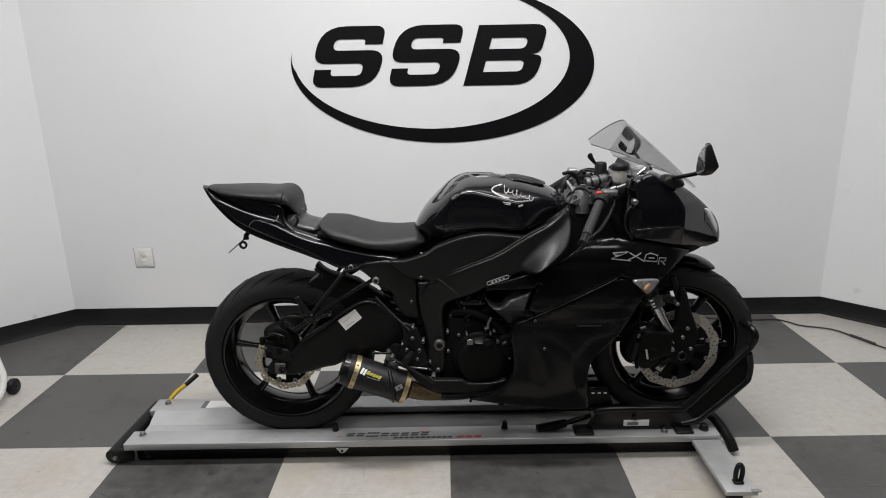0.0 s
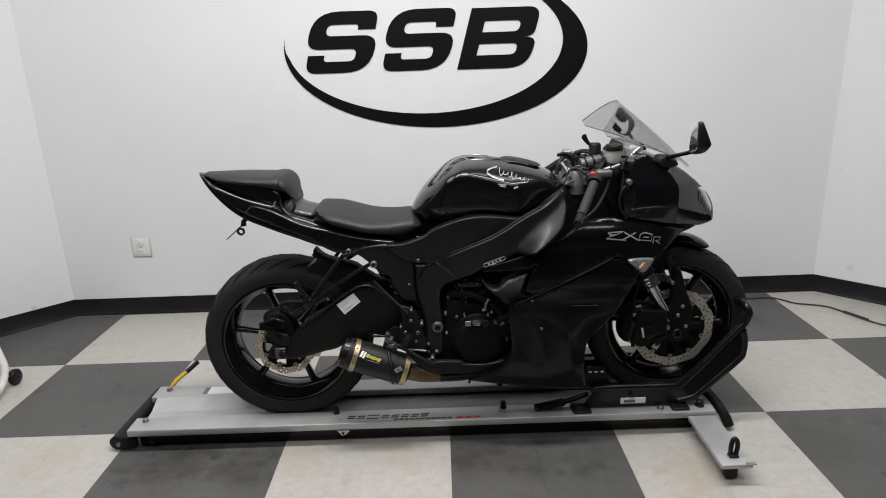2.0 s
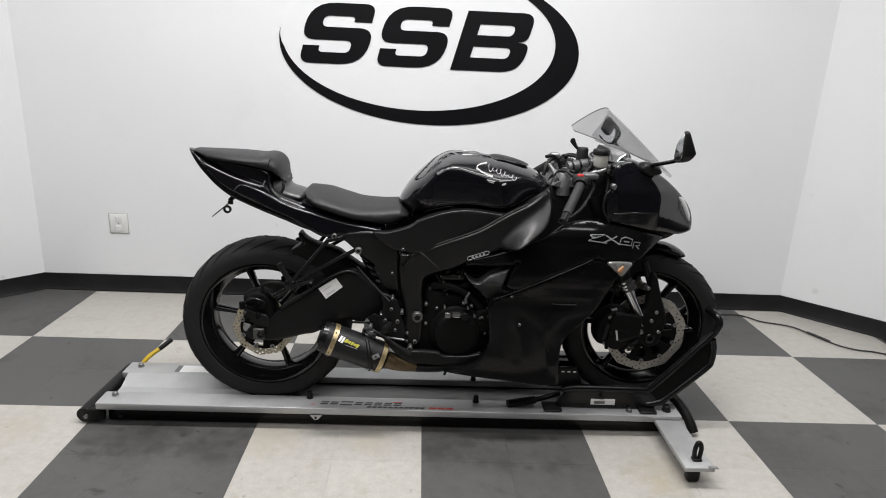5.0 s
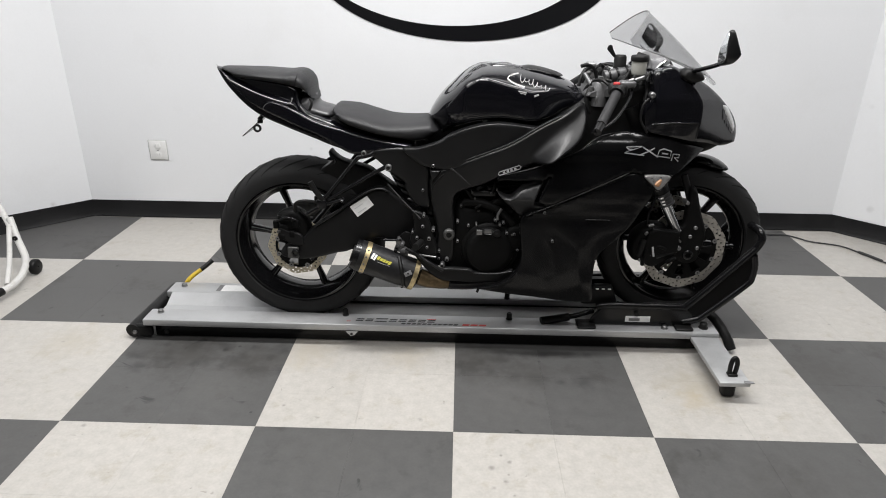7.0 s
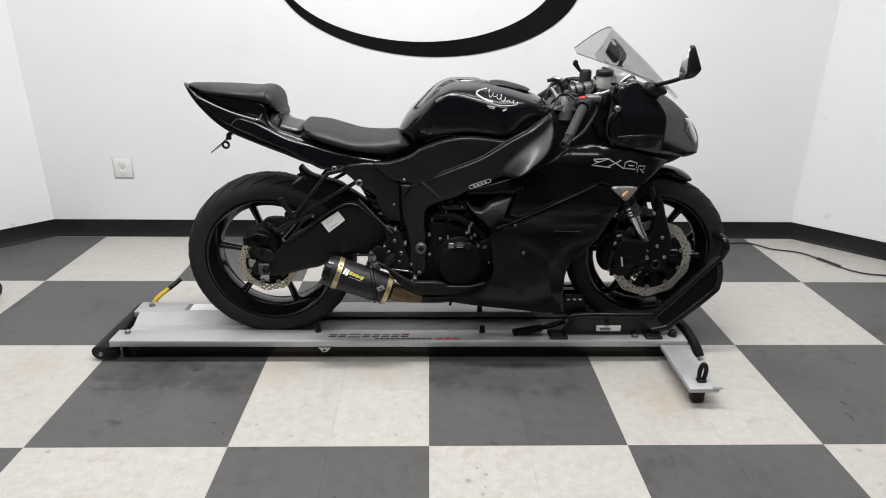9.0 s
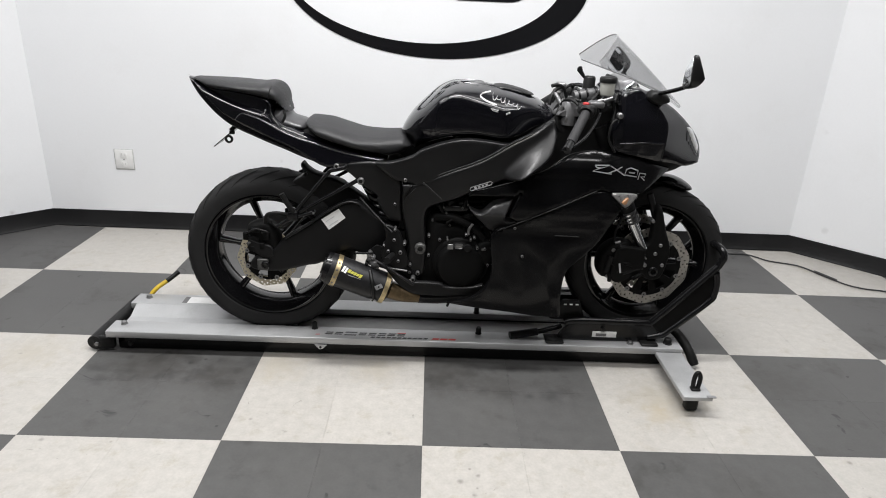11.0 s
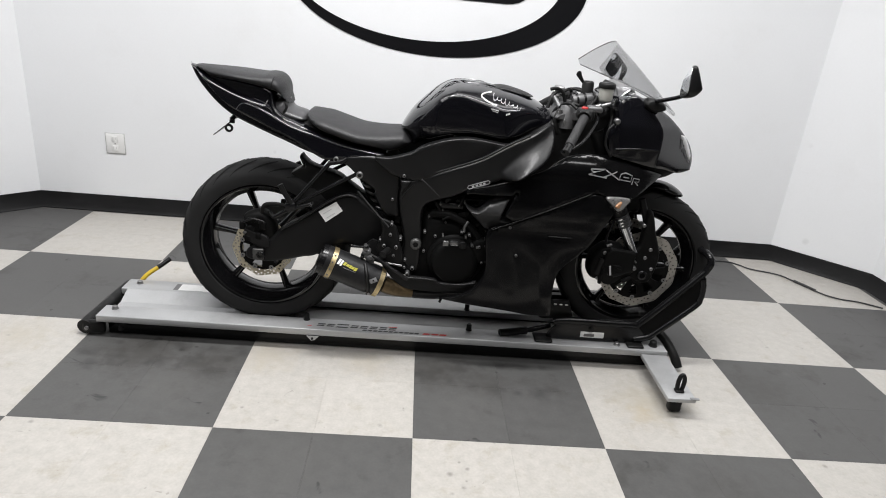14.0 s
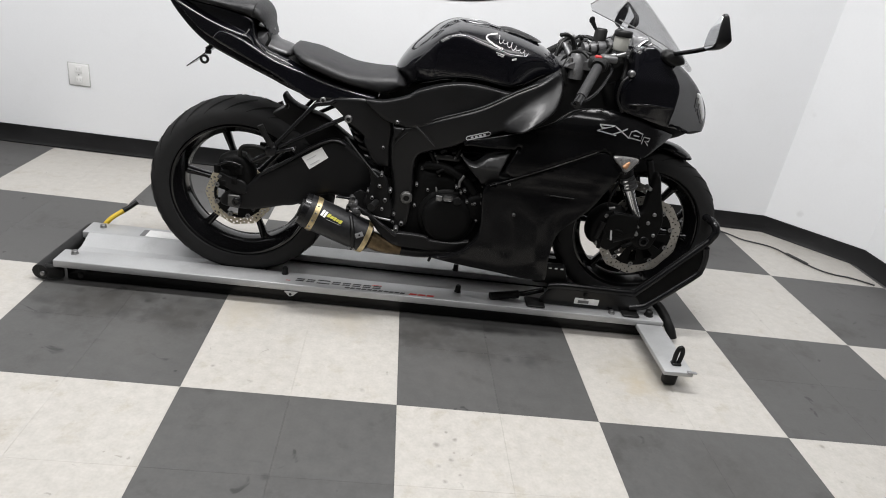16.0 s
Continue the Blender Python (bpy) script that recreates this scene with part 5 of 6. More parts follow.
part("end_flange", tube([along(0.92), along(0.96)], (0.052, 0.036), 32, 1), BLKSTEEL, can)
hd = part("header_pipe", tube([along(0.93), (-0.105, -0.185, 0.292), (-0.06, -0.175, 0.280), (-0.010, -0.165, 0.274)], (0.032, 0.024), 24), HEADER, bike, "bronzed exhaust link pipe")
part("pipe_sleeve", tube([(-0.018, -0.165, 0.274), (0.05, -0.15, 0.268), (0.12, -0.12, 0.266), (0.25, -0.07, 0.27)], 0.027, 20), BLKSTEEL, hd, "black pipe section under the engine")
part("pipe_clamp", tube([(-0.030, -0.167, 0.276), (-0.014, -0.165, 0.274)], 0.0275, 24, 1), BLKSTEEL, hd)
part("heel_guard", solid([(-0.160, 0.412), (-0.10, 0.372), (-0.056, 0.340), (-0.042, 0.345), (0.045, 0.342), (0.065, 0.331), (0.15, 0.331), (0.195, 0.343), (0.19, 0.31), (0.12, 0.290), (0.0, 0.292), (-0.05, 0.296), (-0.09, 0.318), (-0.13, 0.362)], lambda x, z: -0.199, lambda x, z: -0.185, 0.0015, 0.012), MATTE, bike, "black guard plate over the link pipe")
part("muffler_strap", tube([tuple(Vector(along(0.70)) + Vector((0, -0.020, 0.055))), tuple(Vector(along(0.74)) + Vector((0, -0.052, 0.030))), tuple(Vector(along(0.76)) + Vector((0, -0.057, 0.0))), tuple(Vector(along(0.76)) + Vector((0, -0.045, -0.035)))], 0.007, 8), BLKPLAS, can, "dark rubber strap")
for bx, bz, br, m in ((-0.203, 0.438, 0.010, STEEL), (-0.193, 0.426, 0.009, GUN), (-0.207, 0.423, 0.008, GUN), (-0.188, 0.402, 0.013, GUN), (-0.180, 0.392, 0.009, AXB), (-0.214, 0.404, 0.007, BLKPLAS)):
    part("link_joint", disc_cyl((bx, bz), br, -0.202, -0.165, 8, 0.002), m, bike)
part("link_bracket", solid([(-0.205, 0.440), (-0.200, 0.452), (-0.190, 0.462), (-0.170, 0.465), (-0.10, 0.42), (-0.04, 0.352), (-0.06, 0.34), (-0.13, 0.372), (-0.175, 0.385), (-0.205, 0.415)], lambda x, z: -0.176, lambda x, z: -0.166, 0.003, 0.008), MATTE, bike, "black brake linkage bracket")
part("brake_arm", tube([(-0.178, -0.208, 0.418), (-0.165, -0.210, 0.412), (-0.049, -0.212, 0.337)], 0.0055, 8, 1), SATIN, bike, "black brake pedal arm")
part("link_rod", tube([(-0.150, -0.195, 0.393), (-0.115, -0.197, 0.388), (-0.073, -0.198, 0.383)], 0.004, 8), STEEL, can)
part("belly_bracket", tube([(0.085, -0.14, 0.258), (0.079, -0.15, 0.240), (0.075, -0.15, 0.228)], 0.005, 8), BLKSTEEL, hd)


def on_can(u, v, d):
    """A place on the silencer's near side: u along it, v round it (metres)."""
    p = E0 + (E1 - E0).normalized() * u
    up = Vector((0, 1, 0)).cross(ax).normalized()
    up = up if up.z > 0 else -up
    t = v / 0.055
    return tuple(p + (Vector((0, -1, 0)) * math.cos(t) + up * math.sin(t)) * (0.0560 + d))


for u0, u1, v0, v1, m in ((0.080, 0.088, 0.026, 0.047, WHITE), (0.090, 0.097, 0.024, 0.045, WHITE), (0.104, 0.150, 0.0215, 0.0225, SILVERD),
                          (0.100, 0.110, 0.030, 0.042, YELLOW), (0.1112, 0.1215, 0.030, 0.039, YELLOW), (0.1227, 0.1305, 0.028, 0.039, YELLOW), (0.1318, 0.1405, 0.0285, 0.037, YELLOW), (0.1417, 0.151, 0.026, 0.038, YELLOW)):
    part("maker_decal", plate([(u0, v0), (u1, v0), (u1 + 0.004, v1), (u0 + 0.004, v1)], on_can, 0.0006), m, can, smooth=False)
for v0, w, h in ((0.020, 0.015, 0.013), (-0.038, 0.014, 0.010)):
    part("muffler_plate", plate([(0.220 - w, v0 - h * 0.3), (0.220 - w * 0.2, v0 - h), (0.220 + w, v0 + h * 0.2), (0.220 + w * 0.2, v0 + h)], lambda u, v, d: on_can(u, v, d + 0.003), 0.003), BRIGHTALU, can, "small bright mounting plate")
    part("plate_hole", lathe([(0.0004, -0.001), (0.003, -0.001), (0.003, 0.001), (0.0004, 0.001)], on_can(0.220, v0, 0.0068), 10, "y"), BLKPLAS, can)
for k in range(5):
    t = -0.9 + 0.45 * k
    part("rivet", lathe([(0.0004, -0.002), (0.0032, -0.0015), (0.0036, 0.001), (0.0004, 0.001)], on_can(0.066, 0.055 * t, 0.0018), 8, "y"), STEEL, can)

# -- fairings
def fair_y(x, z):
    y = 0.232 - 1.25 * max(0.0, x - 0.52) ** 2 - 0.9 * max(0.0, 0.26 - x) ** 2
    y -= 8.4 * max(0.0, z - 0.757) ** 2 - 0.09 * max(0.0, 0.58 - z) + 1.4 * max(0.0, 0.36 - z) ** 2
    y += 0.006 * math.sin((x + 0.55 * z - 0.62) * 19) * ease((0.55 - z) / 0.12) * ease((x - 0.24) / 0.1)
    return -(y + 0.008 * math.sin((z - 0.56) * 24) * ease((z - 0.52) / 0.08))


up_line = [(0.128, 0.668), (0.139, 0.690), (0.234, 0.715), (0.379, 0.774), (0.450, 0.820), (0.539, 0.834), (0.648, 0.818), (0.824, 0.766), (0.824, 0.766), (0.768, 0.726), (0.695, 0.687), (0.598, 0.700), (0.549, 0.706), (0.43, 0.652), (0.298, 0.589), (0.298, 0.589), (0.262, 0.606), (0.262, 0.606), (0.291, 0.680), (0.291, 0.680), (0.205, 0.674), (0.150, 0.672)]
fr, fl = both("upper_fairing", solid(up_line, fair_y, lambda x, z: fair_y(x, z) + 0.016, 0.003, 0.011), FAIR, "black upper side fairing")
low_line = [(0.211, 0.545), (0.292, 0.582), (0.426, 0.647), (0.549, 0.703), (0.645, 0.675), (0.600, 0.56), (0.540, 0.480), (0.478, 0.415), (0.467, 0.330), (0.476, 0.246), (0.455, 0.236), (0.385, 0.239), (0.286, 0.257), (0.16, 0.267), (0.067, 0.272), (0.12, 0.290), (0.175, 0.325), (0.216, 0.40)]
lr, ll = both("lower_fairing", solid(low_line, lambda x, z: fair_y(x, z) + 0.003 + 0.016 * ease((x - 0.40) / 0.1) * ease((0.52 - z) / 0.1), lambda x, z: fair_y(x, z) + 0.026, 0.004, 0.012), FAIR, "black lower side fairing")
ins = [(0.129, 0.626), (0.170, 0.613), (0.209, 0.645), (0.281, 0.668), (0.281, 0.668), (0.252, 0.594), (0.294, 0.584), (0.215, 0.543), (0.179, 0.570)]
both("vent_panel", solid(ins, lambda x, z: fair_y(x, z) - 0.003 + 0.42 * max(0.0, z - 0.612) + 0.5 * max(0.0, 0.612 - z), lambda x, z: -0.165, 0.006, 0.008, lines=[[(0.13, 0.612), (0.30, 0.612)]]), VENT, "dark grey satin vent panel")
part("belly_pan", solid([(0.06, 0.262), (0.20, 0.252), (0.30, 0.228), (0.38, 0.200), (0.47, 0.195), (0.490, 0.30), (0.40, 0.32), (0.1, 0.30)], lambda x, z: -0.13, lambda x, z: 0.13, 0.02, 0.018), SATIN, bike, "black belly pan")
part("panel_seam", tube([(0.423, fair_y(0.423, 0.547) - 0.001, 0.547), (0.504, fair_y(0.504, 0.546) - 0.001, 0.546)], 0.0022, 6, 1), BLKPLAS, lr)


def nose_edge(z):
    """Where the side of the nose turns into its front, swept back towards the screen."""
    return 0.765 - 0.071 * (max(0.0, z - 0.90) / 0.105) ** 1.9


def nose_w(x, z):
    edge = nose_edge(z)
    w = 0.196 - 0.10 * max(0.0, x - 0.62) if x < edge else 0.196 - 0.10 * max(0.0, edge - 0.62) - 0.66 * (x - edge)
    crease = 0.862 - 0.36 * max(0.0, x - 0.765)
    return max(0.02, w - 0.28 * max(0.0, z - 0.935) - (0.22 if x > 0.765 else 0.22 * max(0.0, (x - 0.60) / 0.165)) * max(0.0, crease - z))


nose_line = [(0.600, 1.010), (0.650, 1.035), (0.700, 1.023), (0.768, 0.990), (0.815, 0.960), (0.890, 0.895), (0.922, 0.855), (0.937, 0.815), (0.940, 0.775), (0.940, 0.775), (0.880, 0.766), (0.81, 0.785), (0.760, 0.794), (0.68, 0.812), (0.600, 0.832), (0.582, 0.865), (0.580, 0.90), (0.600, 0.95)]
nose = part("nose_cowl", solid(nose_line, lambda x, z: -nose_w(x, z), lambda x, z: nose_w(x, z), 0.006, 0.008, lines=[*[[(nose_edge(0.75 + 0.004 * k) + d, 0.75 + 0.004 * k) for k in range(70)] for d in (-0.005, 0.0, 0.005)], [(0.60 + 0.006 * k, 0.935) for k in range(16)], [(0.765 + 0.004 * k, 0.862 - 0.00144 * k) for k in range(46)], [(0.61 + 0.005 * k, 0.862) for k in range(31)]]), GLOSS, bike, "gloss black nose cowl")
part("under_cowl", solid([(0.60, 0.90), (0.84, 0.84), (0.90, 0.79), (0.86, 0.755), (0.80, 0.735), (0.70, 0.70), (0.60, 0.72)], lambda x, z: -0.125 + 0.25 * max(0.0, x - 0.74), lambda x, z: 0.125 - 0.25 * max(0.0, x - 0.74), 0.012, 0.016), BLKPLAS, nose, "black inner cowl below the headlights")
for s in (-1, 1):
    lens_line = [(0.845, 0.910), (0.872, 0.909), (0.900, 0.876), (0.923, 0.836), (0.917, 0.812), (0.882, 0.856)]
    hb = solid(lens_line, lambda x, z: -nose_w(x, z) - 0.003, lambda x, z: -nose_w(x, z) * 0.55, 0.008, 0.008)
    if s > 0:
        hb = mirrored(hb)
    hl = part("headlight", hb, HLAMP, nose, "clear headlight with bright reflector")
    for q in range(5):
        x0 = 0.860 + 0.0125 * q
        part("lens_rib", tube([(x0, s * (nose_w(x0, 0.87) + 0.005), 0.896 - 0.020 * q), (x0 + 0.006, s * (nose_w(x0 + 0.006, 0.87) + 0.005), 0.862 - 0.013 * q)], 0.0016, 6, 1), GREYD, hl)
part("cowl_screw", disc_cyl((0.600, 0.949), 0.010, -0.201, -0.18, 16, 0.003), STEEL, nose, "steel cowl screw")
part("cowl_cable", tube([(0.587, -0.205, 0.939), (0.570, -0.212, 0.920), (0.567, -0.216, 0.876), (0.585, -0.218, 0.845), (0.592, -0.218, 0.835)], 0.004, 8), BLKPLAS, nose)
part("cowl_edge", tube([(0.61, -0.197, 0.858), (0.69, -0.190, 0.863), (0.762, -0.182, 0.862)], 0.003, 8), GLOSS, nose)


part("panel_edge_glint", tube([(x, fair_y(x, z) - 0.001, z) for x, z in [(0.227 + 0.0322 * k, 0.555 + 0.0152 * k) for k in range(11)]], 0.0018, 6, 1), SATIN, fr)
# raised strip added to draw the highlight along the upper fairing's top edge
part("panel_edge_glint", tube([(x, fair_y(x, z) - 0.0005, z) for x, z in ((0.150, 0.690), (0.234, 0.714), (0.310, 0.744), (0.379, 0.773), (0.420, 0.801), (0.450, 0.818), (0.500, 0.829), (0.539, 0.832))], 0.0016, 6, 3), SATIN, fr)


# -- screen
def screen_point(a, s):
    b = abs(a)
    sg = 1 if a >= 0 else -1
    B = Vector((0.858 - 0.325 * b ** 1.9, sg * 0.158 * b ** 0.75, 0.958 + 0.135 * b ** 1.35))
    Tp = Vector((0.604 - 0.082 * b ** 1.6, sg * 0.152 * b ** 0.8, 1.190 - 0.078 * b ** 1.7))
    p = B.lerp(Tp, s)
    bulge = 0.005 * math.sin(math.pi * s) * (1 - b)
    return p + Vector((bulge * 0.6, 0, bulge))


bm = bmesh.new()
grid = [[bm.verts.new(screen_point(-1 + 2 * i / 36, j / 16)) for j in range(17)] for i in range(37)]
for i in range(36):
    for j in range(16):
        bm.faces.new((grid[i][j], grid[i + 1][j], grid[i + 1][j + 1], grid[i][j + 1]))
bmesh.ops.recalc_face_normals(bm, faces=bm.faces[:])
bmesh.ops.solidify(bm, geom=bm.faces[:], thickness=0.003)
screen = part("windscreen", bm, SMOKE, bike, "lightly smoked transparent windscreen")
part("screen_edge", tube([tuple(screen_point(-1 + 2 * k / 24, 1.0)) for k in range(25)], 0.0020, 6, 1), SMOKEDGE, screen)
for s in (-1, 1):
    part("screen_lower_edge", tube([tuple(screen_point(s * k / 12, 0.0)) for k in range(5, 13)], 0.0018, 6, 1), SMOKEDGE, screen)
    part("screen_bolt", disc_cyl((0.70, 1.018), 0.006, -0.150, -0.12, 12, 0.002) if s < 0 else mirrored(disc_cyl((0.70, 1.018), 0.006, -0.150, -0.12, 12, 0.002)), STEEL, screen)

# -- mirrors
for s in (-1, 1):
    stay = part("mirror", tube([(0.712, s * 0.165, 1.018), (0.725, s * 0.215, 1.031), (0.738, s * 0.265, 1.045 if s < 0 else 1.030), (0.742, s * 0.310, 1.057 if s < 0 else 1.036), (0.748, s * 0.355, 1.072 if s < 0 else 1.048)], 0.0065, 12), BLKSTEEL, bike, "black wing mirror on a stalk")
    part("stay_base", solid([(0.685, 1.005), (0.70, 1.030), (0.745, 1.022), (0.760, 0.995), (0.72, 0.985)], lambda x, z: -0.190, lambda x, z: -0.130, 0.012, 0.012) if s < 0 else mirrored(solid([(0.685, 1.005), (0.70, 1.030), (0.745, 1.022), (0.760, 0.995), (0.72, 0.985)], lambda x, z: -0.190, lambda x, z: -0.130, 0.012, 0.012)), BLKPLAS, stay)
    shell = solid([(-0.056, -0.046), (-0.060, -0.030), (-0.045, 0.006), (0.022, 0.044), (0.044, 0.048), (0.052, 0.036), (0.058, -0.010), (0.052, -0.028), (0.030, -0.040), (-0.03, -0.050)], lambda x, z: -0.004, lambda x, z: float(np.interp(z, [-0.05, -0.038, -0.012, 0.046], [0.006, 0.018, 0.032, 0.009])) * ease((x + 0.085) / 0.06), 0.004, 0.006)
    turn = Matrix.Rotation(radians(-11), 4, "Z") @ Matrix.Scale(1.02, 4) if s < 0 else Matrix.Rotation(radians(18), 4, "Z") @ Matrix.Rotation(radians(18.6), 4, "Y") @ Matrix.Scale(1.1, 4)
    place = Matrix.Translation((0.736 if s > 0 else 0.725, s * 0.385, 1.109 if s < 0 else 1.080)) @ turn @ Matrix(((0, 1, 0, 0), (s, 0, 0, 0), (0, 0, 1, 0), (0, 0, 0, 1)))
    bmesh.ops.transform(shell, matrix=place, verts=shell.verts[:])
    bmesh.ops.recalc_face_normals(shell, faces=shell.faces[:])
    sh = part("mirror_shell", shell, SATIN, stay)
    glass = plate(rounded([(-0.052, -0.043), (-0.055, -0.029), (-0.042, 0.003), (0.022, 0.040), (0.041, 0.044), (0.047, 0.034), (0.053, -0.009), (0.048, -0.025), (0.028, -0.036), (-0.028, -0.046)], 0.01, 3), lambda u, v, d: tuple(place @ Vector((u, -0.0045 - d, v))), 0.001)
    part("mirror_glass", glass, MIRROR, stay, "mirror glass", smooth=False)

# -- handlebars and cockpit
for s in (-1, 1):
    bar = part("handlebar", tube([(0.50, s * 0.10, 0.955), (0.496, s * 0.16, 0.955), (0.480, s * 0.235, 0.962), (0.403, s * 0.375, 0.876)], 0.011, 12, 1), BLKSTEEL, bike, "black clip-on handlebar")
    part("grip", tube([(0.476, s * 0.242, 0.958), (0.413, s * 0.358, 0.887)], 0.0148, 16, 1), GRIP, bar, "black rubber grip")
    part("bar_end", tube([(0.412, s * 0.360, 0.886), (0.398, s * 0.385, 0.870)], 0.013, 16, 1), BLKSTEEL, bar)
    part("grip_flange", tube([(0.484, s * 0.228, 0.967), (0.477, s * 0.240, 0.959)], 0.022, 16, 1), BLKPLAS, bar)
    part("switch_housing", box((0.462, min(s * 0.17, s * 0.23), 0.945), (0.515, max(s * 0.17, s * 0.23), 0.985), 0.012), BLKPLAS, bar)
    part("lever", tube([(0.535, s * 0.17, 0.968), (0.520, s * 0.24, 0.950), (0.462, s * 0.33, 0.900), (0.405, s * 0.375, 0.872), (0.384, s * 0.385, 0.872)], 0.005, 10), BLKSTEEL, bar, "black hand lever")
    part("master_cylinder", tube([(0.52, s * 0.10, 0.985), (0.545, s * 0.19, 0.972)], 0.013, 12, 1), MATTE, bar)
    part("fork_cap", lathe([(0.0006, 0.985), (0.014, 0.985), (0.018, 0.978), (0.026, 0.972), (0.026, 0.90), (0.0006, 0.90)], (0.452, s * 0.105, 0), 24, "z"), GUN, bike)
for cx, cz, cy in ((0.425, 0.956, -0.115), (0.43, 0.960, -0.06), (0.475, 0.970, -0.075), (0.508, 0.966, -0.09), (0.43, 0.960, 0.06)):
    part("clamp_bolt", lathe([(0.0005, cz + 0.006), (0.006, cz + 0.005), (0.007, cz - 0.01), (0.0005, cz - 0.01)], (cx, cy, 0), 12, "z"), STEEL, bike)
part("perch_bracket", box((0.425, 0.05, 0.974), (0.452, 0.09, 0.990), 0.006), AXB, bike, "silver bar clamp")
part("hydraulic_hose", tube([(0.455, 0.06, 0.99), (0.49, 0.07, 1.012), (0.54, 0.05, 1.005), (0.575, 0.0, 0.985), (0.58, -0.05, 0.94)], 0.0055, 8), BLKPLAS, bike)
part("wire_loom", tube([(0.47, -0.15, 0.972), (0.45, -0.13, 0.985), (0.43, -0.10, 0.975), (0.42, -0.08, 0.94)], 0.005, 8), BLKPLAS, bike)
part("wire_loom", tube([(0.52, -0.12, 0.975), (0.535, -0.09, 0.99), (0.54, -0.06, 0.985), (0.53, -0.03, 0.95)], 0.006, 8), BLKPLAS, bike)
part("banjo_bolt", tube([(0.525, -0.165, 0.985), (0.545, -0.168, 0.992)], 0.008, 6, 1), STEEL, bike)
part("fork_adjuster", lathe([(0.0005, 0.994), (0.009, 0.993), (0.010, 0.984), (0.0005, 0.984)], (0.452, -0.105, 0), 6, "z"), STEEL, bike)
part("clutch_cable", tube([(0.47, 0.14, 0.99), (0.52, 0.10, 1.012), (0.555, 0.02, 1.002), (0.56, -0.05, 0.97), (0.54, -0.08, 0.91)], 0.005, 8), BLKPLAS, bike)
part("throttle_cable", tube([(0.505, -0.18, 0.985), (0.53, -0.15, 1.012), (0.55, -0.09, 1.008), (0.545, -0.04, 0.96), (0.52, -0.03, 0.90)], 0.0045, 8), BLKPLAS, bike)
part("throttle_cable", tube([(0.500, -0.19, 0.985), (0.52, -0.16, 1.002), (0.545, -0.10, 0.995), (0.555, -0.05, 0.94)], 0.0045, 8), BLKPLAS, bike)
part("hose_fitting", tube([(0.548, -0.165, 0.990), (0.575, -0.165, 1.000)], 0.007, 8, 1), STEEL, bike)
part("hose_fitting", tube([(0.590, -0.150, 0.985), (0.598, -0.150, 1.015)], 0.006, 8, 1), CHROME, bike)
part("lever_pivot", lathe([(0.0005, 0.982), (0.009, 0.981), (0.010, 0.972), (0.0005, 0.972)], (0.532, -0.185, 0), 14, "z"), STEEL, bike)
part("dash_stay", tube([(0.60, -0.12, 0.985), (0.625, -0.125, 1.025), (0.65, -0.12, 1.045)], 0.006, 8), CHROME, bike)
part("dash_stay", tube([(0.615, -0.13, 0.990), (0.64, -0.135, 1.020), (0.66, -0.13, 1.035)], 0.005, 8), STEEL, bike)
part("kill_switch", box((0.470, -0.222, 0.976), (0.490, -0.205, 0.990), 0.004), RED, bike, "red kill switch")
res = part("brake_reservoir", lathe([(0.0006, 1.005), (0.020, 1.005), (0.023, 1.010), (0.024, 1.048), (0.0006, 1.048)], (0.56, -0.145, 0), 28, "z"), RESV, bike, "translucent brake fluid reservoir")
part("reservoir_cap", lathe([(0.0006, 1.046), (0.027, 1.046), (0.028, 1.050), (0.028, 1.060), (0.025, 1.064), (0.0006, 1.064)], (0.56, -0.145, 0), 28, "z"), BLKPLAS, res)
part("reservoir_hose", tube([(0.56, -0.145, 1.006), (0.562, -0.15, 0.985), (0.548, -0.15, 0.975)], 0.006, 8), STEEL, res)
part("top_clamp", solid([(0.405, 0.925), (0.415, 0.950), (0.46, 0.966), (0.51, 0.962), (0.52, 0.93), (0.46, 0.92)], lambda x, z: -0.128, lambda x, z: 0.128, 0.012, 0.014), GUN, bike, "dull grey top fork clamp")
ig = part("ignition_switch", lathe([(0.0006, 1.052), (0.016, 1.052), (0.020, 1.046), (0.023, 0.972), (0.0006, 0.972)], (0.531, -0.01, 0), 24, "z"), BLKPLAS, bike, "ignition switch with key")
part("key", solid([(0.492, 1.060), (0.484, 1.070), (0.488, 1.081), (0.499, 1.082), (0.505, 1.068), (0.518, 1.045), (0.511, 1.042)], lambda x, z: -0.013, lambda x, z: -0.007, 0.003, 0.006), BLKPLAS, ig, "black key")
part("choke_lever", tube([(0.412, -0.04, 0.992), (0.428, -0.07, 0.965), (0.44, -0.09, 0.935)], 0.008, 8), GUN, bike, "grey metal lever")
part("damper_body", tube([(0.478, -0.035, 0.981), (0.520, -0.030, 0.990), (0.566, -0.02, 0.996)], 0.023, 16, 2), GUN, bike, "grey steering damper body")
for dx, dr in ((0.488, 0.026), (0.515, 0.025), (0.548, 0.026)):
    part("damper_ring", tube([(dx, -0.033, 0.983 + (dx - 0.478) * 0.17), (dx + 0.006, -0.032, 0.984 + (dx - 0.478) * 0.17)], dr, 16, 1), BLKSTEEL, bike)
part("throttle_housing", box((0.490, -0.222, 0.972), (0.540, -0.182, 0.994), 0.008), GUN, bike, "grey throttle housing")
part("master_cylinder", tube([(0.438, 0.10, 0.990), (0.475, 0.10, 0.997), (0.508, 0.10, 1.002)], 0.012, 14, 2), BRIGHTALU, bike, "silver master cylinder")
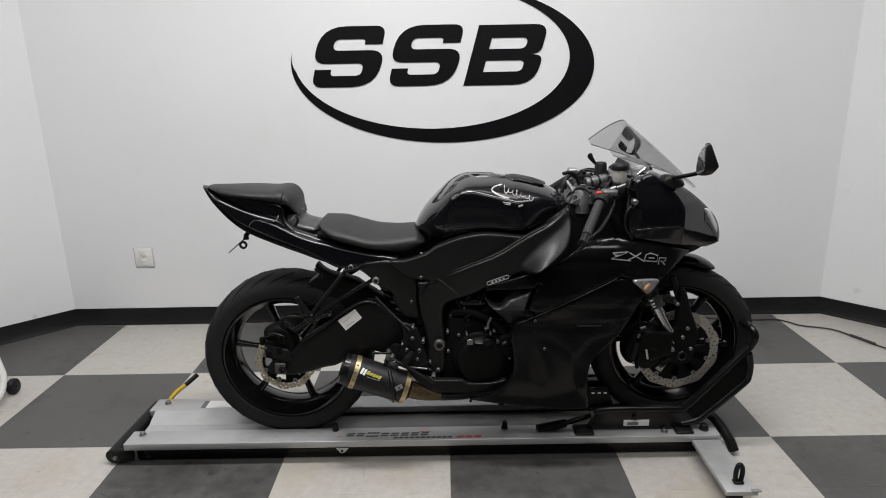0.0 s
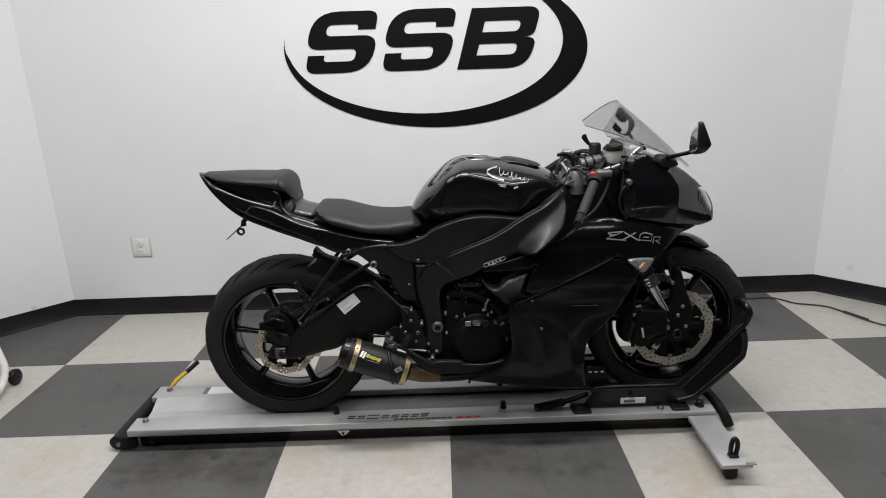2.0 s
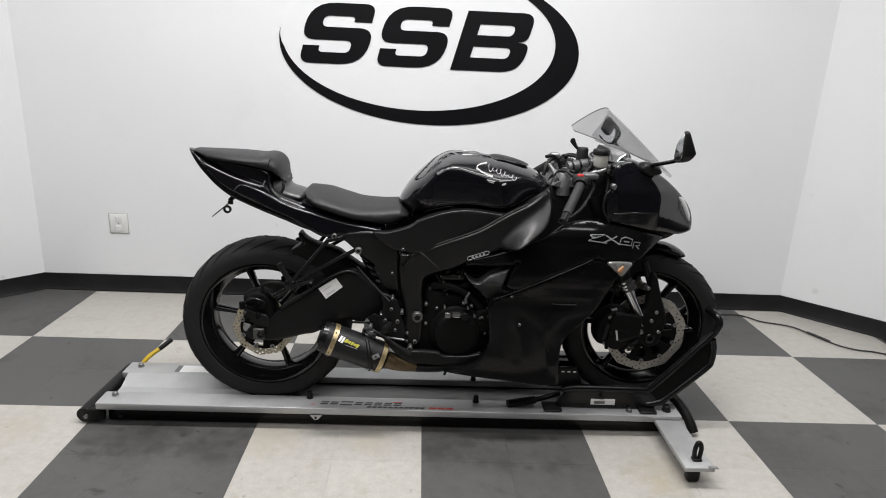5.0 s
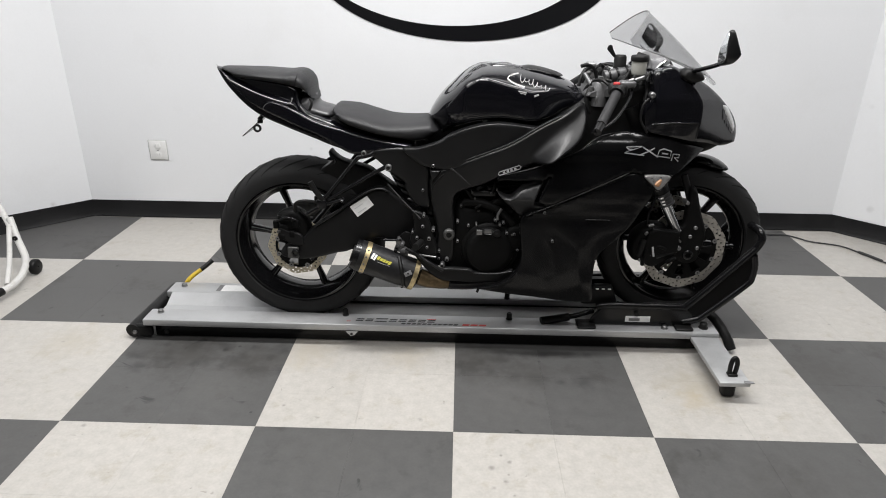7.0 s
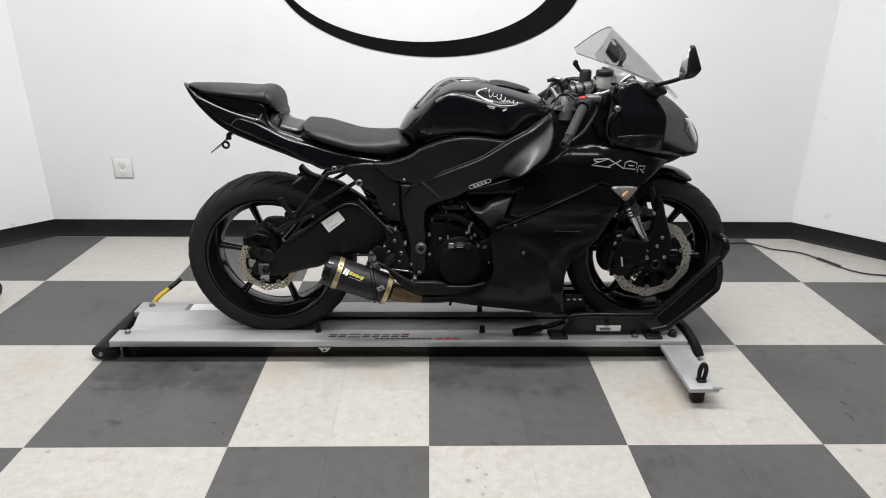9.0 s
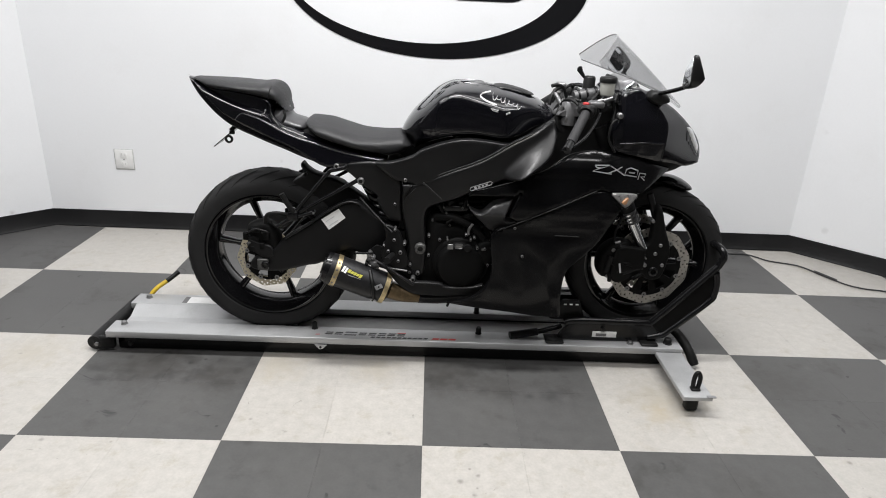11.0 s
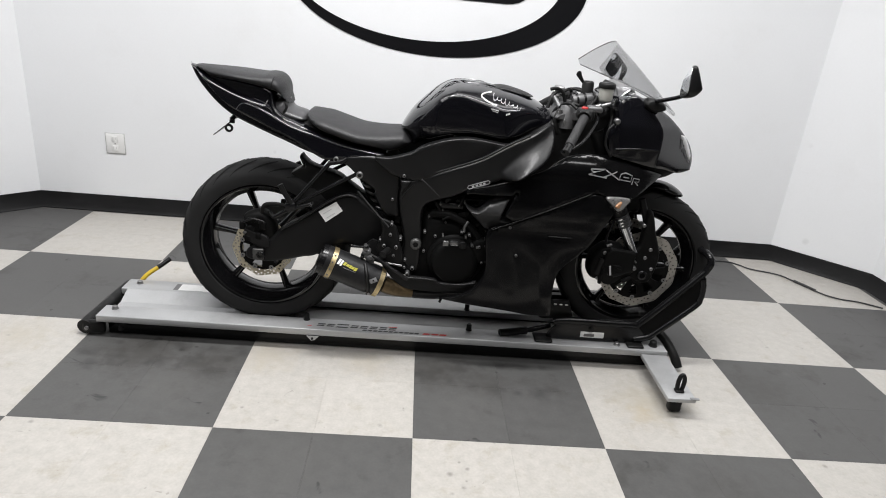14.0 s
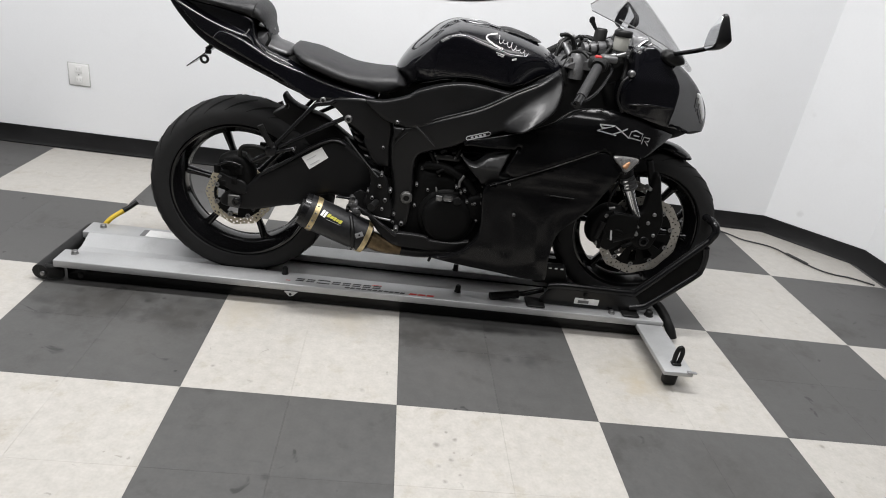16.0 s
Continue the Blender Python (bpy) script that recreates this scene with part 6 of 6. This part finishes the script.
part("reservoir_cap", box((0.440, 0.08, 1.000), (0.474, 0.12, 1.016), 0.006), BRIGHTALU, bike)
part("dash_bracket", solid([(0.606, 1.050), (0.630, 1.046), (0.656, 1.052), (0.662, 1.010), (0.640, 1.020), (0.616, 0.992), (0.610, 1.02)], lambda x, z: -0.112 + 0.3 * (z - 1.02), lambda x, z: -0.095 + 0.3 * (z - 1.02), 0.004, 0.008), BRIGHTALU, bike, "bright metal dash bracket")
part("dash_bracket", solid([(0.575, 1.010), (0.590, 1.016), (0.600, 1.000), (0.588, 0.985), (0.572, 0.992)], lambda x, z: -0.128, lambda x, z: -0.110, 0.004, 0.008), BRIGHTALU, bike)
part("cable_loom", tube([(0.43, -0.09, 0.96), (0.415, -0.105, 0.93), (0.42, -0.11, 0.89), (0.45, -0.1, 0.86)], 0.009, 10), BLKPLAS, bike)
part("cable_tie_end", tube([(0.435, -0.11, 0.955), (0.442, -0.125, 0.925), (0.44, -0.12, 0.905)], 0.006, 8), STEEL, bike)
part("cable_loom", tube([(0.55, 0.02, 0.99), (0.58, -0.06, 1.0), (0.60, -0.12, 0.97), (0.59, -0.15, 0.92)], 0.007, 10), BLKPLAS, bike)
dash = part("instrument_cluster", solid([(0.600, 1.015), (0.618, 1.055), (0.65, 1.062), (0.68, 1.045), (0.67, 1.010), (0.63, 1.0)], lambda x, z: -0.10, lambda x, z: 0.10, 0.016, 0.012), BRIGHTALU, bike, "instrument cluster with bright rim")
part("dial_face", plate(rounded([(-0.075, -0.02), (0.075, -0.02), (0.075, 0.02), (-0.075, 0.02)], 0.012, 3), lambda u, v, d: (0.602 + v * 0.42 - d, u, 1.036 + v), 0.001), BLKPLAS, dash, smooth=False)

# small fittings crowded between the bars
crowd = random.Random(11)
for k in range(26):
    p = Vector((crowd.uniform(0.415, 0.585), crowd.uniform(-0.12, 0.08), crowd.uniform(0.955, 1.008)))
    d = Vector((crowd.uniform(-1, 1), crowd.uniform(-0.6, 0.6), crowd.uniform(-0.7, 0.7))).normalized() * crowd.uniform(0.012, 0.03)
    if k % 3 == 0:
        part("hose_fitting", tube([tuple(p), tuple(p + d * 0.7)], crowd.uniform(0.005, 0.009), 8, 1), (STEEL, CAPM, GUN)[k % 2 + (k % 4 == 0)], bike)
    else:
        part("wire_loom", tube([tuple(p - d), tuple(p + Vector((0, 0, 0.008))), tuple(p + d), tuple(p + d * 1.6 - Vector((0, 0, 0.03)))], crowd.uniform(0.004, 0.008), 8, 4), BLKPLAS, bike)

# -- front fork, mudguard, brakes, indicators
fork_r, fork_l = both("fork_leg", tube([(0.770, -0.120, 0.470), (0.699, -0.120, 0.600)], 0.0185, 24, 1), CHROME, "chromed fork leg")
for fk, s in ((fork_r, -1), (fork_l, 1)):
    part("outer_tube", tube([(0.702, s * 0.108, 0.606), (0.56, s * 0.106, 0.90)], 0.027, 20, 1), MATTE, fk, "black fork outer tube")
    part("dust_seal", tube([(0.724, s * 0.118, 0.567), (0.702, s * 0.116, 0.606)], 0.0225, 20, 1), DARKPL, fk, "ribbed grey dust seal")
    for q in range(4):
        part("seal_ring", tube([(0.723 - 0.0062 * q, s * 0.118, 0.569 + 0.0110 * q), (0.7203 - 0.0062 * q, s * 0.118, 0.574 + 0.0110 * q)], 0.0240 if q % 2 else 0.0262, 20, 1), DARKPL, fk)
    foot = solid([(0.740, 0.484), (0.784, 0.492), (0.790, 0.555), (0.795, 0.625), (0.816, 0.625), (0.842, 0.548), (0.870, 0.473), (0.868, 0.415), (0.850, 0.358), (0.806, 0.350), (0.765, 0.378), (0.736, 0.430)], lambda x, z: -0.132, lambda x, z: -0.092, 0.012, 0.012)
    part("axle_holder", foot if s < 0 else mirrored(foot), ENGINE, fk, "black axle holder")
    axn = lathe([(0.010, -0.140), (0.016, -0.140), (0.019, -0.136), (0.019, -0.128), (0.010, -0.128)], (FRONT[0], 0, FRONT[1]), 24)
    part("axle_nut", axn if s < 0 else mirrored(axn), BLKSTEEL, fk)
    cb = solid([(0.672, 0.500), (0.620, 0.462), (0.608, 0.405), (0.622, 0.366), (0.655, 0.358), (0.711, 0.370), (0.782, 0.395), (0.790, 0.425), (0.748, 0.460), (0.728, 0.490)], lambda x, z: -0.150 + 0.03 * ease((x - 0.68) / 0.07), lambda x, z: -0.070, 0.014, 0.012)
    cl = part("front_caliper", cb if s < 0 else mirrored(cb), ENGINE, fk, "black radial brake caliper")
    for q in ((0.657, 0.470), (0.656, 0.439), (0.645, 0.391), (0.647, 0.370), (0.777, 0.416)):
        bb = disc_cyl(q, 0.0075, -0.153, -0.11, 10, 0.002)
        part("caliper_bolt", bb if s < 0 else mirrored(bb), STEEL, cl)
    for q0, q1, rr in (((0.652, 0.448), (0.640, 0.385), 0.013), ((0.675, 0.482), (0.722, 0.474), 0.010), ((0.70, 0.385), (0.77, 0.410), 0.011)):
        part("caliper_rib", tube([(q0[0], s * 0.148, q0[1]), (q1[0], s * 0.146, q1[1])], rr, 10, 1), MATTE, cl)
    face = solid([(0.668, 0.478), (0.700, 0.487), (0.765, 0.480), (0.770, 0.470), (0.768, 0.398), (0.735, 0.372), (0.700, 0.345), (0.668, 0.352), (0.655, 0.395), (0.657, 0.455)], lambda x, z: -0.160 + 0.20 * max(0.0, 0.405 + 0.25 * (x - 0.70) - z), lambda x, z: -0.135, 0.004, 0.009)
    part("caliper_face", face if s < 0 else mirrored(face), ENGINE, cl, "flat black caliper casting")
    pm = box((0.6815, -0.1635, 0.388), (0.6875, -0.1602, 0.425), 0.0, pose(0.685, 0, 0.41) @ pose(0, 0, 0, 0, -12, 0) @ pose(-0.685, 0, -0.41))
    part("caliper_print", pm if s < 0 else mirrored(pm), SILVERD, cl, "grey caliper lettering bar", smooth=False)
    lug = tube([(0.845, s * 0.098, 0.475), (0.803, s * 0.098, 0.590), (0.775, s * 0.09, 0.665)], 0.012, 12)
    part("guard_stay", lug, MATTE, fk)
    for q in ((0.829, 0.488), (0.787, 0.578), (0.815, 0.455), (0.846, 0.412)):
        bb = disc_cyl(q, 0.007, -0.137, -0.10, 10, 0.002)
        part("stay_bolt", bb if s < 0 else mirrored(bb), STEEL, fk)
    sig_line = [(0.590, 0.708), (0.590, 0.708), (0.64, 0.703), (0.700, 0.700), (0.700, 0.700), (0.688, 0.672), (0.655, 0.645), (0.634, 0.650)]
    sg = solid(sig_line, lambda x, z: fair_y(x, z) - 0.018, lambda x, z: fair_y(x, z) + 0.02, 0.007, 0.010)
    sgo = part("indicator", sg if s < 0 else mirrored(sg), CLEAR, bike, "clear front indicator with amber bulb")
    bk = solid([(0.600, 0.699), (0.692, 0.692), (0.678, 0.664), (0.655, 0.648), (0.635, 0.662)], lambda x, z: fair_y(x, z) - 0.006, lambda x, z: fair_y(x, z) + 0.018, 0.006, 0.012)
    part("reflector", bk if s < 0 else mirrored(bk), REFL, sgo)
    am = solid([(0.636, 0.668), (0.652, 0.684), (0.662, 0.680), (0.652, 0.660)], lambda x, z: fair_y(x, z) - 0.012, lambda x, z: fair_y(x, z) + 0.004, 0.005, 0.008)
    part("bulb", am if s < 0 else mirrored(am), AMBER, sgo)
part("front_mudguard", solid([(0.595, 0.585), (0.645, 0.652), (0.70, 0.690), (0.78, 0.711), (0.850, 0.717), (0.905, 0.707), (0.948, 0.680), (0.934, 0.664), (0.895, 0.667), (0.82, 0.690), (0.73, 0.670), (0.66, 0.615), (0.615, 0.56)], lambda x, z: -0.068, lambda x, z: 0.068, 0.03, 0.012), FAIR, bike, "gloss black front mudguard")
part("brake_line", tube([(0.668, -0.13, 0.468), (0.66, -0.13, 0.52), (0.672, -0.12, 0.56), (0.70, -0.10, 0.64)], 0.0045, 8), BLKPLAS, bike)
part("brake_line_fitting", tube([(0.662, -0.142, 0.495), (0.680, -0.142, 0.500)], 0.006, 8, 1), STEEL, bike)

# small fixings, clips and wires crowded round the engine, the heel plate and the front brake
def crowded(seed, count, lo, hi, kinds):
    pick = random.Random(seed)
    for k in range(count):
        p = Vector([pick.uniform(a, b) for a, b in zip(lo, hi)])
        d = Vector((pick.uniform(-1, 1), pick.uniform(-0.15, 0.15), pick.uniform(-1, 1))).normalized() * pick.uniform(0.008, 0.022)
        name, material, r = kinds[k % len(kinds)]
        if name == "fixing":
            part(name, disc_cyl((p.x, p.z), r * pick.uniform(0.8, 1.2), p.y - 0.006, p.y + 0.045, 8, 0.001), material, bike)
        else:
            part(name, tube([tuple(p - d), tuple(p + Vector((0, -0.006, 0.004))), tuple(p + d)], r * pick.uniform(0.7, 1.3), 8, 4), material, bike)


crowded(21, 15, (0.02, -0.172, 0.52), (0.24, -0.160, 0.63), (("fixing", AXB, 0.0035), ("wire", ENGINE, 0.004), ("hose_end", ENGINE, 0.008)))
crowded(23, 12, (0.63, -0.156, 0.36), (0.78, -0.146, 0.47), (("fixing", AXB, 0.004), ("wire", ENGINE, 0.004), ("clip", ENGINE, 0.006)))
crowded(24, 5, (0.03, -0.196, 0.46), (0.25, -0.190, 0.52), (("fixing", AXB, 0.004),))

# -- screws seen on the near side
for x, z, y, r in ((-0.098, 0.452, -0.200, 0.008), (-0.105, 0.420, -0.200, 0.006), (-0.155, 0.475, -0.200, 0.005), (-0.052, 0.352, -0.200, 0.010), (0.01, 0.560, -0.16, 0.005), (0.215, 0.50, -0.19, 0.005), (0.238, 0.44, -0.19, 0.005), (0.07, 0.545, -0.16, 0.005), (-0.320, 0.737, -0.152, 0.011), (-0.238, 0.690, -0.160, 0.014), (-0.086, 0.705, -0.178, 0.007), (-0.121, 0.615, -0.165, 0.006), (-0.120, 0.497, -0.200, 0.007), (-0.084, 0.484, -0.200, 0.007),
                   (-0.140, 0.455, -0.200, 0.007), (-0.064, 0.399, -0.182, 0.006), (-0.117, 0.535, -0.200, 0.006), (-0.402, 0.568, -0.156, 0.005), (0.111, 0.612, -0.172, 0.005), (0.128, 0.519, -0.185, 0.006),
                   (0.156, 0.512, -0.188, 0.006), (0.168, 0.477, -0.196, 0.006), (0.194, 0.474, -0.196, 0.006), (0.222, 0.468, -0.196, 0.005), (0.287, 0.567, -0.231, 0.006), (0.319, 0.469, -0.240, 0.006),
                   (0.188, 0.386, -0.176, 0.007), (-0.036, 0.367, -0.178, 0.009), (-0.065, 0.370, -0.178, 0.006), (0.037, 0.494, -0.172, 0.006), (0.000, 0.436, -0.176, 0.006), (-0.001, 0.508, -0.176, 0.006), (0.208, 0.415, -0.196, 0.005)):
    r *= 0.85
    part("screw", disc_cyl((x, z), r, y - 0.004, y + 0.03, 12, 0.0015), STEEL, bike, "zinc plated screw")
    part("screw_socket", disc_cyl((x, z), r * 0.58, y - 0.0046, y, 6), BLKPLAS, bike)
piv = part("pivot_bolt", lathe([(0.010, -0.186), (0.017, -0.186), (0.020, -0.182), (0.020, -0.165), (0.010, -0.165)], (-0.030, 0, 0.461), 24), AXB, bike, "steel swing arm pivot collar")
part("pivot_socket", disc_cyl((-0.030, 0.461), 0.010, -0.183, -0.165, 6), BLKPLAS, piv)


# -- decals, drawn as plain shapes
def strip(pts, surf, w, material, parent, name="decal_mark"):
    """A flat ribbon along a broken line that hugs a side surface."""
    bm = bmesh.new()
    line = [Vector(p) for p in pts]
    rows = []
    for i, p in enumerate(line):
        d = (line[min(i + 1, len(line) - 1)] - line[max(i - 1, 0)]).normalized()
        n = Vector((-d.y, d.x)) * w / 2
        rows.append([bm.verts.new((q.x, surf(q.x, q.y) - 0.0015, q.y)) for q in (p + n, p - n)])
    for a, b in zip(rows, rows[1:]):
        bm.faces.new((a[0], a[1], b[1], b[0]))
    bmesh.ops.solidify(bm, geom=bm.faces[:], thickness=0.0006)
    bmesh.ops.recalc_face_normals(bm, faces=bm.faces[:])
    part(name, bm, material, parent, smooth=False)


for mark in ([(0.533, 0.790), (0.584, 0.791), (0.550, 0.781), (0.550, 0.781), (0.527, 0.772), (0.592, 0.763)], [(0.586, 0.789), (0.608, 0.776), (0.640, 0.756)], [(0.627, 0.785), (0.608, 0.776), (0.578, 0.765)], [(0.533, 0.790), (0.540, 0.783), (0.553, 0.782)],
             [(0.659, 0.781), (0.687, 0.771), (0.684, 0.750), (0.638, 0.759), (0.643, 0.777), (0.659, 0.781)], [(0.653, 0.767), (0.675, 0.763)], [(0.690, 0.740), (0.694, 0.762), (0.719, 0.757), (0.716, 0.747), (0.700, 0.750), (0.717, 0.735)]):
    strip(mark, fair_y, 0.0040, SILVERD, fr)
emb = lambda x, z: spar_near(x, z) - 0.002
strip([(0.133, 0.689), (0.198, 0.714), (0.200, 0.722), (0.194, 0.724), (0.131, 0.699), (0.129, 0.692), (0.133, 0.689), (0.139, 0.691)], lambda x, z: min(emb(x, z), fair_y(x, z)) - 0.002, 0.0026, SILVERD, frame_r)
for k in range(4):
    x = 0.143 + 0.012 * k
    strip([(x, 0.698 + 0.0045 * k), (x + 0.007, 0.7007 + 0.0045 * k)], lambda x, z: min(emb(x, z), fair_y(x, z)) - 0.002, 0.006, SILVERD, frame_r)
tk = lambda x, z: -tank_w(x, z)
for mark, w in (([(0.204, 0.962), (0.188, 0.966), (0.168, 0.974), (0.150, 0.985)], 0.005), ([(0.150, 0.985), (0.154, 0.992), (0.166, 0.996), (0.186, 0.999)], 0.004), ([(0.184, 0.951), (0.210, 0.946)], 0.004), ([(0.189, 0.945), (0.208, 0.941)], 0.003), ([(0.235, 0.935), (0.249, 0.940)], 0.006)):
    strip([tuple(p) for p in curve(mark, 4)] if len(mark) > 2 else mark, tk, w, WHITE, tank)
# a wavy line beside the swoosh
wave = [(0.190 + 0.093 * u + 0.004 * math.cos(u * 44), 0.986 - 0.031 * u + (0.0115 - 0.005 * u) * math.sin(u * 44 + 0.6) * (0.65 + 0.35 * math.cos(u * 13))) for u in [k / 90 for k in range(91)]]
strip(wave, tk, 0.0024, SILVERD, tank)

# ---- floor ----
T = 0.6096
fb = box((SIDE_L - 0.1, BACK - 0.1, -0.06), (SIDE_R + 0.1, WALL_Y + 0.1, -0.0035))
floor = tagged(part("floor", fb, JOINT, smooth=False), "chequered vinyl tile floor in dark grey and off-white", "floor", kind="structure")
half = T / 2


def tile_mesh(name, material, sx=half, sy=half):
    g = 0.00014
    bm = box((g, g, -0.003), (sx - g, sy - g, 0.0), 0.00025)
    me = bpy.data.meshes.new(name)
    bm.to_mesh(me)
    bm.free()
    me.materials.append(material)
    return me


tiles = [tile_mesh("floor_tile", TILED), tile_mesh("floor_tile", TILEL)]
count = 0
rest = {0: bmesh.new(), 1: bmesh.new()}
for i in range(-12, 12):
    for j in range(-26, 6):
        x0, y0 = i * half, j * half
        if x0 + half < SIDE_L or x0 > SIDE_R or y0 + half < BACK or y0 > WALL_Y:
            continue
        light = (i // 2 + j // 2) % 2
        near = -9 <= i < 9 and -5 <= j
        if near:
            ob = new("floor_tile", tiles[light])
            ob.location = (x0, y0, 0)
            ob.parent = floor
        else:
            b = rest[light]
            vs = [b.verts.new((x0 + a * half + (0.0005 if a == 0 else -0.0005), y0 + c * half + (0.0005 if c == 0 else -0.0005), 0)) for a, c in ((0, 0), (1, 0), (1, 1), (0, 1))]
            b.faces.new(vs)
for k, m in ((0, TILED), (1, TILEL)):
    ob = part("floor_tile_field", rest[k], m, floor, smooth=False)
    ob["kind"] = "stuff"
